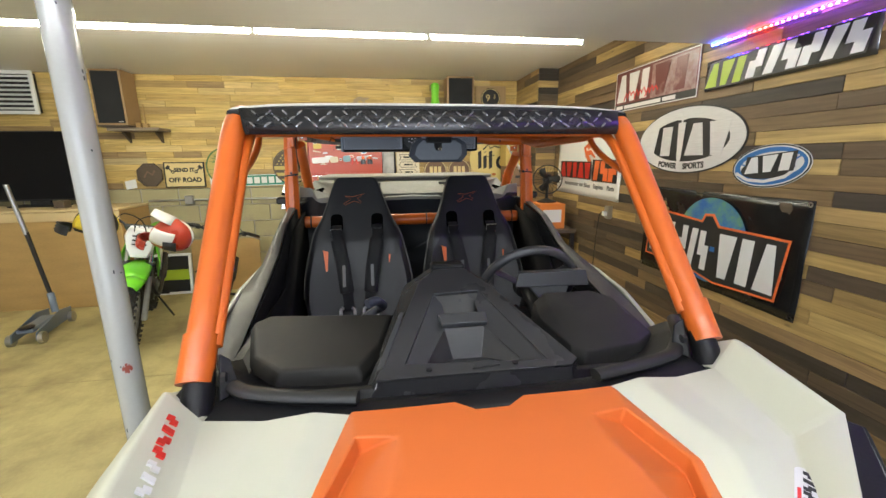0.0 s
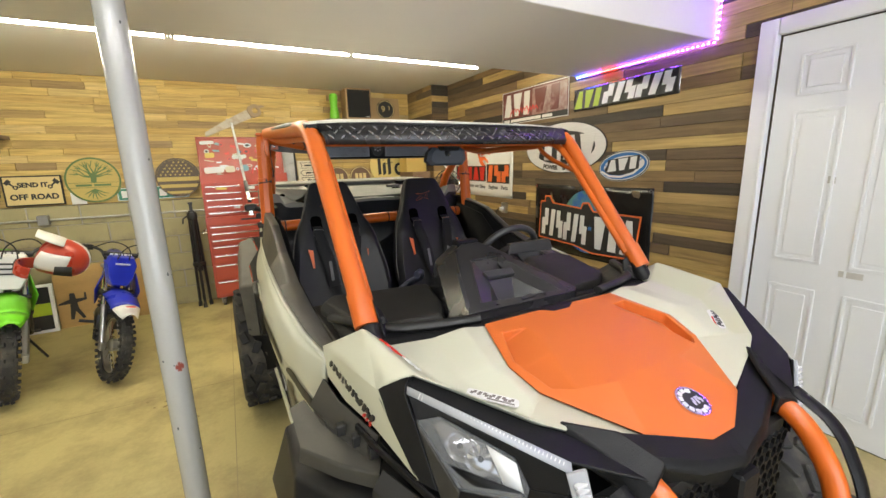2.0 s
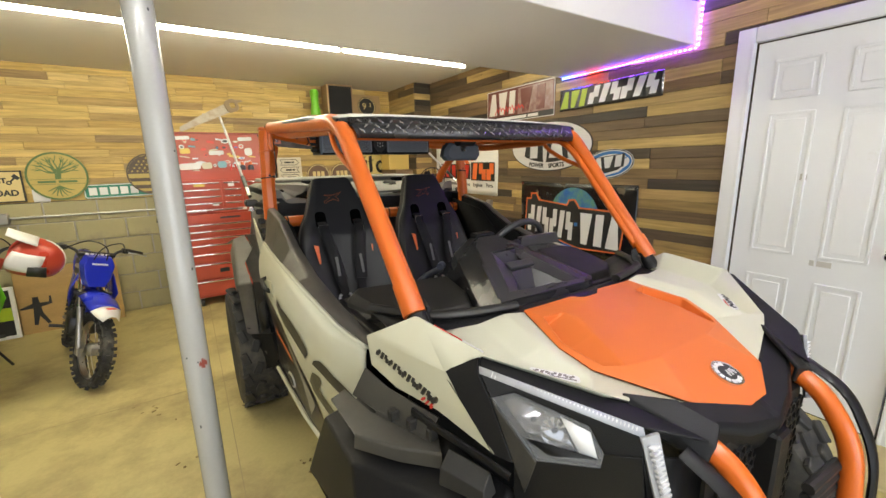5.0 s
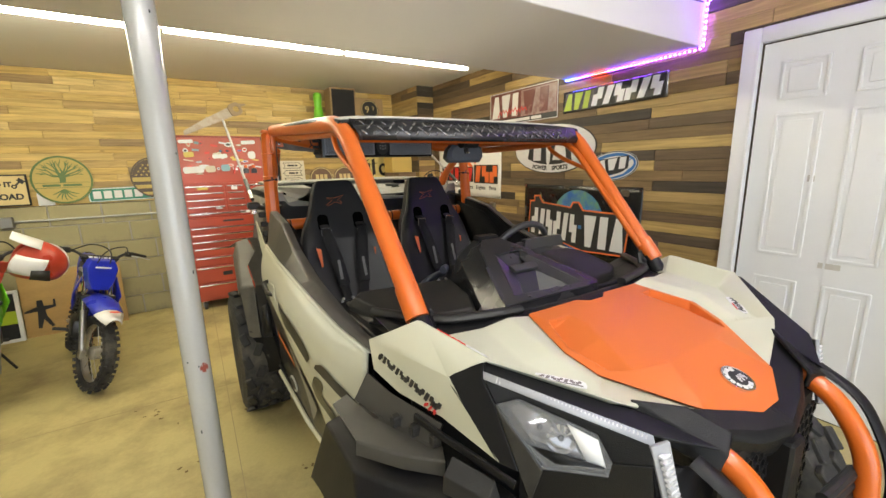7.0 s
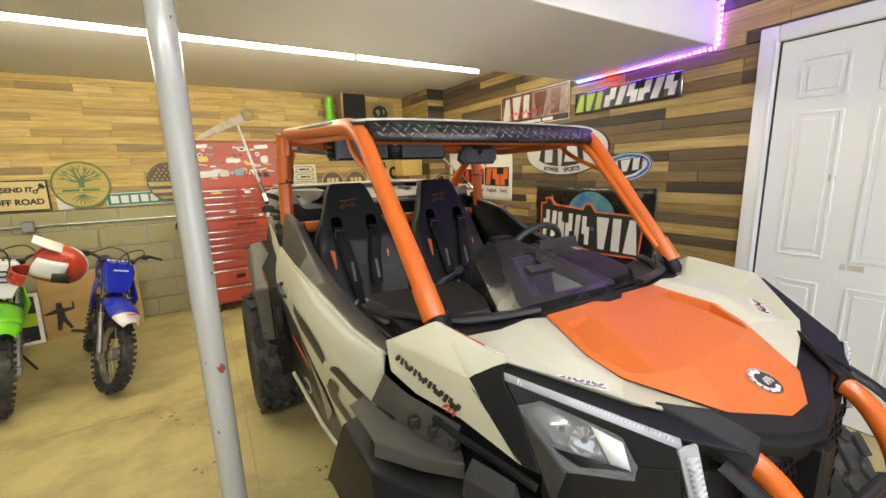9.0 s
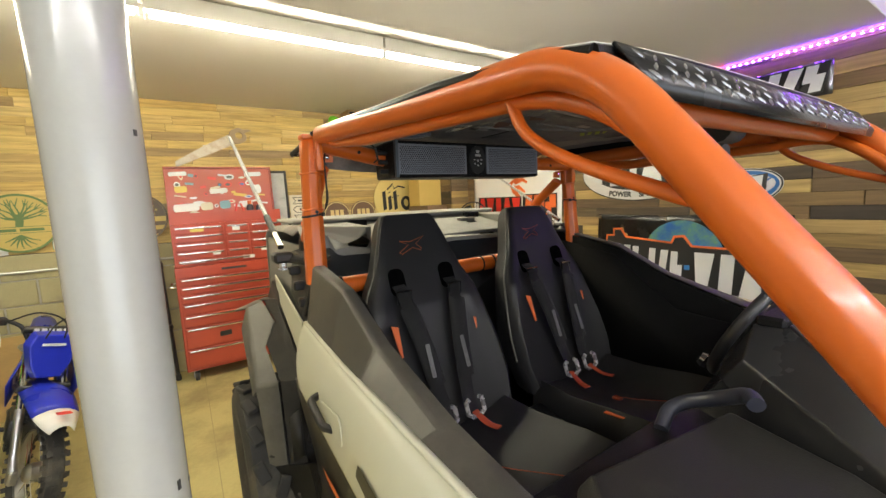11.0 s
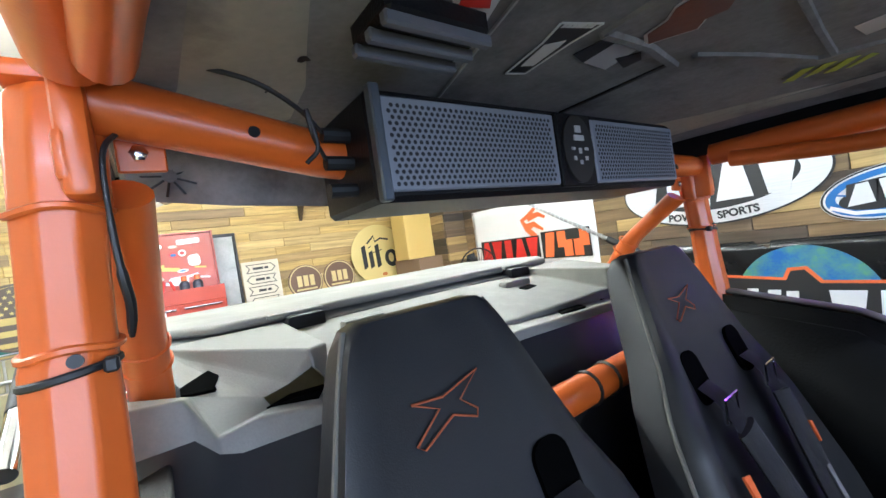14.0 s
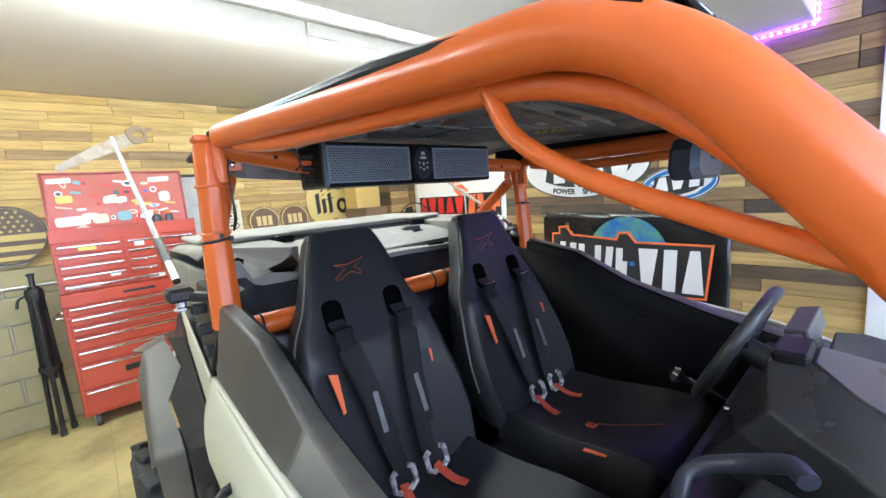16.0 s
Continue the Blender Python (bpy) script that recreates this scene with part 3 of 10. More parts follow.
# ---- loose fixings on the walls ----
cond = thing("conduit", "thin galvanised conduit running along the block wall", "conduit", (0, NORTH - 0.018, 1.135), kind="structure")
part("pipe", tubem([(-2.70, 0, 0), (-0.2, 0, 0)], 0.011, 8), STEEL, cond)
part("junction_box", boxm((-2.30, -0.03, -0.05), (-2.21, 0.016, 0.05), 0.006), STEEL, cond)
out = thing("wall_outlet", "small grey outlet box with a plug", "outlet", m=on_east(3.28, 1.10, 0.0))
part("outlet_box", boxm((-0.035, -0.055, 0), (0.035, 0.055, 0.04), 0.004), STEEL, out)
part("plug", boxm((-0.02, -0.03, 0.04), (0.02, 0.01, 0.075), 0.006), PRINTWHITE, out)
part("drop", tubem(curve_path([(0, 0.01, 0.06), (-0.08, -0.02, 0.05), (-0.14, -0.10, 0.03), (-0.18, -0.3, 0.02), (-0.20, -0.6, 0.02)]), 0.004, 6), BLACK, out)

# ---- signs on the east wall ----
CLEARFILM = surface("clear glossy film", (0.05, 0.045, 0.04), 0.10, var=0.1, fine=20, bump=0.3, coat=0.6)
LIGHTGREY = surface("light grey print", (0.72, 0.73, 0.76), 0.3, var=0.05, bump=0)
SMEAR = surface("brushed maroon print", (0.34, 0.24, 0.22), 0.4, var=0.25, scale=9, bump=0, col2=(0.16, 0.03, 0.025), mix=0.6, mixscale=14, stretch=(1, 1, 1))
BRUSHED = surface("brushed aluminium print", (0.70, 0.70, 0.70), 0.35, 0.2, var=0.25, scale=5, fine=60, bump=0.02, stretch=(2, 26, 2))


def outlined(parent, n, x0, x1, y0, y1, fill, edge, lean=0.1, gap=0.12, w=0.012, seed=0, rise=0.0, drop=0.0, z=0.003):
    """Plain blocky shapes with a wider dark shape behind each."""
    s = (x1 - x0) / n
    for i in range(n):
        k = i * 2 + seed
        ww, hh = s * (1 - gap), y1 - y0
        ox, oy = x0 + i * s, y0 + rise * i / n
        bk = prismm([(ox - w + lean * -w, oy - w), (ox + ww + w, oy - w), (ox + ww + w + lean * (hh + w), oy + hh + w), (ox - w + lean * (hh + w), oy + hh + w)], z - 0.001, z + 0.001)
        part("logo_edge", bk, edge, parent, smooth=0)
        bm = prismm(slab(k, ww, hh, lean), z + 0.001, z + 0.003)
        bmesh.ops.translate(bm, verts=bm.verts, vec=(ox, oy, 0))
        part("logo_shape", bm, fill, parent, smooth=0)


def stroke(parent, pts, w, mat, z0=0.004, z1=0.006, name="stroke"):
    """A flat painted line through points."""
    P = [Vector((x, y, 0)) for x, y in pts]
    L, R = [], []
    for i, p in enumerate(P):
        d = (P[min(i + 1, len(P) - 1)] - P[max(i - 1, 0)]).normalized()
        n = Vector((-d.y, d.x, 0))
        ww = w if not isinstance(w, (list, tuple)) else w[0] + (w[1] - w[0]) * i / (len(P) - 1)
        L.append(p + n * ww / 2)
        R.append(p - n * ww / 2)
    bm = bmesh.new()
    prism(bm, [(v.x, v.y) for v in L + R[::-1]], z0, z1)
    return part(name, bm, mat, parent, smooth=0)


# maroon plate
s = thing("metal_sign", "maroon metal plate sign with a white line frame", "sign", m=on_east((3.34 + 2.41) / 2, 2.105))
part("plate", boxm((-0.465, -0.16, 0), (0.465, 0.16, 0.004), 0.001), MAROON, s)
part("smeared_field", boxm((0.0, -0.10, 0.004), (0.44, 0.135, 0.0052)), SMEAR, s, smooth=0)
for lo, hi in (((-0.46, -0.155), (0.46, -0.149)), ((-0.46, 0.149), (0.46, 0.155)), ((-0.46, -0.149), (-0.454, 0.149)), ((0.454, -0.149), (0.46, 0.149))):
    part("frame_line", boxm((*lo, 0.004), (*hi, 0.006)), PRINTWHITE, s, smooth=0)
logo_blocks(s, 3, -0.43, -0.01, -0.085, 0.125, PRINTWHITE, 0.06, 0.10, 0.005, 0.007, 1)
logo_blocks(s, 2, 0.02, 0.40, -0.085, 0.125, MAROON, 0.06, 0.14, 0.0055, 0.0075, 3)
part("black_strip", boxm((-0.453, -0.148, 0.004), (0.453, -0.102, 0.0055)), INK, s, smooth=0)
bars(s, [(-0.43, -0.34, -0.14, -0.113), (-0.32, 0.12, -0.14, -0.113), (0.14, 0.27, -0.14, -0.113)], PRINTWHITE, 0.0055, 0.007)
for k in range(9):
    x = -0.33 + 0.045 * k
    stroke(s, [(x, -0.08 + 0.02 * (k % 3)), (x + 0.03, -0.02 + 0.01 * (k % 2)), (x + 0.05, -0.05)], 0.012, PRINTRED, 0.0072, 0.0082, "red_splash")

# clear vinyl lettering strip
s = thing("vinyl_sign", "glossy vinyl strip sign with lime and grey shapes, curling edges", "sign", m=on_east((2.35 + 1.46) / 2, 2.055, tilt=0.6))
bm = bmesh.new()
rows = []
for j in range(5):
    rows.append([(-0.445 + 0.89 * i / 24, -0.085 + 0.17 * j / 4, 0.004 + 0.004 * abs(math.sin(i * 1.3 + j)) + (0.008 if j in (0,) and i % 5 == 2 else 0)) for i in range(25)])
skin(bm, rows)
part("film", bm, CLEARFILM, s, solid=0.001)
outlined(s, 3, -0.43, -0.165, -0.068, 0.062, PRINTGREEN, INK, 0.22, 0.10, 0.008, 1, z=0.016)
outlined(s, 6, -0.155, 0.41, -0.062, 0.068, LIGHTGREY, INK, 0.22, 0.10, 0.008, 0, z=0.016)

# silver-rimmed oval
s = thing("oval_sign", "oval black sign with a brushed silver rim", "sign", m=on_east(2.47, 1.685, tilt=0.5))
part("plate", prismm(oval(0.472, 0.217, 64), 0, 0.005), INK, s, smooth=30)
part("rim", prismm(oval(0.463, 0.208, 64), 0.005, 0.008, hole=oval(0.36, 0.138, 64)), BRUSHED, s, "brushed silver rim")
logo_blocks(s, 2, -0.41, -0.085, -0.10, 0.095, BRUSHED, 0.05, 0.10, 0.0085, 0.011, 3)
part("logo_blade", prismm([(-0.065, 0.115), (0.0, 0.115), (-0.015, -0.11), (-0.035, -0.175), (-0.055, -0.11)], 0.0085, 0.011), BRUSHED, s, smooth=0)
logo_blocks(s, 2, 0.015, 0.37, -0.10, 0.10, BRUSHED, 0.05, 0.10, 0.0085, 0.011, 1)
part("star_glint", prismm([(-0.03, 0.19), (-0.022, 0.145), (0.03, 0.137), (-0.022, 0.129), (-0.03, 0.085), (-0.038, 0.129), (-0.09, 0.137), (-0.038, 0.145)], 0.011, 0.0125), PRINTWHITE, s, smooth=0)
words("POWER", 0.052, INK, s, pose(-0.14, -0.163, 0.0095, 0, 0, -5), bold=0.002)
words("SPORTS", 0.052, INK, s, pose(0.10, -0.166, 0.0095, 0, 0, 4), bold=0.002)

# blue and white oval
s = thing("oval_sign", "small oval sign with blue swooshes and white shapes", "sign", m=on_east(1.85, 1.525, tilt=7))
part("plate", prismm(oval(0.218, 0.112, 48), 0, 0.004), PRINTWHITE, s, smooth=30)
part("rim", prismm(oval(0.216, 0.110, 48), 0.004, 0.0052, hole=oval(0.208, 0.103, 48)), INK, s)
part("swoosh", prismm(oval(0.200, 0.096, 48), 0.004, 0.0055, hole=oval(0.175, 0.068, 48, 0.008, 0.004)), PRINTBLUE, s)
part("black_field", prismm(oval(0.150, 0.052, 40, -0.01, -0.012), 0.0045, 0.006), INK, s)
stroke(s, [(-0.19, -0.02), (-0.12, -0.062), (-0.02, -0.078), (0.09, -0.062), (0.17, -0.01)], 0.016, PRINTWHITE, 0.006, 0.0075, "swoosh")
stroke(s, [(-0.17, 0.03), (-0.10, 0.005), (0.0, -0.01), (0.10, 0.0), (0.18, 0.04)], 0.007, PRINTBLUE, 0.0055, 0.007, "swoosh")
outlined(s, 3, -0.135, 0.135, -0.03, 0.055, PRINTWHITE, INK, 0.22, 0.08, 0.006, 1, z=0.008)

# black banner with a globe
s = thing("banner", "black vinyl banner with a globe and white shapes", "banner", m=on_east((2.795 + 1.577) / 2, 1.065))
bm = bmesh.new()
rows = [[(-0.609 + 1.218 * i / 30, -0.305 + 0.61 * j / 12 - 0.006 * math.sin(math.pi * i / 30) * (j == 12), 0.004 + 0.003 * math.sin(i * 0.5 + j * 0.9) + 0.003 * math.sin(i * 0.9)) for i in range(31)] for j in range(13)]
skin(bm, rows)
part("vinyl", bm, VINYLBANNER, s, solid=0.001)
part("hem", boxm((-0.60, 0.288, 0.011), (0.60, 0.291, 0.0125)), BLACK, s, smooth=0)
for x in (-0.59, 0.59):
    for y in (-0.285, 0.285):
        part("grommet", prismm(oval(0.013, 0.013, 16, x, y), 0.010, 0.014, hole=oval(0.006, 0.006, 16, x, y)), CHROME, s)
GLOBE = surface("printed globe", (0.03, 0.13, 0.42), 0.3, var=0.3, scale=6, bump=0, col2=(0.20, 0.44, 0.05), mix=0.55, mixscale=5)
part("globe", prismm(oval(0.262, 0.262, 48, 0.03, 0.005), 0.0115, 0.0135), GLOBE, s, "printed blue and green globe")
part("orange_outline", prismm([(-0.55, -0.20), (-0.10, -0.215), (0.10, -0.255), (0.50, -0.235), (0.535, 0.10), (0.10, 0.105), (0.05, 0.17), (-0.02, 0.165), (-0.04, 0.12), (-0.36, 0.145), (-0.40, 0.205), (-0.475, 0.20), (-0.47, 0.155), (-0.53, 0.15)], 0.0135, 0.0148), PRINTORANGE, s)
part("black_field", prismm([(-0.535, -0.187), (-0.10, -0.203), (0.10, -0.242), (0.488, -0.222), (0.52, 0.087), (0.09, 0.092), (0.04, 0.155), (-0.01, 0.15), (-0.03, 0.107), (-0.37, 0.132), (-0.41, 0.19), (-0.46, 0.188), (-0.46, 0.142), (-0.518, 0.137)], 0.0148, 0.016), INK, s)
logo_blocks(s, 6, -0.505, 0.045, -0.16, 0.085, PRINTWHITE, 0.05, 0.16, 0.016, 0.018, 0, rise=-0.035)
logo_blocks(s, 3, 0.10, 0.50, -0.205, 0.06, PRINTWHITE, 0.05, 0.12, 0.016, 0.018, 3)
part("blue_dot", boxm((0.052, -0.06, 0.016), (0.085, -0.03, 0.018)), PRINTBLUE, s, smooth=0)

# white banner
s = thing("banner", "white vinyl banner with orange shapes and small print", "banner", m=on_east((4.39 + 3.16) / 2, 1.51, tilt=-0.5))
bm = bmesh.new()
rows = [[(-0.615 + 1.23 * i / 30, -0.305 + 0.61 * j / 10, 0.004 + 0.003 * math.sin(i * 0.45 + j * 0.7)) for i in range(31)] for j in range(11)]
skin(bm, rows)
part("vinyl", bm, WHITEBANNER, s, solid=0.001)
for x in (-0.6, 0.6):
    for y in (-0.29, 0.29):
        part("grommet", prismm(oval(0.012, 0.012, 16, x, y), 0.008, 0.012, hole=oval(0.006, 0.006, 16, x, y)), CHROME, s)
stroke(s, [(0.10, 0.02), (0.02, 0.09), (-0.02, 0.16), (0.05, 0.19), (0.12, 0.24)], (0.05, 0.03), PRINTORANGE, 0.009, 0.0105, "emblem")
stroke(s, [(0.02, 0.10), (0.10, 0.12), (0.18, 0.07)], (0.06, 0.02), PRINTORANGE, 0.0106, 0.012, "emblem")
stroke(s, [(0.04, 0.17), (0.15, 0.19), (0.21, 0.16)], (0.05, 0.02), PRINTORANGE, 0.0121, 0.0135, "emblem")
outlined(s, 5, -0.52, 0.13, -0.13, 0.02, PRINTRED, INK, 0.0, 0.10, 0.011, 1, z=0.011)
outlined(s, 3, 0.16, 0.57, -0.14, 0.04, PRINTORANGE, INK, 0.0, 0.10, 0.011, 2, z=0.011)
bars(s, [(-0.42, -0.12, -0.215, -0.185), (-0.10, -0.02, -0.215, -0.185)], surface("grey print", (0.25, 0.24, 0.23), 0.5), 0.008, 0.0095)
for tx, x in (("Bikes", 0.06), ("Engines", 0.27), ("Parts", 0.48)):
    words(tx, 0.058, surface("dark grey print", (0.14, 0.13, 0.13), 0.5, bump=0), s, pose(x, -0.20, 0.009), bold=0.001)

# ---- signs on the ledge of the north wall ----
CREAMBOARD = surface("cream painted board", (0.66, 0.52, 0.24), 0.55, var=0.10, scale=4, fine=80)
DARKWOOD = surface("dark stained wood", (0.085, 0.060, 0.038), 0.55, var=0.4, scale=3, fine=30, bump=0.3, stretch=(2, 2, 18))
OLIVEWOOD = surface("yellow stained board", (0.48, 0.36, 0.10), 0.5, var=0.15, scale=4, fine=60, bump=0.15, stretch=(3, 16, 3))
LEAFGREEN = surface("dark green print", (0.10, 0.17, 0.05), 0.5, var=0.2, bump=0)
SIGNGREEN = surface("street sign green", (0.02, 0.20, 0.13), 0.35, var=0.06, bump=0.02)
PLAQUECREAM = surface("pale yellow tin", (0.68, 0.54, 0.20), 0.4, var=0.10, scale=4, bump=0.02)
BROWNPLATE = surface("weathered brown board", (0.16, 0.095, 0.06), 0.6, var=0.3, scale=5, fine=50, bump=0.2)

s = thing("octagon_plaque", "dark eight-sided wooden plaque standing on the ledge", "plaque", m=on_north(-2.68, 1.43, 5.25, 4))
part("plate", prismm(oval(0.145, 0.145, 8, a0=radians(22.5)), 0, 0.018), DARKWOOD, s, smooth=0, bevel=0.004)
part("raised_border", prismm(oval(0.145, 0.145, 8, a0=radians(22.5)), 0.018, 0.024, hole=oval(0.118, 0.118, 8, a0=radians(22.5))), DARKWOOD, s, smooth=0)
stroke(s, [(-0.06, -0.03), (-0.02, 0.04), (0.03, 0.0), (0.06, 0.05)], 0.025, BROWNPLATE, 0.018, 0.022, "carved_shape")
s = thing("paper_card", "small white card leaning on the ledge", "card", m=on_north(-2.87, 1.325, 5.19, 14, 10))
part("card", boxm((-0.06, -0.05, 0), (0.06, 0.05, 0.003)), PRINTWHITE, s)
part("card_fold", boxm((-0.05, -0.05, 0.0035), (0.0, -0.01, 0.005)), LIGHTGREY, s)

s = thing("wooden_sign", "cream board sign in a black frame on the ledge", "sign", m=on_north(-2.30, 1.427, 5.245, 3))
part("board", boxm((-0.212, -0.137, 0), (0.212, 0.137, 0.010)), CREAMBOARD, s, smooth=0)
for lo, hi in (((-0.222, -0.147), (0.222, -0.135)), ((-0.222, 0.135), (0.222, 0.147)), ((-0.222, -0.135), (-0.210, 0.135)), ((0.210, -0.135), (0.222, 0.135))):
    part("frame_bar", boxm((*lo, -0.002), (*hi, 0.016), 0.002), BLACK, s)
words("SEND IT", 0.062, INK, s, pose(0, 0.055, 0.0112), bold=0.003)
words("OFF ROAD", 0.074, INK, s, pose(0, -0.062, 0.0112), bold=0.003)
for sx in (-1, 1):
    m = pose(sx * 0.155, 0.062, 0.0105, 0, 0, -sx * 45)
    bm = prismm(oval(0.020, 0.020, 16, 0, -0.038), 0, 0.0015, hole=oval(0.009, 0.009, 16, 0, -0.038))
    prism(bm, [(-0.007, -0.022), (0.007, -0.022), (0.008, 0.02), (-0.008, 0.02)], 0, 0.0015)
    prism(bm, [(-0.026, 0.018), (0.026, 0.018), (0.026, 0.052), (-0.026, 0.052)], 0, 0.0015)
    part("piston_mark", bm, INK, s, m=m, smooth=0)

s = thing("round_sign", "round yellow wooden sign with a green tree", "sign", m=on_north(-1.825, 1.512, 5.25, 3))
part("disc", prismm(oval(0.232, 0.232, 56), 0, 0.014), OLIVEWOOD, s, smooth=30, bevel=0.003)
part("ring", prismm(oval(0.231, 0.231, 56), 0.014, 0.0165, hole=oval(0.214, 0.214, 56)), LEAFGREEN, s, "green painted ring")
rr = random.Random(3)
stroke(s, [(0, -0.03), (0.006, 0.03), (0, 0.07)], (0.045, 0.05), LEAFGREEN, 0.014, 0.016, "tree_trunk")
for k in range(11):
    a = radians(12 + 156 * k / 10)
    L = 0.17 + 0.02 * rr.random()
    pts = [(0.012 * math.cos(a), 0.03)]
    for q in (0.35, 0.65, 1.0):
        pts.append((L * q * math.cos(a) + 0.012 * rr.uniform(-1, 1), 0.03 + (L - 0.02) * q * math.sin(a) + 0.012 * rr.uniform(-1, 1)))
    stroke(s, pts, (0.016, 0.005), LEAFGREEN, 0.0145 + 0.0002 * k, 0.0163 + 0.0002 * k, "branch")
    for sg in (-1, 1):
        b = a + sg * 0.35
        q = pts[2]
        stroke(s, [q, (q[0] + 0.05 * math.cos(b), q[1] + 0.05 * math.sin(b))], (0.008, 0.004), LEAFGREEN, 0.0146 + 0.0002 * k, 0.0164 + 0.0002 * k, "twig")
for k in range(7):
    a = radians(-25 - 130 * k / 6)
    stroke(s, [(0, -0.095), (0.07 * math.cos(a), -0.10 + 0.07 * math.sin(a)), (0.11 * math.cos(a) + 0.01, -0.10 + 0.10 * math.sin(a))], (0.014, 0.005), LEAFGREEN, 0.0145 + 0.0002 * k, 0.016 + 0.0002 * k, "root")
part("name_band", boxm((-0.205, -0.075, 0.014), (0.205, -0.030, 0.018)), OLIVEWOOD, s, smooth=0)
for y in (-0.078, -0.030):
    part("band_line", boxm((-0.205, y, 0.015), (0.205, y + 0.004, 0.019)), LEAFGREEN, s, smooth=0)
bars(s, [(-0.15, -0.02, -0.064, -0.042), (0.0, 0.14, -0.064, -0.042)], LEAFGREEN, 0.018, 0.0195)

s = thing("street_sign", "green street name sign with a white border", "sign", m=on_north(-1.33, 1.352, 5.262, 4, 1.0))
part("plate", prismm(rounded(0.66, 0.142, 0.02), 0, 0.003), SIGNGREEN, s, smooth=30)
part("border", prismm(rounded(0.652, 0.134, 0.018), 0.003, 0.004, hole=rounded(0.636, 0.118, 0.014)), PRINTWHITE, s)
bars(s, [(-0.29, -0.225, -0.038, 0.038), (-0.205, -0.14, -0.038, 0.038), (-0.12, -0.055, -0.038, 0.038), (-0.035, 0.03, -0.038, 0.038), (0.05, 0.115, -0.038, 0.038), (0.165, 0.23, -0.038, 0.038), (0.245, 0.30, -0.038, 0.038)], PRINTWHITE, 0.003, 0.0042)
s = thing("paper_card", "plain white card tucked behind the round sign", "card", m=on_north(-1.99, 1.345, 5.27, 2))
part("card", boxm((-0.05, -0.075, 0), (0.07, 0.07, 0.003)), PRINTWHITE, s)

s = thing("round_sign", "round wooden sign carved with stars and stripes", "sign", m=on_north(-1.075, 1.51, 5.225, 3))
part("disc", prismm(oval(0.212, 0.212, 56), 0, 0.016), OLIVEWOOD, s, smooth=30)
part("ring", prismm(oval(0.213, 0.213, 56), 0.016, 0.020, hole=oval(0.199, 0.199, 56)), DARKWOOD, s, "dark stained ring")


def chord(r, y0, y1, x0=-9, x1=9, n=10):
    """The part of a disc between two heights."""
    a = [(max(x0, min(x1, -math.sqrt(max(r * r - y * y, 0)))), y) for y in [y0 + (y1 - y0) * k / n for k in range(n + 1)]]
    b = [(max(x0, min(x1, math.sqrt(max(r * r - y * y, 0)))), y) for y in [y1 + (y0 - y1) * k / n for k in range(n + 1)]]
    return a + b


part("star_field", prismm(chord(0.198, 0.005, 0.197), 0.016, 0.0175), DARKWOOD, s, smooth=0)
for y0, y1 in ((-0.075, -0.04), (-0.15, -0.112), (-0.195, -0.18)):
    part("stripe", prismm(chord(0.198, y0, y1), 0.016, 0.0175), DARKWOOD, s, smooth=0)
for j in range(5):
    for i in range(7 + j % 2):
        x, y = -0.16 + 0.045 * i + (0.0225 if j % 2 else 0), 0.03 + 0.034 * j
        if x * x + y * y < 0.18 ** 2:
            pts = [((0.013 if q % 2 == 0 else 0.006) * math.sin(math.pi * q / 5), (0.013 if q % 2 == 0 else 0.006) * math.cos(math.pi * q / 5)) for q in range(10)]
            part("star", prismm([(x + a, y + b) for a, b in pts], 0.0175, 0.019), OLIVEWOOD, s, smooth=0)

# hand saw on the wall
SAWSTEEL = surface("rusty saw steel", (0.42, 0.37, 0.30), 0.5, 0.5, var=0.3, scale=8, fine=60, col2=(0.25, 0.16, 0.09), mix=0.4, mixscale=9)
s = thing("hand_saw", "old rusty hand saw with a worn wooden handle", "saw", m=on_north(-0.755, 1.955, 5.262, 0, 24))
teeth = [(0.0, 0.0)]
for k in range(62):
    teeth += [(0.009 * k + 0.0045, -0.008 - 0.010 * k / 62 * 0), (0.009 * (k + 1), 0.0)]
part("blade", prismm(teeth + [(0.57, 0.10), (0.30, 0.082), (0.02, 0.045)], 0.004, 0.006), SAWSTEEL, s, smooth=0)
part("handle", prismm(rounded(0.135, 0.14, 0.045, 6, 0.615, 0.055), 0.0, 0.022, hole=rounded(0.06, 0.065, 0.028, 6, 0.625, 0.055)), surface("worn grey wood", (0.36, 0.27, 0.17), 0.7, var=0.25), s, "worn wooden handle", bevel=0.004)
part("handle_horn", prismm([(0.67, 0.10), (0.735, 0.075), (0.75, 0.055), (0.68, 0.06)], 0.003, 0.020), surface("worn grey wood", (0.36, 0.27, 0.17), 0.7, var=0.25), s, bevel=0.003)
part("hanging_nail", tubem([(0.30, 0.085, -0.02), (0.30, 0.085, 0.03)], 0.004, 8), STEEL, s)

# framed picture, arrow board, small round plates
s = thing("picture_frame", "black-framed photo print of pale shapes", "picture", m=on_north(0.105, 1.62, 5.25, 2))
part("print", boxm((-0.075, -0.28, 0.0), (0.075, 0.28, 0.008)), surface("photo print", (0.45, 0.46, 0.45), 0.3, var=0.6, scale=9, bump=0), s)
for lo, hi in (((-0.095, -0.30), (0.095, -0.275)), ((-0.095, 0.275), (0.095, 0.30)), ((-0.095, -0.275), (-0.072, 0.275)), ((0.072, -0.275), (0.095, 0.275))):
    part("frame_bar", boxm((*lo, -0.002), (*hi, 0.018), 0.003), BLACK, s)

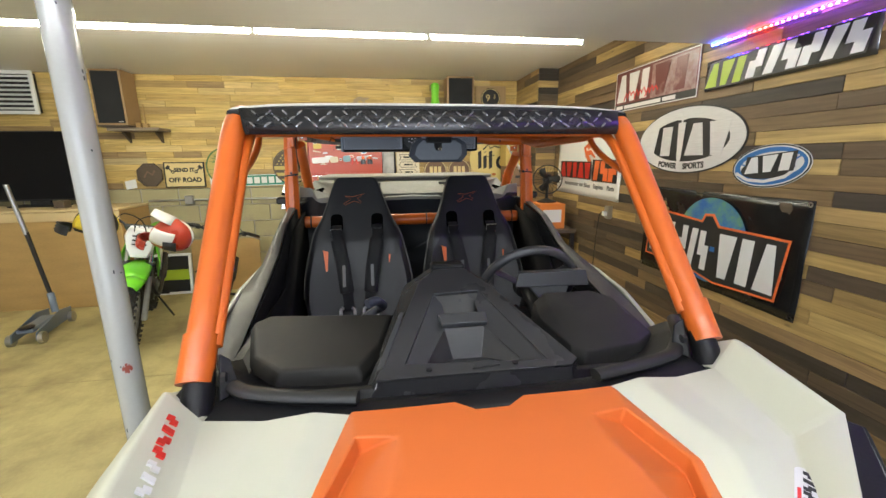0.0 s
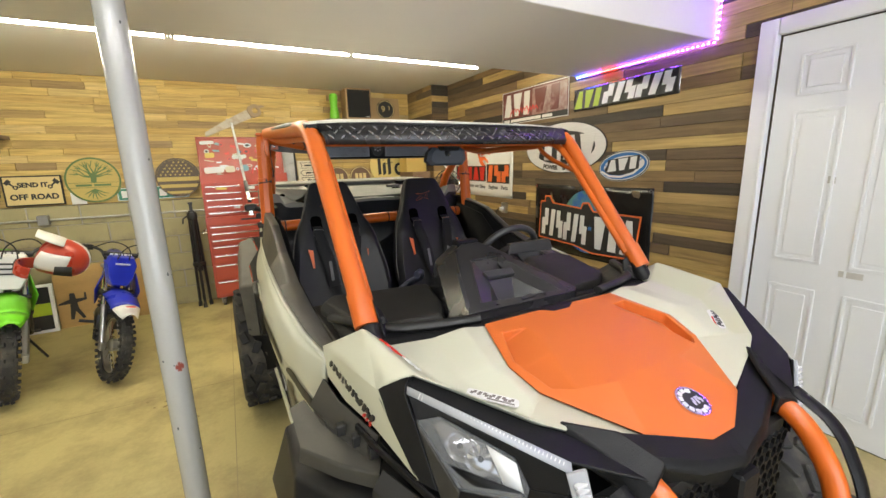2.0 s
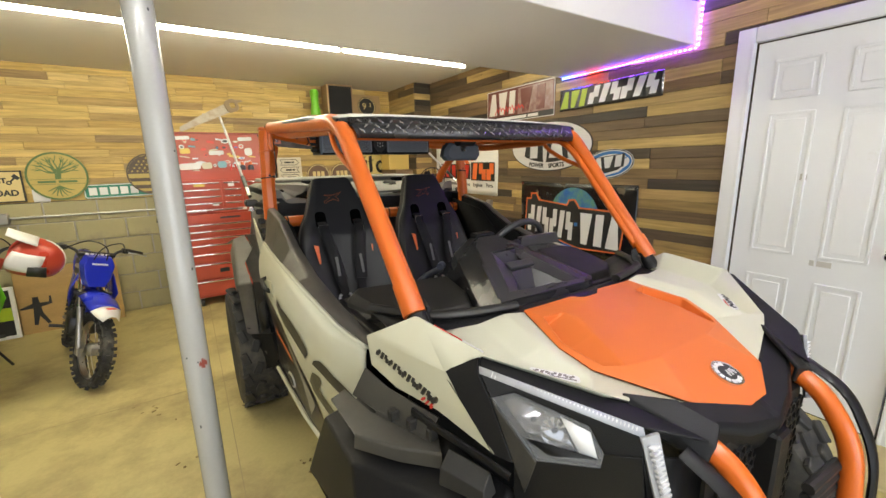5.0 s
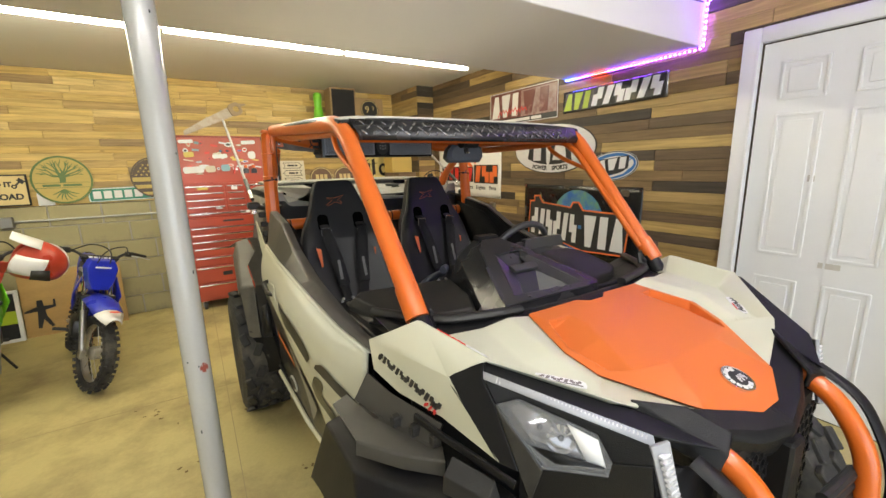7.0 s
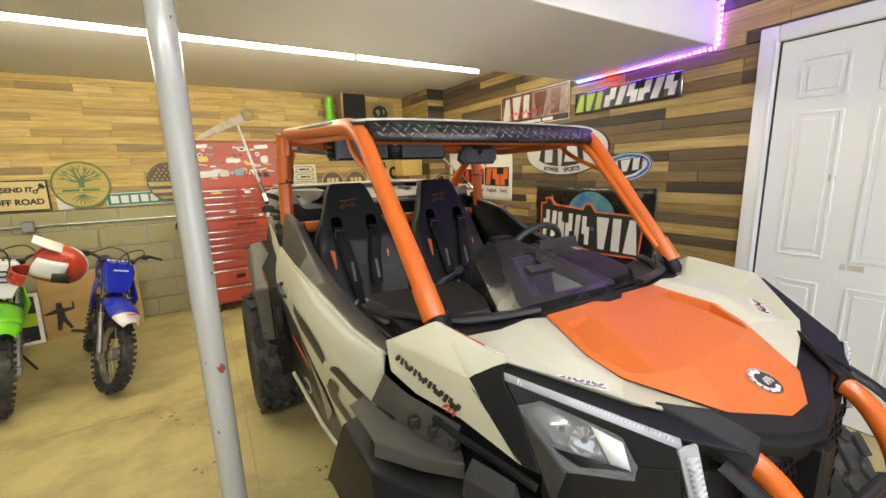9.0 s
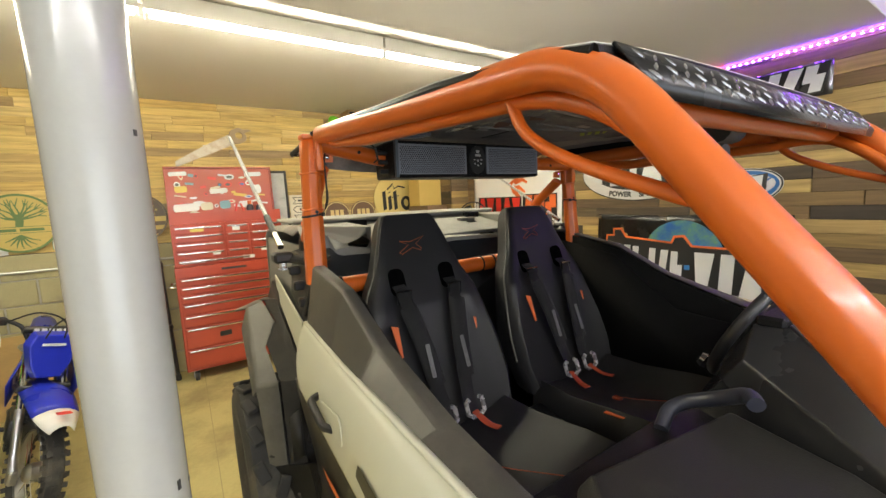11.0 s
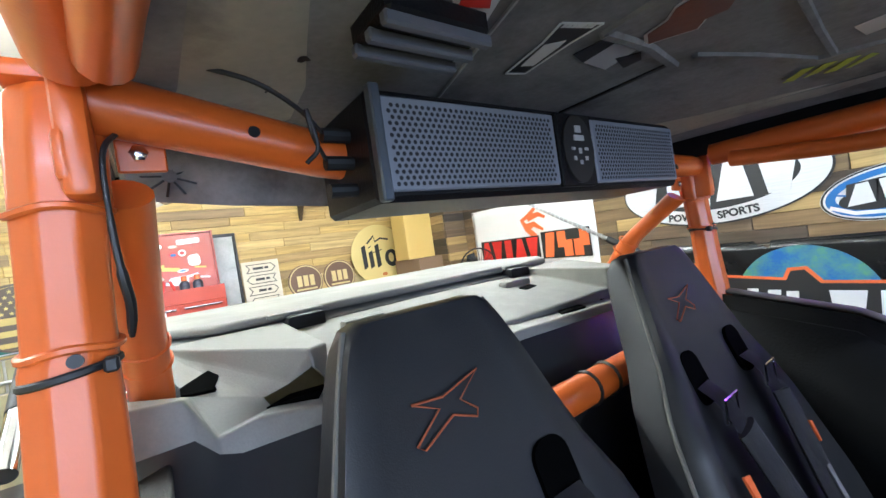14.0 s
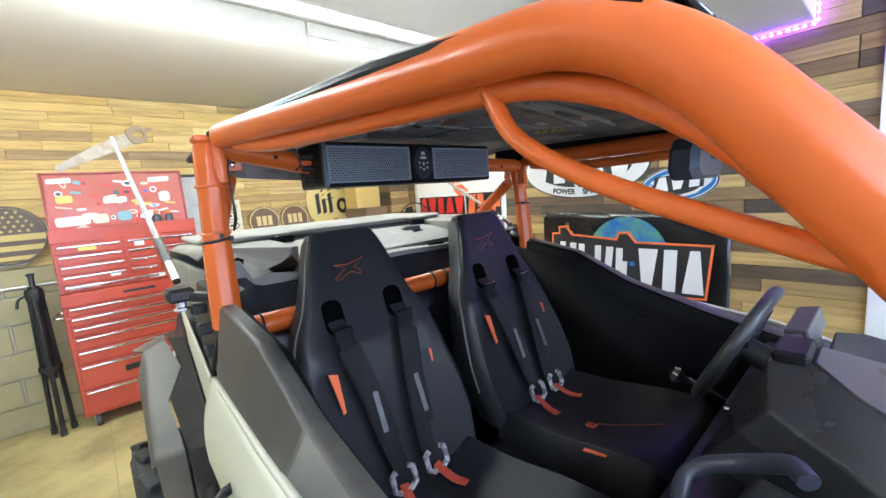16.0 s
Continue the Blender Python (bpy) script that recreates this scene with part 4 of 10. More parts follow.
s = thing("arrow_board", "white wooden board with outlined arrows standing on the ledge", "sign", m=on_north(0.355, 1.466, 5.24, 4))
part("board", boxm((-0.145, -0.2, 0), (0.145, 0.2, 0.012), 0.002), surface("whitewashed board", (0.66, 0.60, 0.47), 0.6, var=0.10, scale=5), s)
for k, d in enumerate((1, -1, 1, -1)):
    y = 0.14 - 0.093 * k
    a = [(-0.115 * d, -0.036), (0.085 * d, -0.036), (0.12 * d, 0), (0.085 * d, 0.036), (-0.115 * d, 0.036), (-0.09 * d, 0)]
    b = [(-0.105 * d, -0.030), (0.082 * d, -0.030), (0.111 * d, 0), (0.082 * d, 0.030), (-0.105 * d, 0.030), (-0.082 * d, 0)]
    part("arrow_outline", prismm([(x, q + y) for x, q in a], 0.012, 0.0135, hole=[(x, q + y) for x, q in b]), INK, s, smooth=0)
    bars(s, [(-0.06 + 0.01 * k, 0.02, y - 0.010, y + 0.010), (0.03, 0.06, y - 0.010, y + 0.010)], INK, 0.012, 0.0135)
for x, n in ((0.707, 0), (1.02, 1)):
    s = thing("round_plate", "round brown wooden plate with cream bars on the ledge", "plaque", m=on_north(x, 1.43, 5.235, 4), group="round plates on the ledge")
    part("disc", prismm(oval(0.152, 0.152, 40), 0, 0.012), BROWNPLATE, s, smooth=30, bevel=0.003)
    part("ring", prismm(oval(0.143, 0.143, 40), 0.012, 0.0135, hole=oval(0.134, 0.134, 40)), CREAMBOARD, s)
    bars(s, [(-0.075 + 0.055 * k, -0.035 + 0.055 * k, -0.04, 0.055) for k in range(3)] + [(-0.09, 0.09, -0.075, -0.06)], CREAMBOARD, 0.012, 0.014)
s = thing("round_sign", "round yellow tin sign with heavy black shapes", "sign", m=on_north(1.46, 1.575, 5.225, 5))
part("disc", prismm(oval(0.30, 0.30, 64), 0, 0.008), PLAQUECREAM, s, smooth=30, bevel=0.002)
stroke(s, [(-0.12, 0.12), (-0.04, 0.19), (-0.03, 0.13), (0.03, 0.16), (0.12, 0.14)], 0.018, INK, 0.008, 0.0095, "logo_swash")
for x0, x1, y0, y1 in ((-0.19, -0.145, -0.13, 0.11), (-0.12, -0.075, -0.13, 0.05), (-0.115, -0.08, 0.07, 0.10), (-0.045, 0.0, -0.13, 0.11), (-0.07, 0.03, 0.02, 0.05)):
    part("logo_shape", prismm([(x0, y0), (x1, y0 + 0.02), (x1, y1), (x0, y1 - 0.02)], 0.008, 0.0095), INK, s, smooth=0)
part("logo_shape", prismm(oval(0.075, 0.088, 24, 0.125, -0.05), 0.008, 0.0095, hole=oval(0.030, 0.048, 24, 0.12, -0.045)), INK, s)
part("hop_mark", prismm(oval(0.03, 0.018, 12, 0.02, -0.20), 0.008, 0.0095), surface("rust print", (0.5, 0.16, 0.03), 0.5), s)

# ---- the side-by-side buggy; h is measured from its middle plane ----
CX = 0.17
utv = thing("utility_buggy", "two-seat off-road buggy in off-white and orange with an orange roll cage", "off-road buggy", (CX, 1.5, FZ))


def L(h, y, z):
    """Point in the buggy's own frame from h, y and height."""
    return Vector((h, y - 1.5, z - FZ))


def both(name, make, material, label="", parent=None, **k):
    """A part on one flank and its mirror image on the other."""
    made = []
    for s in (-1, 1):
        bm = make()
        if s > 0:
            for v in bm.verts:
                v.co.x = -v.co.x
        made.append(part(name, bm, material, parent or utv, label, **k))
    return made


def loop(*pts):
    return [L(*p) for p in pts]


def panel(*loops):
    return poly(bmesh.new(), *[loop(*lp) for lp in loops])


# chassis tub and floor
part("floor_pan", boxm(L(-0.50, 0.60, 0.30), L(0.50, 2.25, 0.42), 0.02), BLACK, utv)
part("centre_tunnel", panel([(-0.10, 0.9, 0.42), (0.10, 0.9, 0.42), (0.10, 0.95, 0.75), (-0.10, 0.95, 0.75)], [(-0.10, 0.95, 0.75), (0.10, 0.95, 0.75), (0.085, 1.75, 0.82), (-0.085, 1.75, 0.82)],
                            [(-0.10, 0.95, 0.75), (-0.085, 1.75, 0.82), (-0.10, 2.2, 0.42), (-0.10, 0.9, 0.42)], [(0.10, 0.95, 0.75), (0.085, 1.75, 0.82), (0.10, 2.2, 0.42), (0.10, 0.9, 0.42)],
                            [(-0.085, 1.75, 0.82), (0.085, 1.75, 0.82), (0.10, 2.2, 0.42), (-0.10, 2.2, 0.42)]), BLACKPLASTIC, utv, bevel=0.015)
part("firewall", panel([(-0.52, 0.78, 0.40), (0.52, 0.78, 0.40), (0.50, 0.74, 1.13), (-0.50, 0.74, 1.13)]), BLACKPLASTIC, utv, solid=0.02)
part("rear_bulkhead", panel([(-0.56, 2.19, 0.40), (0.56, 2.19, 0.40), (0.56, 2.20, 1.34), (-0.56, 2.20, 1.34)]), BLACKPLASTIC, utv, solid=0.02)
both("frame_rail", lambda: tubem(bent([L(-0.50, 0.15, 0.45), L(-0.50, 0.7, 0.36), L(-0.52, 2.2, 0.36), L(-0.45, 3.0, 0.6)], 0.12), 0.028, 10), BLACK)

# ---- roll cage ----
CAGE = [(-0.5085, 0.702, 1.200), (-0.512, 0.86, 1.387), (-0.520, 1.120, 1.696), (-0.565, 2.005, 1.744)]


def cage_hoop():
    bm = bmesh.new()
    tube(bm, bent([L(*p) for p in CAGE], 0.095, 10), 0.0262, 20)
    return bm


both("cage_side_tube", cage_hoop, ORANGE, "glossy orange powder-coated tube")
both("cage_side_bead", lambda: tubem(bent([L(-0.486, 0.745, 1.242), L(-0.493, 1.127, 1.670), L(-0.532, 1.80, 1.699), L(-0.544, 1.962, 1.722)], 0.14, 8), [0.013] * 10 + [0.0165] * 9 + [0.0185], 14), ORANGE)


def rear_post():
    """Hydroformed post: an eight-sided section that bends in at the top."""
    bm = bmesh.new()
    path = [L(-0.558, 2.078, 1.752), L(-0.574, 2.075, 1.746), L(-0.583, 2.070, 1.728), L(-0.585, 2.067, 1.690), L(-0.587, 2.066, 1.642), L(-0.590, 2.065, 1.630), L(-0.592, 2.064, 1.580),
            L(-0.594, 2.062, 1.528), L(-0.596, 2.060, 1.515), L(-0.598, 2.058, 1.44), L(-0.602, 2.048, 1.30)]
    rs = [0.0255, 0.0290, 0.0310, 0.0315, 0.0315, 0.0290, 0.0285, 0.0290, 0.0300, 0.0315, 0.0330]
    ring = []
    for c, r in zip(path, rs):
        o = []
        for k in range(8):
            a = math.pi * (k + 0.5) / 4
            o.append(bm.verts.new(c + Vector((r * 1.07 * math.cos(a), r * 0.95 * math.sin(a), 0))))
        ring.append(o)
    for a, b in zip(ring, ring[1:]):
        for k in range(8):
            bm.faces.new((a[k], a[(k + 1) % 8], b[(k + 1) % 8], b[k]))
    bm.faces.new(ring[0])
    bm.faces.new(ring[-1])
    return bm


def weld_ring(h, y, z, r, wob=0.002):
    return tubem([L(h + r * 1.03 * math.cos(a), y + r * 0.95 * math.sin(a), z + wob * math.sin(3 * a)) for a in [2 * math.pi * k / 32 for k in range(33)]], 0.0034, 6)


post_l, post_r = both("rear_post", rear_post, ORANGE, "orange welded rear cage post", bevel=0.011, segs=4, smooth=50)
for po, s in ((post_l, 1), (post_r, -1)):
    part("weld_bead", weld_ring(-0.589 * s, 2.065, 1.636, 0.0312), ORANGE, po)
    part("weld_bead", weld_ring(-0.594 * s, 2.062, 1.527, 0.0300), ORANGE, po)
    part("zip_tie", tubem([L(-0.596 * s + 0.0315 * math.cos(a), 2.060 + 0.030 * math.sin(a), 1.510 + 0.004 * math.cos(a) * s) for a in [2 * math.pi * k / 24 for k in range(25)]], 0.0033, 6, ry=0.0016, flat=(0, 0, 1)), BLACK, po, "black nylon cable tie")
    part("zip_tie_head", boxm(L(-0.570 * s - 0.005, 2.030, 1.506), L(-0.570 * s + 0.005, 2.042, 1.518), 0.002), BLACK, po)
    part("post_hole", lathem([(0.0052, -0.002), (0.0052, 0.0012)], 14, Matrix.Translation(L(-0.590 * s, 2.0322, 1.520)) @ pose(0, 0, 0, 90)), BLACK, po, "dark drilled hole")
    part("post_lug", boxm(L(-0.578 * s - 0.006, 2.016, 1.652), L(-0.578 * s + 0.006, 2.045, 1.692), 0.005, seg=2), ORANGE, po)
    part("post_gusset", boxm(L(-0.571 * s - 0.011, 2.016, 1.640), L(-0.571 * s + 0.011, 2.062, 1.752), 0.007, seg=2), ORANGE, po)
    part("saddle_plate", boxm(L(-0.590 * s - 0.024, 2.040, 1.736), L(-0.590 * s + 0.024, 2.09, 1.752), 0.006, seg=2), ORANGE, po)
    part("saddle_bolt", lathem([(0.007, 0), (0.007, 0.010), (0.004, 0.012)], 8, Matrix.Translation(L(-0.582 * s, 2.040, 1.752)) @ pose(0, 0, 0, 90)), BLACK, po)
part("cable_loom", tubem(curve_path([L(-0.545, 2.050, 1.70), L(-0.556, 2.030, 1.675), L(-0.557, 2.027, 1.62), L(-0.555, 2.030, 1.58), L(-0.553, 2.040, 1.555), L(-0.556, 2.055, 1.528)], 6), [0.0022] * 12 + [0.0028] * 6 + [0.0040] * 10 + [0.0035, 0.003, 0.002], 8), BLACK, utv, "black taped cable loom")
BAR = [L(-0.572, 2.050, 1.726), L(-0.345, 2.070, 1.684), L(0.345, 2.070, 1.684), L(0.572, 2.050, 1.726)]
part("cage_rear_crossbar", tubem(bent(BAR, 0.04), 0.0258, 20), ORANGE, utv)
for s in (-1, 1):
    part("bolt_hole", lathem([(0.0055, -0.001), (0.0055, 0.0015)], 12, Matrix.Translation(L(s * 0.441, 2.0352, 1.7005)) @ pose(0, 0, 0, 82)), BLACK, utv)
part("cage_front_crossbar", tubem([L(-0.50, 1.150, 1.662), L(0.50, 1.150, 1.662)], 0.022, 14), ORANGE, utv)
both("cage_brace", lambda: tubem(bent([L(-0.550, 2.09, 1.655), L(-0.556, 2.22, 1.52), L(-0.556, 2.31, 1.40)], 0.05), 0.025, 14), ORANGE, "orange rear brace tube")
both("brace_bracket", lambda: panel([(-0.550, 2.078, 1.704), (-0.512, 2.080, 1.696), (-0.512, 2.082, 1.673), (-0.550, 2.082, 1.672)]), ORANGE, "orange gusset plate under the crossbar", solid=0.008, bevel=0.002)
both("bracket_bolt", lambda: lathem([(0.0075, 0), (0.0075, 0.006), (0.004, 0.008)], 6, Matrix.Translation(L(-0.533, 2.076, 1.688)) @ pose(0, 0, 0, 90)), CHROME)
for zz, yy in ((1.50, 2.237), (1.475, 2.258)):
    both("brace_sleeve_ring", lambda: tubem([L(-0.556 + 0.0265 * math.cos(a), yy + 0.020 * math.sin(a), zz + 0.017 * math.sin(a)) for a in [2 * math.pi * k / 20 for k in range(21)]], 0.0026, 6), ORANGE)
both("brace_boot", lambda: tubem([L(-0.556, 2.297, 1.420), L(-0.556, 2.320, 1.388)], 0.030, 14), BLACK, "black rubber boot at the brace foot")
both("corner_strut", lambda: tubem(curve_path([L(-0.506, 1.270, 1.680), L(-0.506, 1.235, 1.625), L(-0.506, 1.155, 1.579), L(-0.508, 1.035, 1.535), L(-0.510, 0.985, 1.522)], 6), 0.0092, 12), ORANGE)
both("pillar_sleeve", lambda: tubem([L(-0.5095, 0.752, 1.262), L(-0.5085, 0.697, 1.194)], 0.0305, 18, ry=0.030), ORANGE)
both("pillar_bolt", lambda: lathem([(0.010, 0), (0.010, 0.008), (0.005, 0.010)], 6, Matrix.Translation(L(-0.468, 0.712, 1.195)) @ pose(0, 0, 0, 0, 90)), DARKSTEEL)
both("pillar_foot", lambda: tubem([L(-0.503, 0.728, 1.226), L(-0.502, 0.700, 1.190), L(-0.500, 0.668, 1.148), L(-0.498, 0.655, 1.118)], [0.022, 0.026, 0.028, 0.029], 14), BLACKPLASTIC, "black plastic boot at the pillar foot")
both("foot_wing", lambda: panel([(-0.478, 0.735, 1.232), (-0.462, 0.742, 1.215), (-0.440, 0.715, 1.165), (-0.470, 0.690, 1.158)]), BLACKPLASTIC, "black plastic wing beside the pillar foot", solid=0.012, bevel=0.004)
part("harness_bar", tubem([L(-0.585, 2.075, 1.275), L(0.585, 2.075, 1.275)], 0.029, 16), ORANGE, utv, "orange harness crossbar behind the seats")
for hh in (-0.52, 0.06, 0.12, 0.52):
    part("strap_band", tubem([L(hh, 2.075 + 0.030 * math.cos(a), 1.275 + 0.030 * math.sin(a)) for a in [2 * math.pi * k / 20 for k in range(21)]], 0.0035, 6), BLACK, utv)



def droop(ob):
    """The driver's side of the cage hangs lower, below a black flange of the roof."""
    for v in ob.data.vertices:
        h, y, z = v.co.x, v.co.y + 1.5, v.co.z + FZ
        k = min(1, max(0, (h - 0.34) / 0.16)) * min(1, max(0, (z - 1.50) / 0.16)) * min(1, max(0, (y - 1.14) / 0.22))
        v.co.z -= 0.056 * k


for o in list(utv.children) + list(post_r.children):
    if o.name.split(".")[0] in ("cage_side_tube", "cage_side_bead", "rear_post", "weld_bead", "post_gusset", "post_lug", "saddle_plate", "saddle_bolt", "cage_rear_crossbar", "cage_brace", "brace_bracket", "bracket_bolt", "bolt_hole"):
        droop(o)

# ---- roof ----
ROOFW = surface("dusty white roof", (0.62, 0.60, 0.54), 0.45, var=0.10, scale=3, fine=60, bump=0.1, col2=(0.42, 0.40, 0.35), mix=0.3, mixscale=4)
# dust grey lifted further, bounce light put into the lining's colour
LINER = surface("dusty roof lining, bounce light painted in", (0.26, 0.257, 0.265), 0.6, spec=0.10, var=0.6, scale=5, fine=120, bump=0.2, col2=(0.10, 0.098, 0.10), mix=0.40, mixscale=5)
LIGHTDUST = surface("faded grey sticker", (0.26, 0.26, 0.25), 0.5, var=0.4, scale=40)


def span(y, xs, vals):
    """Straight-line value between stations."""
    if y <= xs[0]:
        return vals[0]
    for i in range(len(xs) - 1):
        if y <= xs[i + 1]:
            k = (y - xs[i]) / (xs[i + 1] - xs[i])
            return vals[i] * (1 - k) + vals[i + 1] * k
    return vals[-1]


def crown(y):
    """How far the middle of the roof rises above its sides."""
    return span(y, (1.16, 1.40, 1.80), (0.003, 0.010, 0.022))


def roof_rows(dz, inset=0.0):
    rows = []
    for y, z in ((1.108, 1.716), (1.165, 1.727), (1.40, 1.746), (1.80, 1.762), (2.15, 1.767), (2.36, 1.752)):
        r = []
        for k in range(13):
            t = -1 + k / 6
            hw = 0.530 + 0.040 * min(1, (y - 1.112) / 0.5) - inset
            r.append(L(hw * t, y + (inset if y < 1.2 else -inset if y > 2.3 else 0), z + dz - 0.010 * abs(t) ** 6 + crown(y) * (1 - t * t) + (0.004 if abs(t) < 0.75 and y > 1.2 else 0)))
        rows.append(r)
    return rows


bm = bmesh.new()
skin(bm, roof_rows(0.0))
roof = part("roof_panel", bm, ROOFW, utv, "dusty white plastic roof top", smooth=40, solid=0.012, offset=-1)
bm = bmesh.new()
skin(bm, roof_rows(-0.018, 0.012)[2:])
part("roof_lining", bm, LINER, utv, "dusty black roof underside with stickers, lightened for bounce", smooth=40)
# front rows keep a darker black, without that lift
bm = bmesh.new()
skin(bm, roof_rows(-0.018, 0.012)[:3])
part("roof_lining_front", bm, surface("darker front roof lining", (0.018, 0.018, 0.020), 0.5, spec=0.2, var=0.4, scale=6, fine=120, bump=0.2), utv, "black front part of the roof underside", smooth=40)
part("roof_flange", panel([(0.556, 1.16, 1.716), (0.562, 1.55, 1.738), (0.562, 2.16, 1.748), (0.548, 2.16, 1.690), (0.532, 1.55, 1.682), (0.520, 1.16, 1.690)]), BLACKPLASTIC, utv, "black side flange of the roof", solid=0.006, bevel=0.002)
edge = [r[0] for r in roof_rows(-0.012)] + [p for p in roof_rows(-0.012)[-1][1:-1]] + [r[-1] for r in reversed(roof_rows(-0.012))] + [p for p in reversed(roof_rows(-0.012)[0][1:-1])]
part("roof_edge_trim", tubem(edge + [edge[0]], 0.010, 8, ry=0.008), BLACKPLASTIC, utv, "black roof edge trim")
# moulded ribs, louvre and stickers under the roof
def under(h, y):
    """Height of the lining at a place."""
    t = abs(h) / 0.56
    z = span(y, (1.165, 1.40, 1.80, 2.15), (1.727, 1.746, 1.762, 1.767))
    return z - 0.018 + crown(y) * (1 - t * t) + (0.004 if t < 0.70 else 0.0)


def roof_strip(name, pts, w, drop, material, label=""):
    """A moulded rib that follows the lining along plan points."""
    P = []
    for (h0, y0), (h1, y1) in zip(pts, pts[1:]):
        P += [(h0 + (h1 - h0) * k / 6, y0 + (y1 - y0) * k / 6) for k in range(6)]
    P.append(pts[-1])
    bm = bmesh.new()
    rows = []
    for i, (h, y) in enumerate(P):
        a, b = P[max(i - 1, 0)], P[min(i + 1, len(P) - 1)]
        d = Vector((b[0] - a[0], b[1] - a[1], 0)).normalized()
        n = Vector((-d.y, d.x, 0)) * w
        c, z = L(h, y, 0), under(h, y)
        rows.append([c + n + Vector((0, 0, z + 0.003)), c + n * 0.55 + Vector((0, 0, z - drop)), c - n * 0.55 + Vector((0, 0, z - drop)), c - n + Vector((0, 0, z + 0.003))])
    loft(bm, rows)
    return part(name, bm, material, utv, label, smooth=30)


SEAM = surface("scuffed grey rib edge", (0.36, 0.36, 0.36), 0.4, var=0.3, scale=30)
DIRT = surface("black grime", (0.006, 0.006, 0.006), 0.45, var=0.3, scale=30)
roof_strip("roof_rib", [(-0.19, 2.06), (-0.267, 1.82), (-0.31, 1.68), (-0.34, 1.30)], 0.0022, 0.003, SEAM, "pale moulded seam")
roof_strip("roof_rib", [(0.088, 2.067), (0.074, 1.87)], 0.008, 0.002, DIRT)
roof_strip("roof_rib", [(-0.11, 1.858), (-0.02, 1.856), (0.088, 1.872)], 0.008, 0.0060, LINER)
roof_strip("roof_rib", [(0.08, 1.842), (0.19, 1.80), (0.293, 1.761)], 0.006, 0.0048, LINER)
roof_strip("roof_rib", [(0.032, 1.723), (0.17, 1.735), (0.304, 1.743)], 0.006, 0.0054, LINER)
roof_strip("roof_rib", [(-0.11, 1.858), (-0.13, 1.70), (-0.12, 1.40)], 0.006, 0.0048, LINER)
roof_strip("roof_rib", [(0.293, 1.761), (0.34, 1.55), (0.33, 1.30)], 0.008, 0.0060, LINER)
roof_strip("roof_rib", [(-0.36, 1.42), (-0.1, 1.45), (0.12, 1.45), (0.40, 1.42)], 0.007, 0.0060, LINER)
roof_strip("roof_rib", [(-0.445, 2.10), (-0.43, 2.03), (-0.437, 1.97), (-0.46, 1.80)], 0.010, 0.0024, LINER)
roof_strip("roof_rib", [(0.46, 2.10), (0.45, 1.90), (0.47, 1.70), (0.47, 1.30)], 0.012, 0.0048, LINER)
roof_strip("roof_rib", [(0.10, 1.66), (0.0, 1.62), (-0.10, 1.60)], 0.022, 0.0036, LINER)
roof_strip("roof_rib", [(0.26, 1.62), (0.18, 1.56), (0.05, 1.54)], 0.026, 0.0042, LINER)
roof_strip("roof_rib", [(-0.168, 1.493), (0.08, 1.555), (0.327, 1.612)], 0.006, 0.009, SEAM, "scuffed moulded rib")
roof_strip("roof_rib", [(-0.144, 1.470), (0.12, 1.51), (0.378, 1.549)], 0.006, 0.009, SEAM, "scuffed moulded rib")
CORNERDUST = surface("dust-caked lining", (0.36, 0.35, 0.31), 0.5, var=0.45, scale=7, fine=90, bump=0.25, col2=(0.12, 0.12, 0.115), mix=0.3, mixscale=6)
for s in (-1, 1):
    bm = bmesh.new()
    skin(bm, [[L(s * h, y, under(h, y) - 0.0018 - 0.004 * (k in (1, 2))) for k, h in enumerate((0.545, 0.52, 0.455, e))] for y, e in ((1.70, 0.47), (1.85, 0.435), (1.96, 0.405), (2.06, 0.375), (2.20, 0.36))])
    part("lining_corner", bm, CORNERDUST, utv, "dusty moulded corner of the roof lining", smooth=50)
louvre = part("roof_louvre", boxm(L(-0.376, 1.870, 1.742), L(-0.272, 1.936, 1.764), 0.004), BLACKPLASTIC, utv, "black slatted roof louvre", smooth=0)
for k in range(3):
    part("vent_fin", boxm(L(-0.378, 1.872 + 0.026 * k, 1.733), L(-0.270, 1.882 + 0.026 * k, 1.744), 0.002), surface("satin black fin", (0.12, 0.125, 0.145), 0.34, spec=0.5, var=0.2), louvre)
for k, (h, y, w, d, a) in enumerate(((-0.46, 2.02, 0.010, 0.028, 20), (-0.475, 1.99, 0.005, 0.018, -30), (-0.425, 2.06, 0.012, 0.020, 50), (-0.40, 1.99, 0.006, 0.010, 10), (-0.50, 2.07, 0.006, 0.016, -10), (-0.47, 2.08, 0.005, 0.009, 70))):
    part("grime_mark", prismm([(w * math.cos(q) * (1 + 0.35 * math.sin(3 * q + k)), d * 0.5 * math.sin(q) * (1 + 0.3 * math.cos(2 * q + k))) for q in [2 * math.pi * n / 14 for n in range(14)]], 0, 0.0008, Matrix.Translation(L(h, y, under(h, y) - 0.0016)) @ pose(0, 0, 0, 0, 0, a)), DIRT, utv, smooth=0)


def roof_sticker(outline, material, label, dz=0.0012):
    """A flat sticker that follows the lining; outline as plan points."""
    n = len(outline)
    c = (sum(p[0] for p in outline) / n, sum(p[1] for p in outline) / n)
    m = Matrix.Translation(L(c[0], c[1], under(*c) - dz)) @ pose(0, 0, 0, 0, math.degrees(math.atan(0.044 / 0.3136 * c[0] * 1.0)), 0)
    return part("roof_sticker", prismm([(x - c[0], y - c[1]) for x, y in outline], 0, 0.0008), material, utv, label, smooth=0, m=m)


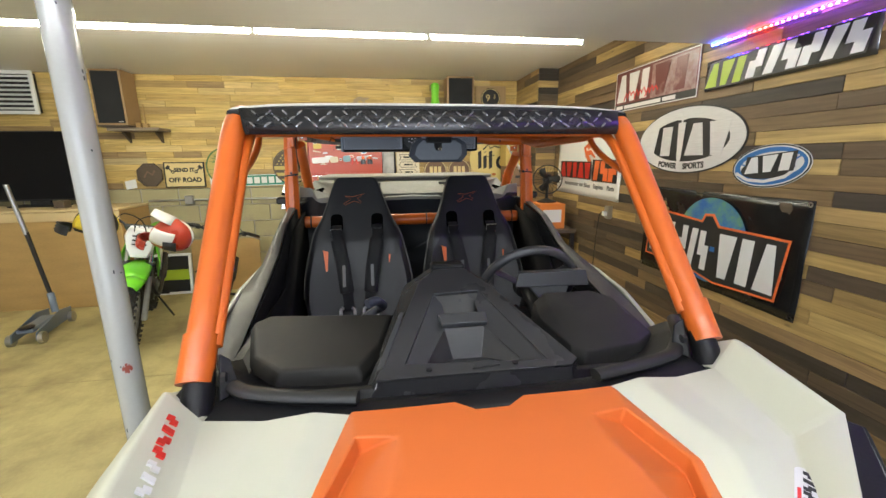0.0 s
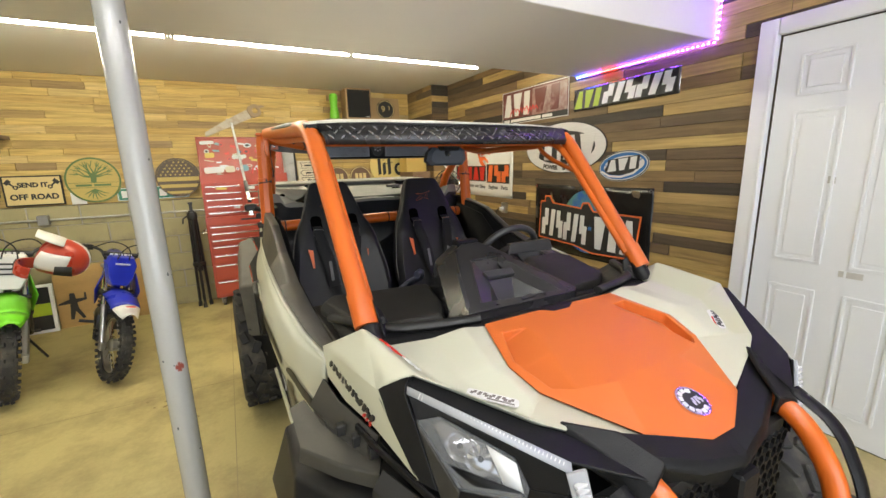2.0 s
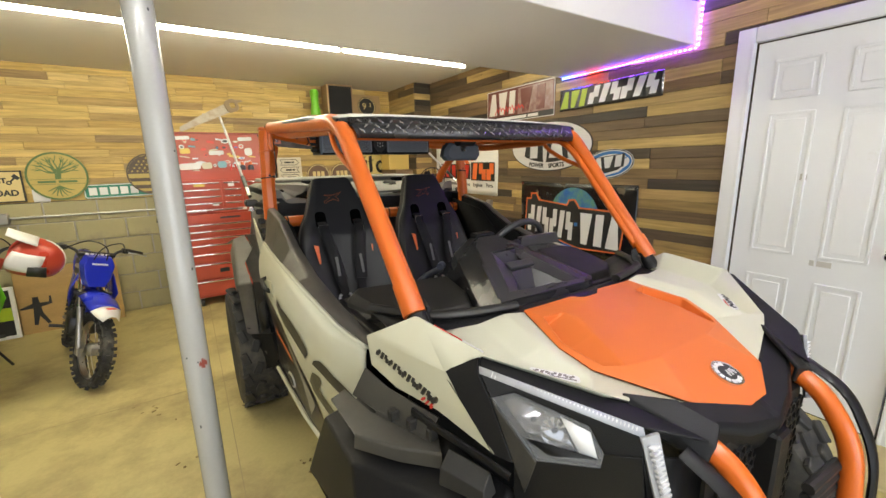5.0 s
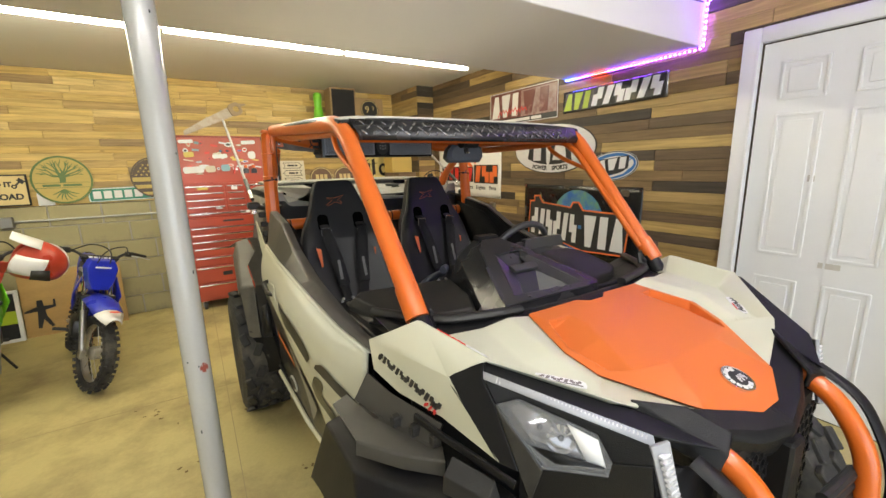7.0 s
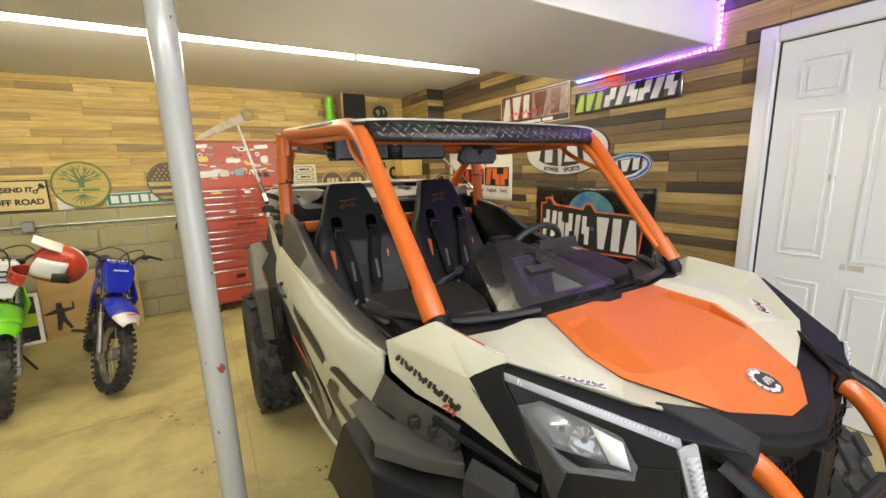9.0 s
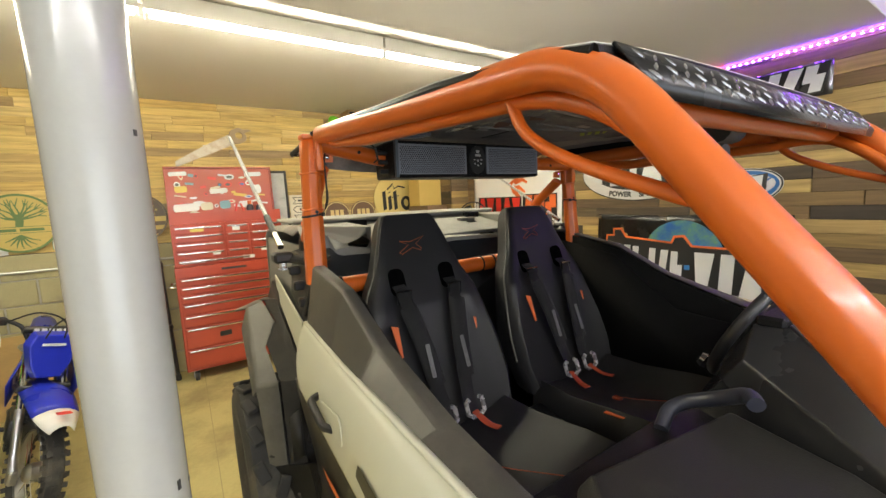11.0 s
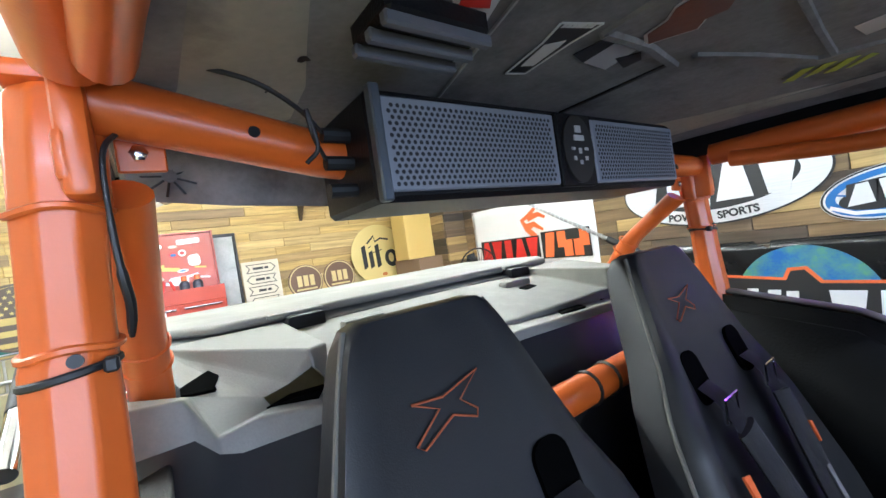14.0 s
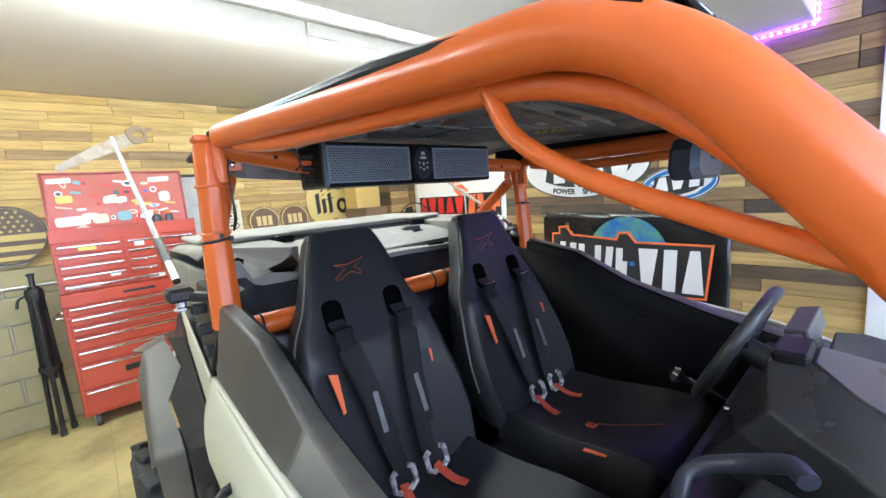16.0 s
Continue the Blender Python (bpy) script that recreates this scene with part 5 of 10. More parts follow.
def lay(a, b, w):
    """Strip outline from a to b of width w."""
    d = (Vector(b) - Vector(a)).normalized()
    n = Vector((-d.y, d.x)) * w / 2
    a, b = Vector(a), Vector(b)
    return [tuple(a + n), tuple(b + n), tuple(b - n), tuple(a - n)]


def print_on(s, a, b, w, n, material, z=-0.0012, gap=0.22, lean=0.15):
    """Blocky shapes laid along a strip on the underside."""
    d = (Vector(b) - Vector(a))
    st = d / n
    u = st.normalized()
    q = Vector((-u.y, u.x)) * w / 2
    o = s.matrix_basis.translation
    for k in range(n):
        p0 = Vector(a) + st * (k + gap / 2)
        p1 = Vector(a) + st * (k + 1 - gap / 2)
        cut = 0.45 if k % 3 == 1 else 0.0
        pts = [p0 - q + u * lean * w, p1 - q + u * lean * w, p1 + q * (1 - cut), p0 + q]
        part("logo_shape", prismm([(p.x - o.x, p.y - 1.5 - o.y) for p in pts], z, z + 0.0006), material, s, smooth=0)


YELLOWGREEN = surface("yellow-green print", (0.42, 0.50, 0.04), 0.4)
RUST = surface("rust print", (0.16, 0.055, 0.035), 0.5, var=0.4, scale=60)
st = roof_sticker(lay((-0.270, 1.918), (-0.372, 1.668), 0.042), PRINTWHITE, "white sticker with red shapes")
print_on(st, (-0.274, 1.908), (-0.368, 1.678), 0.030, 7, PRINTRED)
st = roof_sticker([(-0.150, 1.970), (-0.122, 1.963), (-0.131, 1.888), (-0.131, 1.846), (-0.180, 1.862), (-0.166, 1.897)], INK, "white-edged blade-shaped sticker")
for a, b in zip([(-0.150, 1.970), (-0.122, 1.963), (-0.131, 1.888), (-0.131, 1.846), (-0.180, 1.862), (-0.166, 1.897)], [(-0.122, 1.963), (-0.131, 1.888), (-0.131, 1.846), (-0.180, 1.862), (-0.166, 1.897), (-0.150, 1.970)]):
    o = st.matrix_basis.translation
    part("sticker_edge", prismm([(x - o.x, y - 1.5 - o.y) for x, y in lay(a, b, 0.0032)], -0.0010, -0.0004), PRINTWHITE, st, smooth=0)
o = st.matrix_basis.translation
part("sticker_field", prismm([(x - o.x, y - 1.5 - o.y) for x, y in ((-0.146, 1.948), (-0.130, 1.942), (-0.138, 1.896), (-0.142, 1.884), (-0.160, 1.900))], -0.0010, -0.0004), PRINTWHITE, st, smooth=0)
print_on(st, (-0.136, 1.852), (-0.174, 1.864), 0.008, 7, PRINTWHITE)
st = roof_sticker([(-0.066, 1.915), (-0.009, 1.919), (-0.023, 1.869), (-0.073, 1.867)], SILVER, "square silver sticker")
roof_sticker([(-0.030, 1.892), (0.012, 1.905), (0.012, 1.880), (-0.012, 1.868)], DIRT, "black mark beside the silver sticker", 0.0022)
roof_sticker([(-0.10, 1.905), (-0.066, 1.915), (-0.073, 1.867), (-0.098, 1.870)], DIRT, "black mark beside the silver sticker", 0.0018)
BOW = [(-0.030, 1.850), (-0.056, 1.838), (-0.064, 1.812), (-0.082, 1.796), (-0.087, 1.768), (-0.081, 1.754), (-0.062, 1.764), (-0.045, 1.752), (-0.018, 1.772), (-0.022, 1.792), (-0.006, 1.806)]
st = roof_sticker([(-0.046 + (x + 0.046) * 1.10, 1.80 + (y - 1.80) * 1.10) for x, y in BOW], PRINTWHITE, "white-edged rust-brown sticker")
o = st.matrix_basis.translation
part("sticker_field", prismm([(x - o.x, y - 1.5 - o.y) for x, y in BOW], -0.0010, -0.0004), RUST, st, smooth=0)
st = roof_sticker(lay((0.345, 1.815), (0.425, 1.640), 0.001), LINER, "row of yellow-green shapes")
print_on(st, (0.335, 1.812), (0.415, 1.645), 0.052, 7, YELLOWGREEN, gap=0.42, lean=0.25)
for q, mt in ((((0.198, 1.709), (0.191, 1.672), (0.246, 1.678), (0.25, 1.705)), SILVER), (((0.167, 1.656), (0.177, 1.627), (0.26, 1.634), (0.255, 1.66)), LIGHTDUST), (((0.03, 1.62), (0.06, 1.57), (0.11, 1.60), (0.08, 1.64)), LIGHTDUST), (((-0.36, 1.58), (-0.30, 1.57), (-0.31, 1.53), (-0.37, 1.54)), SILVER), (((-0.18, 1.72), (-0.15, 1.71), (-0.17, 1.66), (-0.20, 1.67)), LIGHTDUST),
              (((-0.05, 1.68), (0.0, 1.66), (-0.02, 1.63), (-0.08, 1.64)), RUST), (((-0.22, 1.60), (-0.14, 1.60), (-0.15, 1.57), (-0.23, 1.57)), LIGHTDUST), (((0.20, 1.58), (0.26, 1.56), (0.25, 1.52), (0.18, 1.54)), SILVER)):
    roof_sticker(list(q), mt, "worn sticker under the roof")
# smeared dust on the lining
for k, (h, y, w, d, a) in enumerate(((0.00, 1.535, 0.075, 0.022, 20), (-0.03, 1.60, 0.07, 0.018, 65), (0.18, 1.628, 0.10, 0.014, 10), (0.26, 1.572, 0.075, 0.012, 5), (0.27, 1.33, 0.14, 0.022, -8), (0.10, 1.36, 0.09, 0.016, 15))):
    part("dust_smear", prismm([(w * math.cos(q) * (1 + 0.30 * math.sin(3 * q + k) + 0.12 * math.sin(7 * q)), d * math.sin(q) * (1 + 0.35 * math.cos(2 * q + k) + 0.15 * math.cos(5 * q + k))) for q in [2 * math.pi * n / 26 for n in range(26)]], 0, 0.0006, Matrix.Translation(L(h, y, under(h, y) - 0.0012)) @ pose(0, 0, 0, 0, math.degrees(math.atan(0.14 * h)), 0) @ pose(0, 0, 0, 0, 0, a)), LIGHTDUST, utv, "pale smear of dust", smooth=0)

# diamond plate under the front edge of the roof
TREAD = surface("black tread plate", (0.035, 0.035, 0.038), 0.27, 0.5, var=0.2, scale=5, fine=150, bump=0.1, rvar=0.08)
pl = part("tread_plate", panel([(-0.505, 1.100, 1.706), (0.505, 1.100, 1.706), (0.490, 1.066, 1.658), (-0.490, 1.066, 1.658)], [(-0.490, 1.066, 1.658), (0.490, 1.066, 1.658), (0.487, 1.070, 1.642), (-0.487, 1.070, 1.642)]), TREAD, utv, "black diamond tread plate", solid=0.004)
TREADSTEEL = surface("worn tread lug", (0.30, 0.30, 0.31), 0.22, 0.85, var=0.2, bump=0)
up = (L(0, 1.100, 1.702) - L(0, 1.066, 1.658)).normalized()
nrm = Vector((0, -up.z, up.y)).normalized()
lug = bmesh.new()
lathe(lug, [(0.0005, -0.0005), (0.0035, 0.0002), (0.0025, 0.0022), (0.0004, 0.003)], 8)
bmesh.ops.scale(lug, vec=(3.4, 1, 1), verts=lug.verts)
lugme = bpy.data.meshes.new("tread_lug")
lug.to_mesh(lugme)
lugme.materials.append(TREADSTEEL)
for r in range(3):
    for k in range(26):
        hh = -0.47 + k * 0.0367 + (0.019 if r % 2 else 0)
        p = L(hh, 1.066, 1.658) + up * (0.008 + 0.019 * r) + nrm * 0.0025
        fm = Matrix((Vector((1, 0, 0)), up, nrm)).transposed().to_4x4()
        obj("tread_lug", lugme, pl, m=Matrix.Translation(p) @ fm @ pose(0, 0, 0, 0, 0, 45 if (k + r) % 2 else -45))

# rear-view mirror
MIRROR_O = [(-0.078, 0.014), (-0.056, 0.034), (-0.02, 0.030), (0.02, 0.034), (0.062, 0.034), (0.086, 0.020), (0.090, -0.014), (0.072, -0.036), (-0.066, -0.036), (-0.086, -0.018)]
bm = bmesh.new()
loft(bm, [[L(0.005 + q * x, y, 1.606 + q * z) for x, z in MIRROR_O] for y, q in ((1.206, 0.80), (1.216, 1.0), (1.244, 1.0), (1.250, 0.94))])
mirror = part("rear_view_mirror", bm, surface("blue-black mirror shell", (0.060, 0.070, 0.088), 0.4, var=0.35, scale=12), utv, "folded dark mirror under the front bar", smooth=25)
part("mirror_stem", tubem([L(0.005, 1.215, 1.61), L(0.005, 1.19, 1.645)], 0.012, 10), BLACK, mirror)
part("mirror_clamp", tubem([L(-0.03, 1.19, 1.653), L(0.04, 1.19, 1.653)], 0.028, 12), BLACK, mirror)
part("mirror_ball", lathem([(0.001, -0.008), (0.006, -0.005), (0.008, 0), (0.006, 0.005), (0.001, 0.008)], 10, Matrix.Translation(L(0.01, 1.204, 1.61))), CHROME, mirror)

# soundbar under the rear of the roof
SB0, SB1, SZ0, SZ1 = -0.345, 0.312, 1.617, 1.736
bar = part("soundbar", boxm(L(SB0, 1.985, SZ0), L(SB1, 2.13, SZ1), 0.006), BLACKPLASTIC, utv, "black overhead soundbar with perforated grilles")
for a, b in ((SB0 + 0.012, -0.058), (0.034, SB1 - 0.012)):
    g = part("grille", boxm(L(a, 1.978, SZ0 + 0.010), L(b, 1.986, SZ1 - 0.010), 0.002), surface("grille steel", (0.28, 0.295, 0.34), 0.42, 0.2, bump=0), bar, "perforated steel grille")
    hole = bmesh.new()
    n, mrow = int((b - a - 0.012) / 0.0078), 14
    for j in range(mrow):
        for i in range(n):
            x = a + 0.009 + i * 0.0078 + (0.0039 if j % 2 else 0)
            z = SZ0 + 0.017 + j * 0.0063
            if x < b - 0.008:
                c = L(x, 1.9768, z)
                vs = [hole.verts.new(c + Vector((0.0026 * math.cos(t), 0, 0.0026 * math.sin(t)))) for t in [math.pi * q / 3 for q in range(6)]]
                hole.faces.new(vs)
    # hexagons laid on the grille, coloured for the shade in its holes
    h_ = part("punched_mesh", hole, surface("painted hole shade", (0.035, 0.036, 0.042), 0.9, var=0.2), g, "punched holes drawn as shade-dark hexagons", smooth=0)
    h_["kind"] = "stuff"
part("grille_edge", boxm(L(SB0, 1.972, SZ0), L(SB0 + 0.012, 1.986, SZ1), 0.002), surface("brushed end trim", (0.14, 0.16, 0.19), 0.35, 0.6), bar)
fac = part("control_panel", boxm(L(-0.054, 1.977, SZ0 + 0.006), L(0.030, 1.986, SZ1 - 0.006), 0.002), BLACKPLASTIC, bar)
face = part("control_face", prismm(oval(0.036, 0.050, 32), 0, 0.004, Matrix.Translation(L(-0.012, 1.977, 1.677)) @ pose(0, 0, 0, 90)), INK, bar, "oval black control face")
for dx, dz, w, h in ((0, 0.029, 0.007, 0.005), (0, 0.016, 0.012, 0.004), (-0.016, 0.0, 0.004, 0.002), (0.016, 0.0, 0.004, 0.002), (0, -0.003, 0.003, 0.004), (-0.014, -0.014, 0.003, 0.003), (0.014, -0.014, 0.003, 0.003), (0, -0.020, 0.003, 0.003)):
    part("button", boxm(L(-0.012 + dx - w, 1.9715, 1.677 + dz - h), L(-0.012 + dx + w, 1.9735, 1.677 + dz + h)), SILVER, face, smooth=0)
for k in range(3):
    part("rear_plug", tubem([L(-0.345, 2.035, 1.640 + 0.030 * k), L(-0.375, 2.035, 1.640 + 0.030 * k)], 0.008, 10), BLACK, bar)
part("speaker_wire", tubem(curve_path([L(-0.372, 2.035, 1.70), L(-0.40, 2.02, 1.72), L(-0.44, 2.01, 1.738), L(-0.485, 2.02, 1.752)], 8), 0.0024, 8), BLACK, bar)
part("speaker_wire", tubem(curve_path([L(-0.372, 2.035, 1.67), L(-0.392, 2.012, 1.69), L(-0.398, 2.006, 1.715), L(-0.39, 2.01, 1.68), L(-0.40, 2.02, 1.666)], 8), 0.0024, 8), BLACK, bar)
lip = part("rear_shade", panel([(-0.548, 2.215, 1.745), (0.548, 2.215, 1.745), (0.548, 2.225, 1.673), (0.44, 2.225, 1.661), (0.20, 2.225, 1.645), (-0.20, 2.225, 1.645), (-0.44, 2.225, 1.661), (-0.548, 2.225, 1.673)]), LINER, utv, "scuffed black rear lip of the roof", solid=0.006)
for s in (-1, 1):
    for k in range(9):
        a = math.pi * (0.12 + 0.22 * k)
        c = L(s * 0.505, 2.2185, 1.700)
        part("moulded_ray", tubem([c + Vector((0.008 * math.cos(a), 0, 0.008 * math.sin(a))), c + Vector((0.030 * math.cos(a), 0.001, 0.026 * math.sin(a)))], 0.0016, 5), DIRT, lip)
    part("moulded_boss", lathem([(0.008, 0), (0.008, 0.003), (0.004, 0.004)], 14, Matrix.Translation(L(s * 0.505, 2.2185, 1.700)) @ pose(0, 0, 0, 90)), LINER, lip)

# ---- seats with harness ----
# near-black fill that paints the shade inside slots and recesses
SLOTSHADE = surface("painted slot shade", (0.002, 0.002, 0.002), 0.9, spec=0.02, var=0.1, bump=0)
DULLORANGE = surface("dull orange thread", (0.34, 0.06, 0.02), 0.7, var=0.2, scale=60)
BUCKLE = surface("bright plated buckle", (0.62, 0.62, 0.63), 0.28, 0.55, var=0.15, scale=30, bump=0)


def seat_back():
    """One-piece shell: outline rows up the back, thickness front to rear."""
    bm = bmesh.new()
    prof = [(0.84, 0.232, 0.085), (0.95, 0.254, 0.100), (1.04, 0.250, 0.098), (1.12, 0.234, 0.088), (1.19, 0.219, 0.080), (1.25, 0.200, 0.075), (1.31, 0.165, 0.072), (1.37, 0.142, 0.070), (1.43, 0.122, 0.066), (1.465, 0.108, 0.060), (1.488, 0.096, 0.045), (1.496, 0.084, 0.030)]
    rows = []
    for z, hw, th in prof:
        yf = 1.79 + (z - 0.89) * 0.385
        bol = 0.055 if z < 1.2 else max(0.012, 0.055 * (1.42 - z) / 0.22)
        r = []
        for t, dy in ((-1.0, 0.30), (-0.97, -0.05), (-0.88, -0.35 * bol / 0.055 * 0.6 - 0.05), (-0.70, -0.25 * bol / 0.055 * 0.5), (-0.45, 0.0), (0, 0.05), (0.45, 0.0), (0.70, -0.25 * bol / 0.055 * 0.5), (0.88, -0.35 * bol / 0.055 * 0.6 - 0.05), (0.97, -0.05), (1.0, 0.30)):
            r.append(Vector((hw * t, yf + dy * th - 1.5, z - FZ)))
        for t in (0.95, 0.5, 0, -0.5, -0.95):
            r.append(Vector((hw * t, yf + th - 1.5, z - FZ)))
        rows.append(r)
    loft(bm, rows)
    return bm


def seat_cushion():
    bm = bmesh.new()
    rows = []
    for y, hw, zt in ((1.30, 0.215, 0.845), (1.34, 0.235, 0.885), (1.45, 0.240, 0.875), (1.62, 0.236, 0.850), (1.78, 0.225, 0.850)):
        r = []
        for t, dz in ((-1, -0.09), (-0.98, 0.0), (-0.85, 0.035), (-0.6, 0.01), (0, -0.008), (0.6, 0.01), (0.85, 0.035), (0.98, 0.0), (1, -0.09)):
            r.append(Vector((hw * t, y - 1.5, zt + dz - FZ)))
        rows.append(r)
    loft(bm, rows)
    return bm


def yf(z, d=0.0):
    return 1.79 + (z - 0.89) * 0.385 - d


def seat(hc):
    s = part("seat", seat_back(), VINYL, utv, "black vinyl bucket seat with a stitched cross mark", smooth=50, m=pose(hc, 0, 0))
    part("cushion", seat_cushion(), VINYL, s, smooth=50)
    for sx in (-1, 1):
        part("piping", tubem(curve_path([(sx * hw, yf(z, -0.012) - 1.5, z - FZ) for z, hw in ((0.95, 0.252), (1.04, 0.248), (1.19, 0.217), (1.25, 0.198), (1.31, 0.163), (1.43, 0.120), (1.49, 0.097))], 4), 0.0035, 6), surface("grey piping", (0.12, 0.115, 0.10), 0.6), s)
        # raised black plate, the slot's inner shade painted on
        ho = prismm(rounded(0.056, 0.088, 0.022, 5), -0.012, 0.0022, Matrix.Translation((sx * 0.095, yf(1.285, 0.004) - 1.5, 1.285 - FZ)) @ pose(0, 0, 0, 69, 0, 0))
        part("harness_slot", ho, SLOTSHADE, s, "harness slot filled with shade black")
        q = 1.0 if sx < 0 else 0.38
        part("side_accent", prismm([(-0.004 * q, -0.052 * q), (0.004 * q, -0.050 * q), (0.013 * q, 0.040 * q), (-0.010 * q, 0.048 * q)], 0, 0.004, Matrix.Translation((sx * 0.146, yf(1.125, 0.026) - 1.5, 1.125 - FZ)) @ pose(0, 0, 0, 69, 0, sx * -9)), PRINTORANGE, s, "orange side accent")
        # shoulder strap with pad
        pts = [(sx * 0.095, yf(1.275, 0.008) - 1.5, 1.275 - FZ), (sx * 0.092, yf(1.24, 0.030) - 1.5, 1.24 - FZ), (sx * 0.068, yf(1.10, 0.030) - 1.5, 1.10 - FZ), (sx * 0.05, yf(0.96, 0.030) - 1.5, 0.96 - FZ), (sx * 0.042, 1.76 - 1.5, 0.91 - FZ)]
        part("shoulder_strap", tubem(curve_path(pts, 5), 0.023, 8, ry=0.003, flat=(1, 0, 0)), FABRIC, s, "black harness strap")
        part("strap_pad", tubem(curve_path([(sx * 0.091, yf(1.215, 0.036) - 1.5, 1.215 - FZ), (sx * 0.068, yf(1.10, 0.038) - 1.5, 1.10 - FZ), (sx * 0.053, yf(0.985, 0.038) - 1.5, 0.985 - FZ)], 5), 0.031, 12, ry=0.010, flat=(1, 0, 0)), FABRIC, s, "padded strap cover")
        bars_m = Matrix.Translation((sx * 0.064, yf(1.06, 0.0505) - 1.5, 1.06 - FZ)) @ pose(0, 0, 0, 69, 0, 0)
        part("pad_print", prismm(rounded(0.014, 0.10, 0.003, 2), 0, 0.0012, bars_m), surface("grey thread", (0.16, 0.16, 0.16), 0.7, var=0.6, scale=120), s, "faint grey woven print")
        ring = [(sx * 0.095 + 0.024 * x, yf(1.245, 0.034) - 1.5, 1.245 - FZ + 0.018 * y) for x, y in ((-1, -1), (1, -1), (1, 1), (-1, 1), (-1, -1))]
        part("strap_ring", tubem(ring, 0.003, 6), CHROME, s, "chrome strap adjuster")
        lo = [(sx * 0.052 + 0.031 * x, 1.752 - 1.5 - 0.012 * (y < 0), 0.90 - FZ + 0.026 * y) for x, y in ((-0.6, 1.0), (-1, 0.7), (-1, -0.6), (-0.5, -1), (0.5, -1), (1, -0.6), (1, 0.7), (0.6, 1.0))]
        part("buckle", tubem(lo, 0.0075, 8), BUCKLE, s, "chrome harness buckle")
        part("lap_strap", tubem(curve_path([(sx * 0.052, 1.750 - 1.5, 0.885 - FZ), (sx * 0.060, 1.715 - 1.5, 0.868 - FZ), (sx * 0.066, 1.69 - 1.5, 0.862 - FZ), (sx * 0.074, 1.66 - 1.5, 0.864 - FZ)], 6), 0.013, 8, ry=0.0025, flat=(1, 0.2, 0)), surface("orange webbing", (0.42, 0.06, 0.02), 0.7, fine=900, bump=0.4), s, "orange lap strap")
    part("cushion_piping", tubem(curve_path([(-0.060, 1.548 - 1.5, 0.864 - FZ), (-0.045, 1.535 - 1.5, 0.866 - FZ), (-0.030, 1.500 - 1.5, 0.870 - FZ), (0.050, 1.385 - 1.5, 0.882 - FZ)], 5), 0.0014, 6), DULLORANGE, s, "thin orange piping on the cushion")
    part("cushion_tab", boxm((-0.074, 1.540 - 1.5, 0.858 - FZ), (-0.052, 1.568 - 1.5, 0.868 - FZ), 0.003), DULLORANGE, s)
    part("cushion_accent", prismm([(-0.024, -0.006), (0.030, -0.010), (0.034, -0.004), (-0.020, 0.008)], 0, 0.003, Matrix.Translation((-0.222, 1.465 - 1.5, 0.901 - FZ)) @ pose(0, 0, 0, 0, 0, -70)), PRINTORANGE, s, "orange accent on the cushion bolster")
    # stitched mark: four-pointed slanting cross outline
    out = [(-0.050, 0.004), (-0.008, 0.012), (0.046, 0.046), (0.016, 0.008), (0.040, -0.004), (0.038, -0.014), (0.004, -0.010), (-0.036, -0.046), (-0.046, -0.042), (-0.014, -0.002)]
    mm = Matrix.Translation((-0.012, yf(1.393, -0.0010) - 1.5, 1.393 - FZ)) @ pose(0, 0, 0, 69, 0, 0) @ pose(0, 0, 0, 0, 0, -16) @ Matrix.Diagonal((0.9, 0.85, 1, 1))
    part("stitched_mark", tubem([mm @ Vector((x, y, 0.004)) for x, y in out + out[:1]], 0.0013, 6), surface("orange thread", (0.36, 0.09, 0.03), 0.7), s, "orange stitched outline")
    part("seat_base", boxm((-0.20, 1.36 - 1.5, 0.42 - FZ), (0.20, 1.78 - 1.5, 0.79 - FZ), 0.03), BLACKPLASTIC, s)
    return s


seat(-0.288)
seat(0.268)

# ---- dashboard ----
def cowl_line(h):
    """Where the seal runs, from the middle out to the pillar and back along the door."""
    return span(abs(h), (0.0, 0.22, 0.33, 0.42, 0.488, 0.56), (0.628, 0.634, 0.655, 0.682, 0.745, 0.855))


def cowl_sheet():
    bm = bmesh.new()
    hs = [-0.56, -0.52, -0.488, -0.455, -0.42, -0.375, -0.33, -0.22, -0.11, 0, 0.11, 0.22, 0.33, 0.375, 0.42, 0.455, 0.488, 0.52, 0.56]
    skin(bm, [[L(h, min(y, y - (y - 0.615) * 0.85 - 0.022), 1.150), L(h, y - 0.022, 1.160), L(h, y, 1.166), L(h * 0.985, y + 0.022, 1.160), L(h * 0.95, y + 0.075, 1.118), L(h * 0.94, y + 0.16, 1.080)] for h, y in [(h, cowl_line(h)) for h in hs]])
    return bm


part("cowl", cowl_sheet(), BLACKPLASTIC, utv, "black plastic cowl below the open windscreen", solid=0.006, offset=-1, smooth=50)
both("cowl_seal", lambda: tubem(curve_path([L(h, cowl_line(h) + 0.004, 1.174) for h in (-0.222, -0.28, -0.335, -0.385, -0.425, -0.462, -0.490, -0.525, -0.56)], 4), 0.0155, 12, ry=0.012, flat=(0, 1, 0)), BLACK, "black rubber seal")
part("dash_body", panel([(-0.55, 0.80, 1.08), (0.55, 0.80, 1.08), (0.56, 1.20, 1.09), (-0.56, 1.20, 1.09)], [(-0.56, 1.20, 1.09), (0.56, 1.20, 1.09), (0.56, 1.24, 0.86), (-0.56, 1.24, 0.86)]), BLACKPLASTIC, utv, solid=0.02, bevel=0.01)
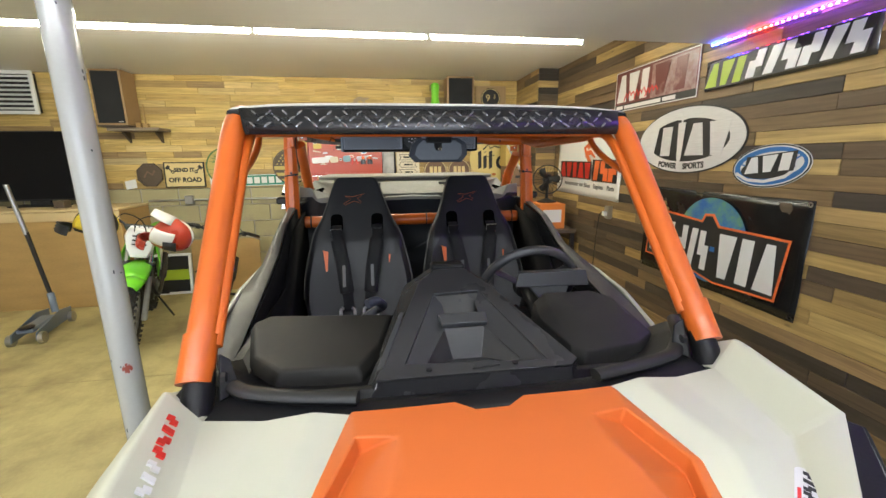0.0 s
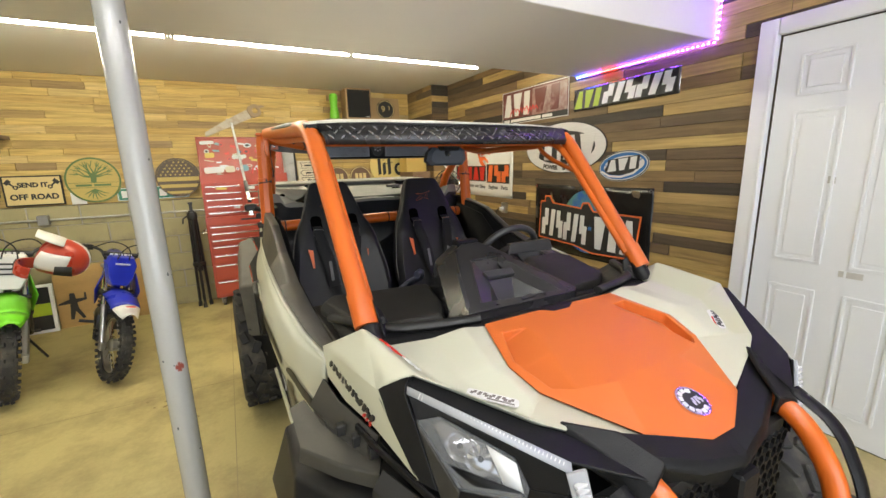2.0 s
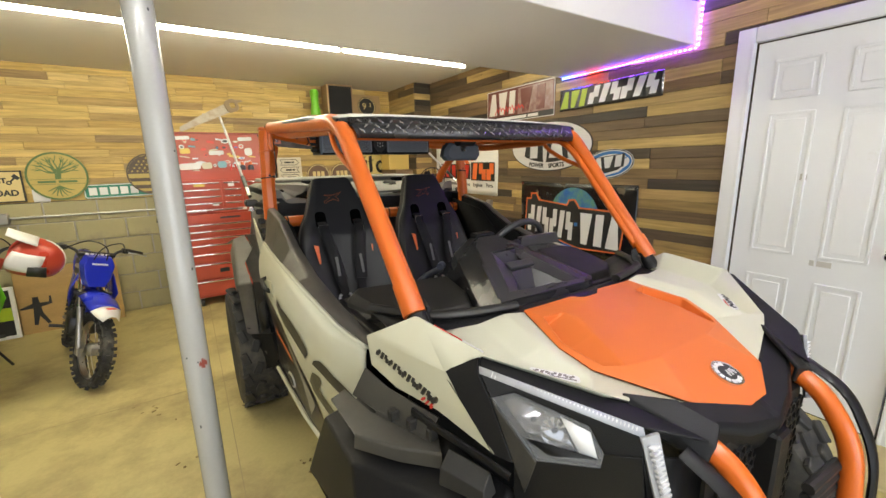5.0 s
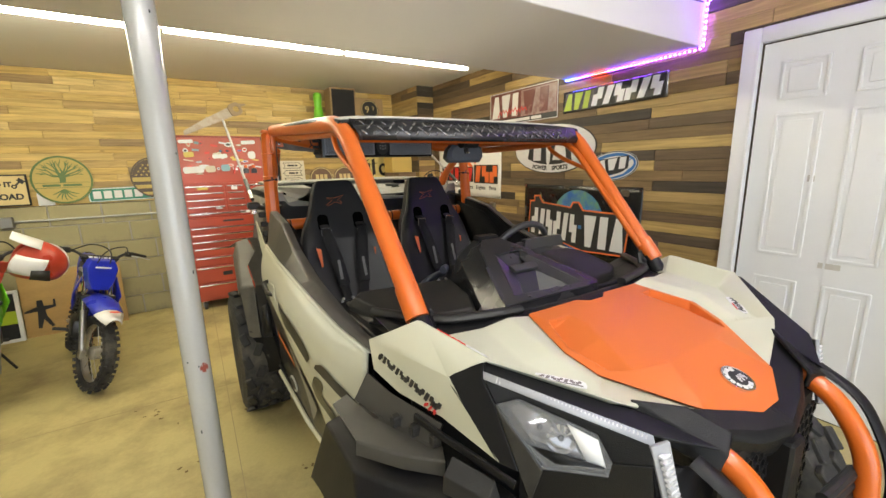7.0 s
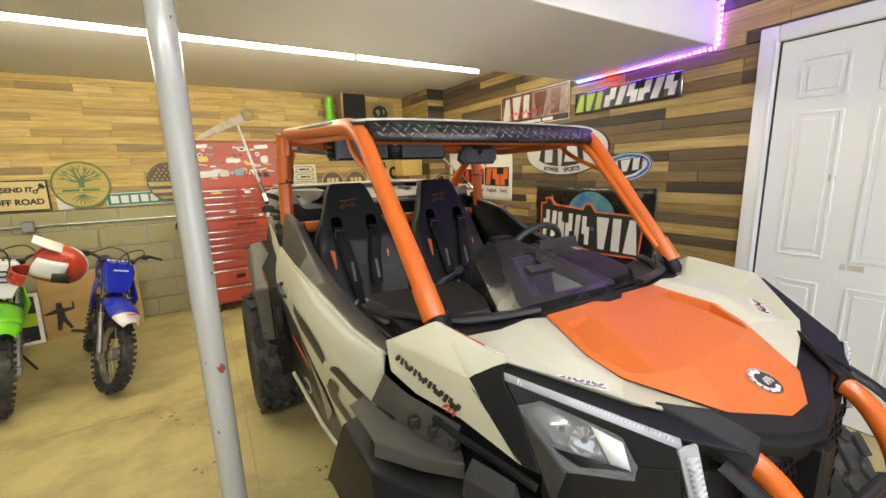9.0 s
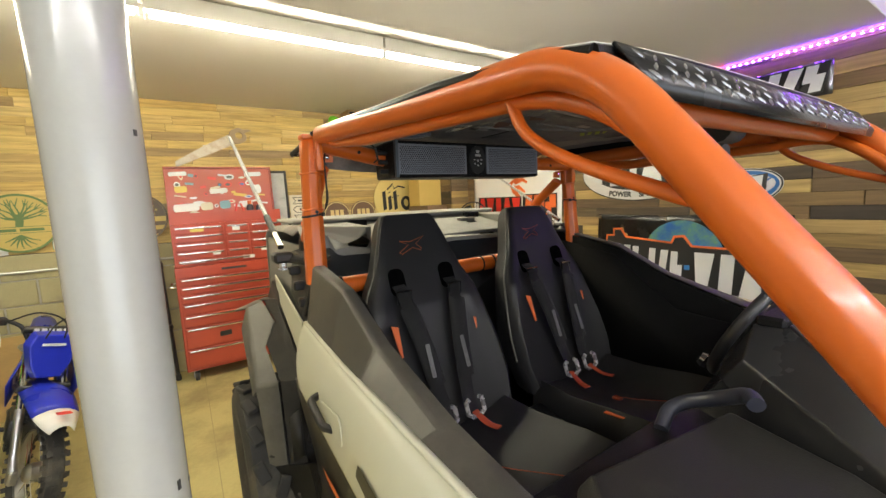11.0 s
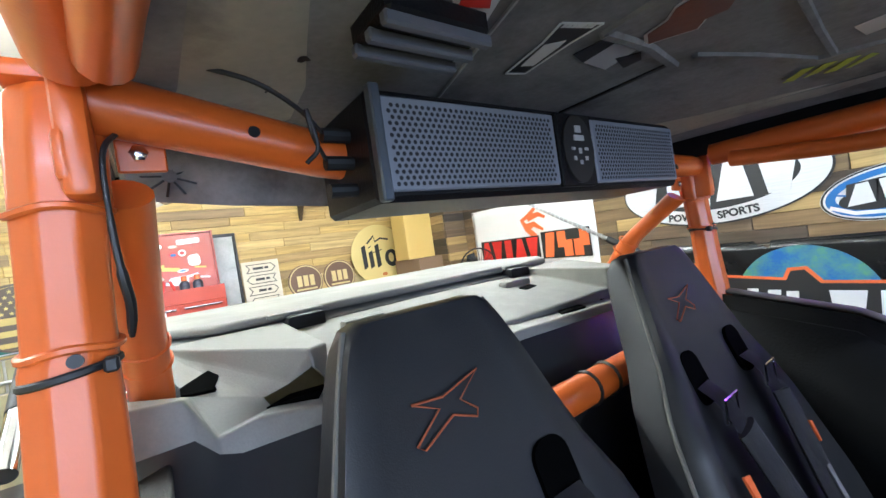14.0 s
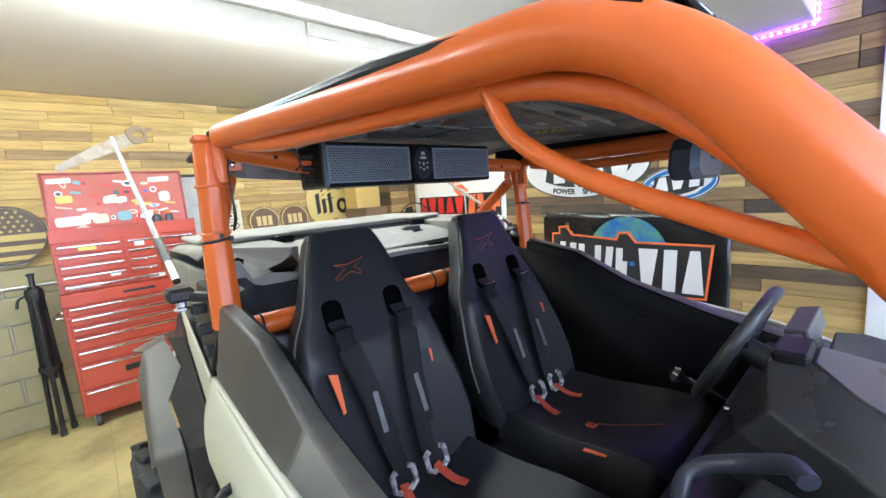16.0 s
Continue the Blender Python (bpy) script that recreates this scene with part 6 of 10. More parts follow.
# lid before the passenger
lid = bmesh.new()
top = [(-0.412, 0.838), (-0.227, 0.828), (-0.173, 0.93), (-0.140, 1.11), (-0.505, 1.155), (-0.545, 1.11), (-0.492, 0.915)]
loft(lid, [[L(h, y, z0 + (y - 0.8) * 0.06) for h, y in top] for z0 in (1.075, 1.100)] + [[L(-0.34 + (h + 0.34) * 0.92, 0.98 + (y - 0.98) * 0.92, 1.124 + (y - 0.8) * 0.06) for h, y in top]])
part("glovebox_lid", lid, GREYPLASTIC, utv, "dusty black glovebox lid", bevel=0.008)
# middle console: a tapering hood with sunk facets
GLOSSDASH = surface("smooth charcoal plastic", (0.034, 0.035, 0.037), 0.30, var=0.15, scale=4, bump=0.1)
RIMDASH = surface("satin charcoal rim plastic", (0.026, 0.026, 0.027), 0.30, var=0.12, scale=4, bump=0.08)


def C(h, y, d=0.0):
    """A point on the sloping console face, d below it."""
    return (h, y, 1.14 + (y - 0.72) * 0.41 - d)


RIM = [(-0.195, 0.732), (-0.079, 1.009), (-0.030, 1.058), (0.050, 1.058), (0.105, 0.985), (0.242, 0.745), (0.222, 0.729)]
WELLTOP = [(-0.132, 0.765), (-0.046, 0.962), (0.072, 0.966), (0.172, 0.748)]
con = panel([C(*RIM[0]), C(*RIM[1]), (-0.115, 1.10, 1.225), (-0.225, 0.775, 1.085)], [C(*RIM[1]), C(*RIM[2]), (-0.035, 1.115, 1.272), (-0.115, 1.10, 1.225)],
            [C(*RIM[2]), C(*RIM[3]), (0.055, 1.115, 1.272), (-0.035, 1.115, 1.272)], [C(*RIM[3]), C(*RIM[4]), (0.135, 1.10, 1.225), (0.055, 1.115, 1.272)],
            [C(*RIM[4]), C(*RIM[5]), (0.268, 0.80, 1.085), (0.135, 1.10, 1.225)], [(-0.115, 1.10, 1.225), (-0.035, 1.115, 1.272), (0.055, 1.115, 1.272), (0.135, 1.10, 1.225), (0.11, 1.20, 1.08), (-0.10, 1.20, 1.08)],
            [(-0.115, 1.10, 1.225), (-0.10, 1.20, 1.08), (-0.225, 0.775, 1.085)], [(0.135, 1.10, 1.225), (0.11, 1.20, 1.08), (0.268, 0.80, 1.085)],
            [C(*RIM[5]), C(*RIM[6]), (0.230, 0.722, 1.08), (0.268, 0.80, 1.085)], [C(*RIM[6]), C(*RIM[0]), (-0.225, 0.722, 1.08), (0.230, 0.722, 1.08)], [C(*RIM[0]), (-0.225, 0.775, 1.085), (-0.225, 0.722, 1.08)])
part("console", con, surface("smooth console plastic", (0.026, 0.026, 0.028), 0.26, spec=0.6, var=0.15, scale=5, bump=0.1), utv, "angular black console between the seats", bevel=0.005)
part("console_rim", panel([C(*RIM[0], -0.004), C(*RIM[1], -0.004), C(*WELLTOP[1], -0.004), C(*WELLTOP[0], -0.004)], [C(*RIM[1], -0.004), C(*RIM[2], -0.004), C(*RIM[3], -0.004), C(*RIM[4], -0.004), C(*WELLTOP[2], -0.004), C(*WELLTOP[1], -0.004)],
                          [C(*RIM[4], -0.004), C(*RIM[5], -0.004), C(*RIM[6], -0.004), C(*WELLTOP[3], -0.004), C(*WELLTOP[2], -0.004)], [C(*RIM[6], -0.004), C(*RIM[0], -0.004), C(*WELLTOP[0], -0.004), C(*WELLTOP[3], -0.004)]), RIMDASH, utv, "satin charcoal console face", solid=0.010, offset=-1, bevel=0.003)
# left facet one tone lighter than its twin, a reflection painted in
part("console_facet", panel([C(-0.132, 0.765, -0.001), C(-0.046, 0.962, -0.001), C(-0.028, 0.940, 0.012), C(-0.034, 0.865, 0.014), C(-0.088, 0.770, 0.012)]), GLOSSDASH, utv, "console facet in lighter charcoal for its reflection", solid=0.004, bevel=0.0015)
part("console_facet", panel([C(0.172, 0.748, -0.001), C(0.072, 0.966, -0.001), C(0.056, 0.942, 0.012), C(0.062, 0.868, 0.014), C(0.126, 0.760, 0.012)]), RIMDASH, utv, "matching console facet, kept darker, no reflection painted", solid=0.004, bevel=0.0015)
part("console_bar", panel([C(-0.046, 0.892, 0.004), C(0.070, 0.892, 0.004), C(0.068, 0.862, 0.006), C(-0.042, 0.862, 0.006)]), GLOSSDASH, utv, "bar between the two console wells", solid=0.014, offset=-1, bevel=0.003)
part("console_well", panel([C(-0.046, 0.962, 0.003), C(0.072, 0.966, 0.003), C(0.050, 0.905, 0.050), C(-0.022, 0.905, 0.050)], [C(-0.022, 0.905, 0.050), C(0.050, 0.905, 0.050), C(0.060, 0.885, 0.012), C(-0.034, 0.885, 0.012)],
                           [C(-0.034, 0.868, 0.012), C(0.062, 0.868, 0.012), C(0.046, 0.835, 0.062), C(-0.018, 0.835, 0.062)], [C(-0.018, 0.835, 0.062), C(0.046, 0.835, 0.062), C(0.126, 0.760, 0.020), C(-0.088, 0.770, 0.020)],
                           [C(-0.034, 0.868, 0.012), C(-0.018, 0.835, 0.062), C(-0.088, 0.770, 0.014)], [C(0.062, 0.868, 0.012), C(0.046, 0.835, 0.062), C(0.126, 0.760, 0.014)],
                           [C(-0.132, 0.765, 0.003), C(0.172, 0.748, 0.003), C(0.126, 0.760, 0.020), C(-0.088, 0.770, 0.020)]), RIMDASH, utv, "sunken wells in the console face", bevel=0.002)
part("console_tab", panel([C(0.012, 0.752, -0.006), C(0.050, 0.756, -0.006), C(0.066, 0.742, -0.006), C(0.004, 0.738, -0.006)]), RIMDASH, utv, solid=0.004, bevel=0.001)
# lighter strip paints the streak reflected along the rim
part("console_stripe", panel([C(-0.196, 0.746, -0.005), C(-0.135, 0.905, -0.005), C(-0.125, 0.905, -0.005), C(-0.176, 0.760, -0.005)]), GLOSSDASH, utv, "paler strip painting the console edge highlight", solid=0.003, bevel=0.001)
part("console_cap", boxm(L(-0.038, 1.062, 1.270), L(0.055, 1.11, 1.292), 0.006), BLACKPLASTIC, utv)
for hh in (-0.085, 0.10):
    part("console_screw", lathem([(0.006, 0), (0.006, 0.004)], 10, Matrix.Translation(L(hh, 0.745, 1.153))), DARKSTEEL, utv)
part("grab_handle", tubem(bent([L(-0.239, 1.177, 1.101), L(-0.199, 1.185, 1.124), L(-0.180, 1.162, 1.142), L(-0.175, 1.109, 1.168), L(-0.195, 1.059, 1.201), L(-0.218, 1.042, 1.198)], 0.02), 0.013, 12), surface("blue-grey handle rubber", (0.035, 0.038, 0.055), 0.35, var=0.15), utv, "blue-grey passenger grab handle")
# gauge hump before the driver
hump = bmesh.new()
base = [(0.245, 0.97), (0.272, 0.835), (0.30, 0.812), (0.45, 0.822), (0.515, 0.865), (0.520, 1.00), (0.46, 1.07), (0.26, 1.07)]
loft(hump, [[L(h, y, 1.08) for h, y in base], [L(h, y, 1.112 + (y - 0.81) * 0.10) for h, y in base], [L(0.385 + (h - 0.385) * 0.96, 0.95 + (y - 0.95) * 0.96, 1.128 + (y - 0.81) * 0.14) for h, y in base],
            [L(0.385 + (h - 0.385) * 0.72, 0.99 + (y - 0.95) * 0.62, 1.160 + (y - 0.81) * 0.12) for h, y in base]])
part("gauge_hump", hump, GREYPLASTIC, utv, "dusty black gauge hood", bevel=0.006)
part("gauge_pod", panel([(0.212, 1.085, 1.205), (0.445, 1.085, 1.200), (0.440, 1.095, 1.243), (0.225, 1.095, 1.243)], [(0.225, 1.095, 1.243), (0.440, 1.095, 1.243), (0.430, 1.13, 1.236), (0.235, 1.13, 1.236)],
                        [(0.255, 1.090, 1.205), (0.385, 1.090, 1.202), (0.355, 1.075, 1.150), (0.300, 1.075, 1.150)]), GLOSSDASH, utv, "charcoal gauge pod behind the wheel", solid=0.012, bevel=0.004)
both("side_cowl", lambda: panel([(-0.545, 0.80, 1.075), (-0.45, 0.72, 1.15), (-0.47, 0.80, 1.10), (-0.52, 1.18, 1.10)], [(-0.545, 0.80, 1.075), (-0.52, 1.18, 1.10), (-0.575, 1.25, 1.06), (-0.58, 0.90, 1.04)]), GREYPLASTIC, solid=0.01, bevel=0.004)
# key with two tags behind the console
key = part("ignition_key", lathem([(0.004, 0), (0.014, 0.002), (0.016, 0.010), (0.010, 0.016)], 14, Matrix.Translation(L(0.105, 1.190, 1.088)) @ pose(0, 0, 0, -90)), CHROME, utv, "chrome ignition key switch")
part("key_ring", tubem([L(0.118 + 0.012 * math.cos(a), 1.206, 1.066 + 0.014 * math.sin(a)) for a in [2 * math.pi * k / 20 for k in range(21)]], 0.0016, 6), CHROME, key)
part("key_tag", boxm(L(0.098, 1.200, 1.012), L(0.122, 1.208, 1.054), 0.003), PRINTORANGE, key, "orange key tag")
part("key_tag", boxm(L(0.118, 1.206, 0.985), L(0.136, 1.212, 1.034), 0.003), PRINTWHITE, key, "white key tag")
# steering wheel
wheel_m = Matrix.Translation(L(0.305, 1.225, 1.165)) @ pose(0, 0, 0, -63, 0, 0)
sw = part("steering_wheel", tubem([(0.155 * math.cos(a), 0.150 * math.sin(a), 0) for a in [2 * math.pi * k / 40 for k in range(41)]], 0.0145, 12, cap=False), surface("grey-black wheel leather", (0.035, 0.035, 0.038), 0.38, var=0.2, scale=20), utv, "black padded steering wheel", m=wheel_m)
for a in (0, 120, 240):
    part("spoke", tubem([(0.03 * math.cos(radians(a + 90)), 0.03 * math.sin(radians(a + 90)), -0.01), (0.148 * math.cos(radians(a + 90)), 0.145 * math.sin(radians(a + 90)), 0)], 0.017, 10, ry=0.006, flat=(0, 0, 1)), DARKSTEEL, sw)
part("hub", lathem([(0.045, -0.02), (0.05, 0.0), (0.045, 0.012), (0.02, 0.016)], 20), BLACK, sw)
part("steering_column", tubem([L(0.305, 1.215, 1.16), L(0.305, 0.95, 1.05)], 0.03, 12), BLACK, utv)
part("spinner_knob", lathem([(0.012, 0), (0.014, 0.012), (0.024, 0.022), (0.027, 0.036), (0.02, 0.05), (0.006, 0.055)], 16, Matrix.Translation(L(0.452, 1.372, 0.965)) @ pose(0, 0, 0, -60, 0, 20)), CHROME, utv, "chrome shifter knob")
part("shift_lever", tubem([L(0.486, 1.18, 0.88), L(0.452, 1.372, 0.970)], 0.009, 10), CHROME, utv)

# ---- front body ----
def hood_side(s):
    """One side of the hood: the rim and a scoop that ramps down towards it."""
    q = lambda h, y, z: (s * h, y, z)
    A0, A1, E1, E2, E3 = q(0.164, 0.590, 1.179), q(0.232, 0.600, 1.174), q(0.280, 0.435, 1.148), q(0.262, 0.355, 1.122), q(0.146, 0.194, 1.084)
    C0, C1, C2 = q(0.154, 0.528, 1.174), q(0.176, 0.420, 1.156), q(0.200, 0.322, 1.128)
    R0, R1, R2 = q(0.220, 0.540, 1.172), q(0.262, 0.440, 1.153), q(0.236, 0.348, 1.126)
    K, T = q(0.10, 0.30, 1.130), q(0.150, 0.480, 1.170)
    dn = lambda p: (p[0] - s * 0.005, p[1], p[2] - 0.030)
    rim_faces = [(A0, A1, R0, C0), (A1, E1, R1, R0), (E1, E2, R2, R1), (E2, E3, K, C2, R2), (T, C0, C1), (T, C1, C2, K)]
    scoop = [(R0, R1, dn(R1), dn(R0)), (R1, R2, dn(R2), dn(R1)), (C0, R0, dn(R0)), (R2, C2, dn(R2)), (C0, dn(R0), dn(R1), C1), (C1, dn(R1), dn(R2), C2)]
    return rim_faces + scoop


loops = []
for s in (-1, 1):
    loops += hood_side(s)
loops.append([(-0.164, 0.590, 1.179), (-0.060, 0.588, 1.181), (-0.028, 0.566, 1.179), (0.028, 0.566, 1.179), (0.060, 0.588, 1.181), (0.164, 0.590, 1.179), (0.154, 0.528, 1.174), (0.150, 0.480, 1.170), (-0.150, 0.480, 1.170), (-0.154, 0.528, 1.174)])
loops.append([(-0.150, 0.480, 1.170), (0.150, 0.480, 1.170), (0.100, 0.300, 1.130), (-0.100, 0.300, 1.130)])
loops.append([(-0.10, 0.30, 1.130), (0.10, 0.30, 1.130), (0.146, 0.194, 1.084), (0.035, 0.143, 1.069), (-0.035, 0.143, 1.069), (-0.146, 0.194, 1.084)])
hood = part("hood_panel", panel(*loops), ORANGEPLASTIC, utv, "orange plastic hood centre panel with sunken vent pockets", solid=0.005, offset=-1, soft=0.004, smooth=60)
bd = Matrix.Translation(L(0.005, 0.209, 1.0935)) @ pose(0, 0, 0, 21, 0, 0)
badge = part("round_badge", prismm(oval(0.033, 0.033, 36), -0.004, 0.004, bd), INK, hood, "round black badge with a toothed white rim")
part("badge_rim", prismm(oval(0.034, 0.034, 36), -0.004, 0.005, bd, hole=oval(0.030, 0.030, 36)), CHROME, badge)
for k in range(9):
    a = radians(60 + 30 * k)
    part("badge_tooth", prismm(rounded(0.009, 0.010, 0.001, 1, 0.0245, 0), 0.003, 0.0055, bd @ pose(0, 0, 0, 0, 0, math.degrees(a))), PRINTWHITE, badge, smooth=0)
logo_blocks(badge, 3, -0.004, 0.024, -0.010, 0.006, SILVER, 0.1, z0=0, z1=0.001)
for o in badge.children:
    if o.name.startswith("logo_shape"):
        o.matrix_basis = bd @ pose(0, 0, 0.0042)


def fender_top():
    A, B, C, D = (-0.226, 0.602, 1.166), (-0.292, 0.608, 1.175), (-0.372, 0.615, 1.163), (-0.478, 0.625, 1.166)
    E, F, G, I = (-0.273, 0.435, 1.141), (-0.322, 0.439, 1.159), (-0.392, 0.445, 1.146), (-0.446, 0.450, 1.152)
    J, K = (-0.338, 0.300, 1.120), (-0.294, 0.332, 1.124)
    return panel([A, B, F, E], [B, C, G, F], [C, D, I, G], [E, F, K, (-0.256, 0.359, 1.114)], [F, G, J, K], [G, I, J],
                 [(-0.478, 0.625, 1.166), (-0.532, 0.652, 1.214), (-0.502, 0.437, 1.199), (-0.446, 0.450, 1.152)],
                 [(-0.446, 0.450, 1.152), (-0.502, 0.437, 1.199), (-0.338, 0.262, 1.138), (-0.338, 0.300, 1.120)],
                 [(-0.256, 0.359, 1.114), K, J, (-0.338, 0.262, 1.138), (-0.285, 0.240, 1.116), (-0.140, 0.198, 1.074)],
                 [(-0.597, 0.785, 1.132), (-0.596, 0.785, 1.045), (-0.580, 0.673, 1.030), (-0.582, 0.655, 1.146)],
                 [(-0.582, 0.655, 1.146), (-0.580, 0.673, 1.030), (-0.557, 0.515, 1.046), (-0.562, 0.505, 1.158)],
                 [(-0.562, 0.505, 1.158), (-0.557, 0.515, 1.046), (-0.535, 0.357, 1.036), (-0.553, 0.428, 1.104)],
                 [(-0.532, 0.652, 1.214), (-0.597, 0.785, 1.132), (-0.582, 0.655, 1.146), (-0.562, 0.505, 1.158)],
                 [(-0.532, 0.652, 1.214), (-0.562, 0.505, 1.158), (-0.502, 0.437, 1.199)],
                 [(-0.532, 0.652, 1.214), (-0.478, 0.625, 1.166), (-0.48, 0.70, 1.14), (-0.55, 0.80, 1.13), (-0.597, 0.785, 1.132)])


STICKERGLARE = surface("glare-greyed sticker print", (0.24, 0.22, 0.21), 0.25, var=0.2, bump=0)
fend = both("front_fender", fender_top, CREAM, "off-white plastic front fender", solid=0.006, offset=-1, soft=0.007, smooth=60)
for f, s in zip(fend, (-1, 1)):
    a, b = L(s * 0.504, 0.622, 1.1925), L(s * 0.472, 0.450, 1.1765)
    xd = (b - a).normalized()
    nn = Vector((-s * 0.68, -0.05, 0.73)).normalized()
    yd = nn.cross(xd)
    nn = xd.cross(yd)
    fm = Matrix((xd, yd, nn)).transposed().to_4x4()
    root = obj("sponsor_print", bpy.data.meshes.new("sponsor_print"), f, "red and white sponsor print", Matrix.Translation(a + (b - a) * 0.08) @ fm)
    logo_blocks(root, 4, 0.0, 0.088, -0.009, 0.009, PRINTRED, 0.1, gap=0.28, z0=-0.001, z1=0.0022)
    logo_blocks(root, 3, 0.092, 0.150, -0.009, 0.009, PRINTWHITE, 0.1, gap=0.28, z0=-0.001, z1=0.0022)
    # small sticker near the nose
    a = L(s * 0.372, 0.365, 1.134)
    xd = Vector((-s * 0.070, -0.063, -0.014)).normalized()
    nn = Vector((-s * 0.15, -0.10, 0.97)).normalized()
    yd = nn.cross(xd).normalized()
    nn = xd.cross(yd)
    root = part("fender_sticker", prismm(rounded(0.100, 0.026, 0.007, 3), 0.001, 0.003), PRINTWHITE, f, "small white and red sticker", m=Matrix.Translation(a + nn * 0.004) @ Matrix((xd, yd, nn)).transposed().to_4x4())
    # near side's black and red print greyed, glare painted in
    logo_blocks(root, 7, -0.044, 0.040, -0.004, 0.009, STICKERGLARE if s < 0 else INK, 0.2, z0=0.003, z1=0.0036)
    bars(root, [(-0.01, 0.042, -0.010, -0.006)], STICKERGLARE if s < 0 else PRINTRED, 0.003, 0.0036)
    # model print along the flank
    a, b = L(s * 0.593, 0.756, 1.088), L(s * 0.560, 0.512, 1.056)
    xd = (b - a).normalized()
    nn = Vector((s * 0.991, -0.130, 0.02)).normalized()
    yd = nn.cross(xd)
    yd = (yd if yd.z > 0 else -yd).normalized()
    fm = Matrix((xd, yd, nn)).transposed().to_4x4()
    root = obj("model_print", bpy.data.meshes.new("model_print"), f, "black slanted model print", Matrix.Translation(a) @ fm)
    logo_blocks(root, 13, 0.0, 0.245, 0.0, 0.021, INK, 0.30, gap=0.16, z0=-0.002, z1=0.0018)
    logo_blocks(root, 3, 0.192, 0.236, -0.016, -0.004, PRINTRED, 0.45, gap=0.4, z0=-0.002, z1=0.0014)
# black strip and nose
TOP0, TOP1, LOW0, LOW1 = (-0.522, 0.418, 1.183), (-0.345, 0.190, 1.115), (-0.526, 0.412, 1.171), (-0.352, 0.180, 1.102)
LENS = [(-0.523, 0.382, 1.134), (-0.488, 0.356, 1.146), (-0.408, 0.250, 1.106), (-0.396, 0.226, 1.060), (-0.404, 0.226, 1.037), (-0.482, 0.302, 1.036)]
FOOT = (-0.505, 0.335, 1.020)


def between(p, q, k):
    return tuple(p[i] + (q[i] - p[i]) * k for i in range(3))


KNEE = (-0.362, 0.176, 1.072)
both("light_surround", lambda: panel([(-0.500, 0.440, 1.188), TOP0, TOP1, (-0.235, 0.130, 1.080), (-0.285, 0.243, 1.108), (-0.338, 0.265, 1.128)],
                                     [LOW0, between(LOW0, LOW1, 0.25), LENS[1], LENS[0]], [between(LOW0, LOW1, 0.25), between(LOW0, LOW1, 0.72), LENS[2], LENS[1]], [between(LOW0, LOW1, 0.72), LOW1, KNEE, LENS[3], LENS[2]]), BLACKPLASTIC, "black headlight surround", solid=0.006, offset=-1, bevel=0.003)
both("surround_cheek", lambda: panel([(-0.500, 0.440, 1.188), (-0.556, 0.500, 1.150), (-0.548, 0.425, 1.100), LOW0, TOP0], [LOW0, (-0.548, 0.425, 1.100), (-0.532, 0.362, 1.034), FOOT, LENS[0]]), BLACKPLASTIC, "black recess beside the headlight", solid=0.006, offset=-1, bevel=0.002)
both("lamp_cheek", lambda: panel([(LENS[0][0] + 0.001, LENS[0][1] - 0.003, LENS[0][2] - 0.002), FOOT, (-0.492, 0.318, 0.960), (LENS[5][0] - 0.002, LENS[5][1] - 0.003, LENS[5][2])]), GREYPLASTIC, "grey facet beside the headlight", solid=0.006, bevel=0.002)
both("lamp_bucket", lambda: panel([LENS[3], KNEE, (-0.350, 0.168, 0.93), (-0.400, 0.222, 0.95), LENS[4]], [LENS[5], LENS[4], (-0.400, 0.222, 0.95), (-0.470, 0.290, 0.95)], [FOOT, LENS[5], (-0.470, 0.290, 0.95), (-0.50, 0.34, 0.95)],
                                  [(-0.470, 0.290, 0.95), (-0.350, 0.168, 0.93), (-0.33, 0.18, 0.78), (-0.46, 0.34, 0.80), (-0.50, 0.34, 0.95)]), BLACKPLASTIC, solid=0.006, offset=-1, bevel=0.002)
RIBGLASS = surface("ribbed lens", (0.36, 0.37, 0.40), 0.16, var=0.15, scale=14, bump=0, coat=0.4)
RIBEDGE = surface("rib edge", (0.62, 0.62, 0.65), 0.22, var=0.1, bump=0)
